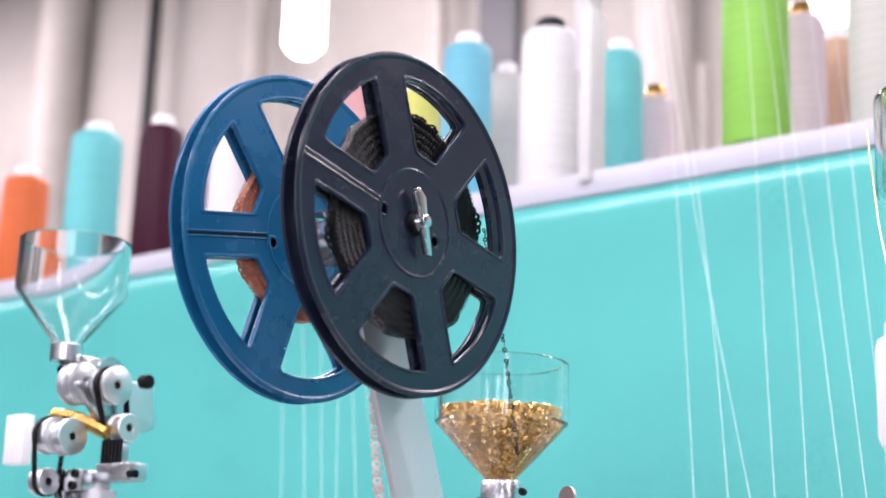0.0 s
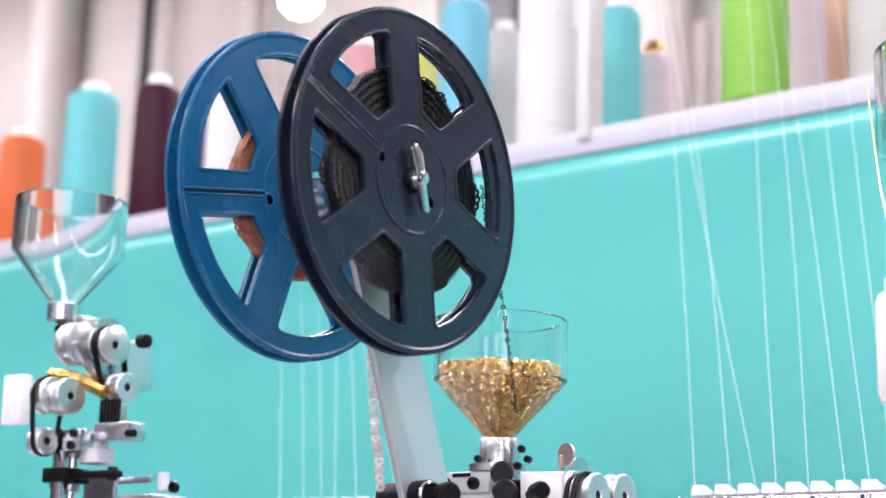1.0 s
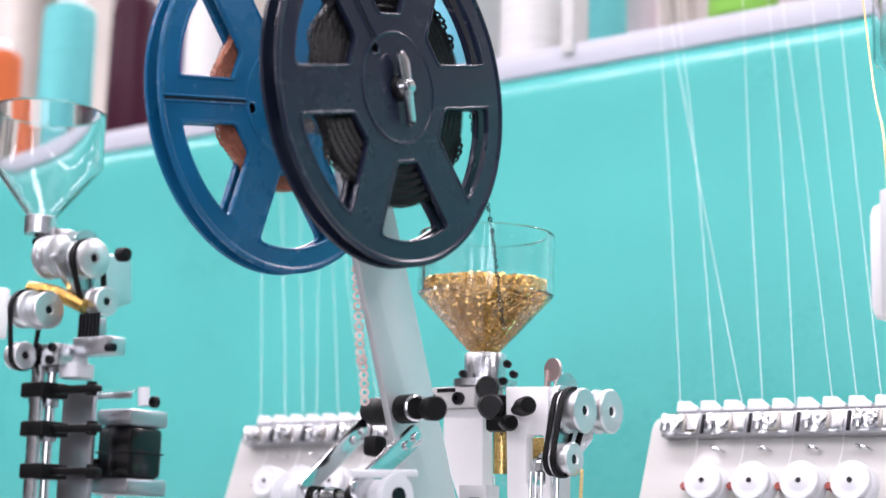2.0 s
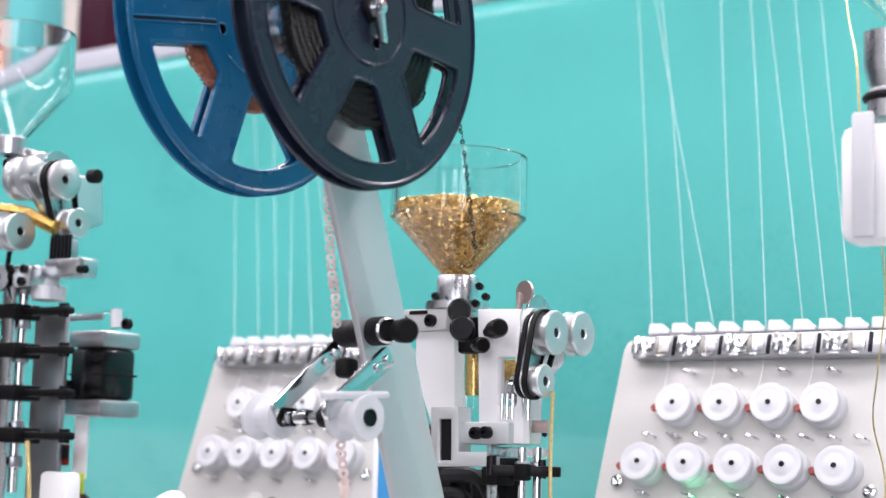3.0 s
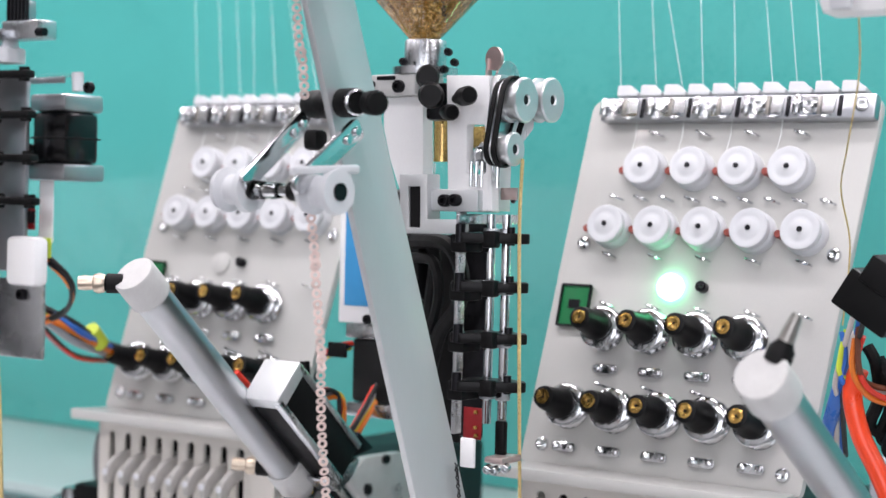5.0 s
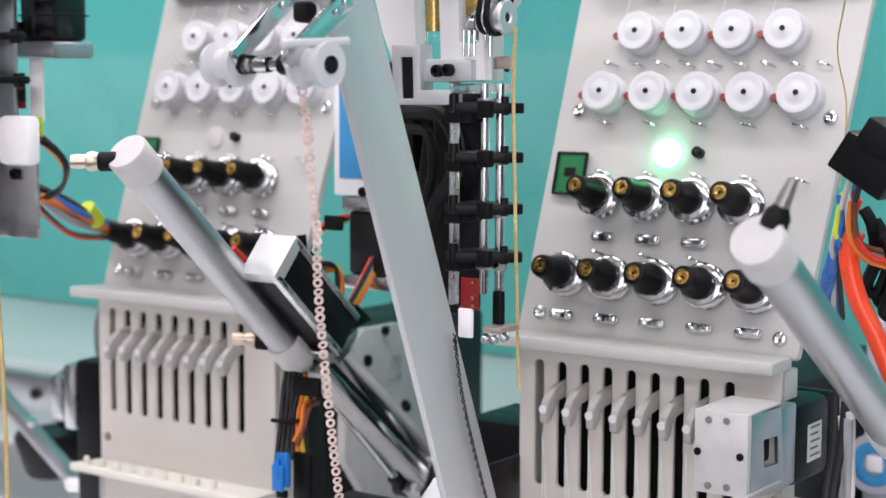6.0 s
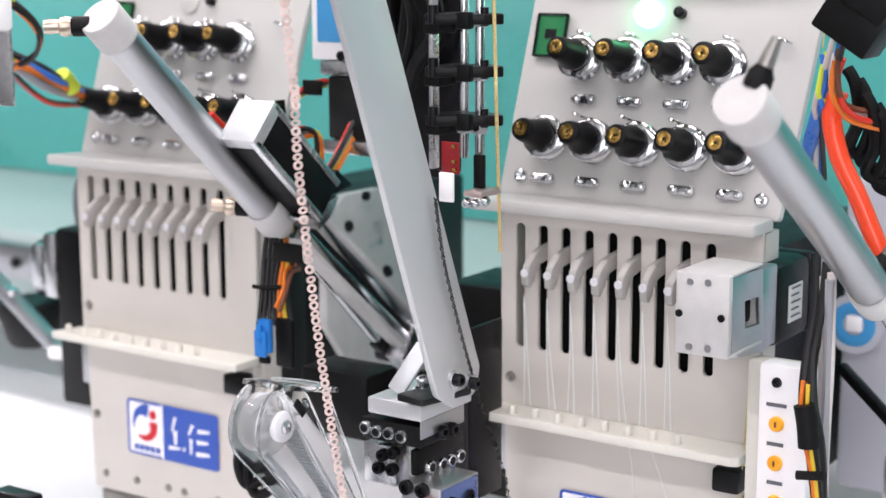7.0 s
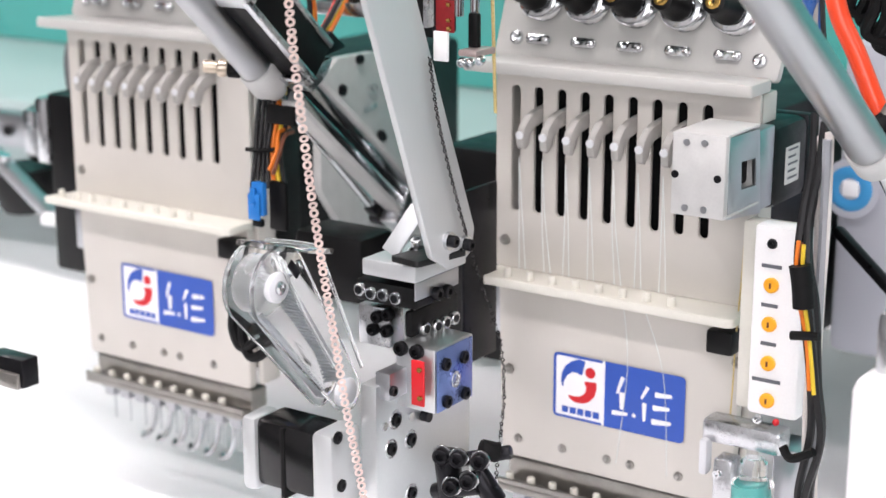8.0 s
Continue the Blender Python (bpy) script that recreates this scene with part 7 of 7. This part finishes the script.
def far_parts():
    """What shows beyond the lit head: a motor cover with a round badge, rails and a pale housing."""
    m = thing("drive_cover", (-0.30, 0.93, -0.25), "pale drive cover with a round blue badge", "cover")
    part("cover", Mesh().box((-0.345, 0.90, -0.30), (-0.20, 1.0, -0.12), 0.006), "board", m)
    c = Vector((-0.3360, 0.8990, -0.2022))
    bd = part("badge", Mesh().lathe(c, c + Vector((0, -1, 0)), [(0, 0.0001), (0, 0.017), (0.001, 0.017), (0.001, 0.0001)], 32), "board", m, "round blue and white badge")
    part("badge_ring", Mesh().ring(c + Vector((0, -0.001, 0)), (0, -1, 0), 0.0095, 0.0034, 32, 6, 0.2), LABELBLUE, bd)
    part("badge_mark", Mesh().box(c + Vector((-0.004, -0.0022, -0.004)), c + Vector((0.005, -0.0012, 0.005)), 0.0004), "paper", bd)
    r = thing("loose_feeder_base", (-0.22, 0.56, -0.30), "blurred aluminium base of the neighbouring feeder", "machine part")
    part("block", Mesh().box((-0.2076, 0.5500, -0.2420), (-0.1856, 0.5760, -0.1866), 0.006), "white", r)
    part("upper_block", Mesh().box((-0.2026, 0.5600, -0.1895), (-0.1878, 0.5728, -0.1633), 0.004), "alubead", r)
    part("lever", Mesh().beam((-0.3066, 0.8000, -0.2001), (-0.2600, 0.7800, -0.2301), 0.006, 0.006, 0.002), "bolt", r)
    return m


far_parts()


# ---- drive levers beyond the unlit head ----
def hook_drive():
    d = thing("hook_drive", (-0.86, 0.78, -0.33), "black cast drive housing with a grey lever", "drive housing")
    c = Vector((-0.9002, 0.8000, -0.2584))
    part("housing", Mesh().lathe(c - Vector((0, 0, 0.012)), c + Vector((0, 0, 1)), [(0, 0.0001), (0, 0.016), (0.004, 0.019), (0.027, 0.026), (0.032, 0.024), (0.032, 0.0001)], 24), "iron", d)
    part("upper_box", Mesh().box((-0.8968, 0.8000, -0.2357), (-0.8690, 0.8300, -0.1951), 0.004), "black", d)
    part("bright_end", Mesh().box((-0.8890, 0.7900, -0.2286), (-0.8775, 0.7995, -0.1952), 0.003), "alubead", d)
    part("lever", Mesh().beam((-0.9140, 0.7600, -0.2004), (-0.8274, 0.7600, -0.2593), 0.012, 0.008, 0.002), "cast", d)
    part("lever_tip", Mesh().cyl((-0.8328, 0.7550, -0.2579), (-0.8155, 0.7550, -0.2565), 0.005, seg=14, bevel=0.001), "white", d)
    part("screw", Mesh().cyl((-0.8695, 0.7550, -0.2228), (-0.8681, 0.7550, -0.2187), 0.004, seg=12), "steel", d)
    c = Vector((-0.7930, 0.7480, -0.1560))
    part("wheel", Mesh().cyl(c, c + Vector((0.006, 0.0105, 0)), 0.021, seg=28, bevel=0.003), "dim", d)
    e = thing("beam_cover", (-0.95, 0.97, -0.30), "grey cover strip bolted along the beam", "cover")
    part("strip", Mesh().box((-2.4, 0.962, -0.275), (0.4, 0.979, -0.245), 0.003), "cast", e)
    for k in range(18):
        bolt(e, (-2.3 + 0.15 * k, 0.962, -0.26), (0, -1, 0), 0.005, 0.004)
    return d


hook_drive()


# ---- thread cones on the shelf ----
YARN = {k: mat(k + "_thread", tuple(int(c * 0.88) for c in v), 0.5, vary=0.12, scale=40, bump=0.5, fine=260, stretch=(0.25, 0.25, 9), ior=1.3) for k, v in dict(
    orange=(232, 116, 62), aqua=(112, 214, 214), plum=(62, 10, 36), white=(240, 240, 238), navy=(40, 52, 120), pink=(222, 170, 170), yellow=(226, 222, 120), sky=(120, 204, 224), pale=(214, 214, 210),
    rose=(232, 216, 220), green=(146, 212, 92), tan=(226, 188, 158), stone=(206, 208, 198)).items()}

CONES = (
    ("orange", -1.5556, 1.16, 0.0276, 0.1455, "white"), ("aqua", -1.4327, 1.16, 0.0305, 0.1778, "white"), ("plum", -1.3231, 1.16, 0.0255, 0.1661, "white"),
    ("white", -1.2094, 1.16, 0.0240, 0.1607, "white"), ("navy", -1.395, 1.30, 0.022, 0.2035, "white"), ("pink", -1.0798, 1.22, 0.0225, 0.1815, "white"),
    ("yellow", -1.0056, 1.22, 0.0220, 0.1635, "white"), ("sky", -0.9297, 1.20, 0.0249, 0.1899, "white"), ("pale", -0.9551, 1.30, 0.0205, 0.1966, "white"),
    ("white", -0.7900, 1.14, 0.0268, 0.1531, "black"), ("aqua", -0.7849, 1.25, 0.0215, 0.1686, "white"), ("rose", -0.7888, 1.32, 0.0205, 0.1447, "brass"),
    ("green", -0.5814, 1.13, 0.0272, 0.2100, "white"), ("rose", -0.5975, 1.25, 0.0205, 0.1622, "brass"), ("tan", -0.6013, 1.33, 0.0205, 0.1667, "white"),
    ("pale", -0.5500, 1.33, 0.0205, 0.1604, "black"), ("stone", -0.4870, 1.16, 0.0260, 0.2000, "white"))


def cone(x, y, r, h, colour, cap, label):
    z = 0.4085
    c = thing("thread_cone", (x, y, z), label, "thread cone", "thread cones")
    prof = [(0.004, r * 0.6), (0.004, r * 0.93), (0.008, r), (h * 0.5, r * 0.99), (h * 0.9, r * 0.965), (h - 0.006, r * 0.93), (h - 0.002, r * 0.8), (h, r * 0.55), (h, 0.0001)]
    part("winding", Mesh().lathe((x, y, z), (x, y, z + 1), [(0.004, 0.0001)] + prof[1:], 36), YARN[colour], c)
    part("core", Mesh().lathe((x, y, z), (x, y, z + 1), [(0, 0.0001), (0, r * 0.7), (0.004, r * 0.66), (h, r * 0.52), (h + 0.010, r * 0.48), (h + 0.012, r * 0.40), (h + 0.012, 0.0001)], 28), cap, c)
    return c


for name, x, y, r, h, cap in CONES:
    words = dict(sky="sky blue", aqua="pale aqua", pale="pale grey", stone="stone grey", rose="pale pink", navy="navy blue").get(name, name)
    cone(x, y, r, h, name, cap, words + " embroidery thread on a tall cone on the shelf")

post = thing("rack_post", (-0.72, 1.095, 0.408), "square chromed post standing on the shelf edge", "post")
part("tube", Mesh().box((-0.7270, 1.0920, 0.3988), (-0.7156, 1.1164, 0.5537), 0.001).box((-0.738, 1.10, 0.5), (-0.722, 1.12, 1.3), 0.001), "matt", post)
bar = thing("thread_tree", (-0.9, 1.1, 0.98), "steel thread guide bar over the cones", "thread guide")
part("bar", Mesh().cyl((-2.6, 1.11, 0.99), (0.9, 1.11, 0.99), 0.006, seg=14), "steel", bar)
for k in range(24):
    part("eyelet", Mesh().ring((-1.6 + 0.07 * k, 1.10, 0.978), (0, 1, 0), 0.006, 0.0012, 14, 6), "steel", bar)


# ---- upper threads ----
TOPS_R = ((-0.5428, 0.9200, 0.3398), (-0.5301, 0.9200, 0.3532), (-0.5220, 0.9200, 0.3363), (-0.4809, 0.9200, 0.3293), (-0.4631, 0.9200, 0.3262), (-0.4437, 0.9200, 0.3230), (-0.4305, 0.9200, 0.3207), (-0.4115, 0.9200, 0.3175))
TOPS_L = ((-0.8960, 0.9200, 0.2558), (-0.8779, 0.9200, 0.2540), (-0.8463, 0.9200, 0.2334), (-0.8325, 0.9200, 0.2321), (-0.8198, 0.9200, 0.2052), (-0.8031, 0.9200, 0.2039), (-0.7948, 0.9200, 0.2032))


def threads(hx, tops, name_group):
    """Threads from the guide bar down to the clamp of one head."""
    for i, mid in enumerate(tops):
        end = on_panel(hx, -0.045 + 0.0158 * i, 0.0735, 0.005)
        start = end + (Vector(mid) - end) * ((0.97 - end.z) / (mid[2] - end.z))
        wob = 0.006 * math.sin(i * 2.3)
        pts = []
        for k in range(7):
            s = k / 6
            p = start.lerp(end, s)
            p.x += wob * math.sin(math.pi * s) + 0.0032 * math.sin(5.1 * k + i * 1.7) * (s > 0.3)
            p.y += 0.01 * math.sin(math.pi * s)
            pts.append(p)
        solo("thread", Mesh().tube(pts, 0.00016, 5), "thread", tuple(end), "single white thread running down to the clamp", "thread", name_group)


threads(HX, TOPS_R, "threads of the lit head")
threads(HX - 0.3, TOPS_L, "threads of the unlit head")
# threads from the clamp down to the check wheels
for hx in (HX, HX - 0.3):
    for i in range(4):
        pts = [on_panel(hx, -0.0355 + 0.0268 * i, 0.0660, 0.0080), on_panel(hx, -0.0345 + 0.0265 * i, 0.0525, 0.0052), on_panel(hx, -0.0335 + 0.0262 * i, 0.0415, 0.0080)]
        solo("thread", Mesh().tube(pts, 0.00017, 5), "thread", tuple(pts[-1]), "fine white thread from the clamp to a check wheel", "thread", "check wheel threads")
# threads hanging over the slotted case
for i in range(7):
    x = HX - 0.0512 + 0.0128 * (i + 1)
    for k, dx in enumerate((0.0, 0.0035)):
        pts = [(x, 0.6885, -0.158), (x + dx * 0.5 - 0.001, 0.6905, -0.185), (x + dx + 0.0015 * math.sin(i * 2), 0.6895, -0.2135)]
        solo("thread", Mesh().tube(pts, 0.00022, 5), "thread", pts[-1], "fine white thread hanging from a take-up lever", "thread", "lever threads")
for x0, x1 in ((-0.367, -0.377), (-0.356, -0.349)):
    pts = [(x0, 0.688, -0.222), (0.5 * (x0 + x1), 0.7035, -0.26), (x1, 0.7035, -0.31)]
    solo("thread", Mesh().tube(pts, 0.0002, 5), "thread", pts[-1], "fine white thread lying over the cover", "thread", "lever threads")


# ---- movement ----
def motions():
    """The black reel unwinds slowly; all else stands still."""
    turns = ((0.0, 0.0), (0.5, 4.5), (1.0, 10.5), (1.5, 23.0), (2.8, 48.5), (3.5, 57.0), (5.0, 75.0), (6.5, 93.0), (8.0, 110.0))
    walk(black_reel, [(t, Matrix.Translation((RX, RY, RZ + EYE)) @ Matrix.Rotation(radians(79 - a), 4, "X")) for t, a in turns])


motions()
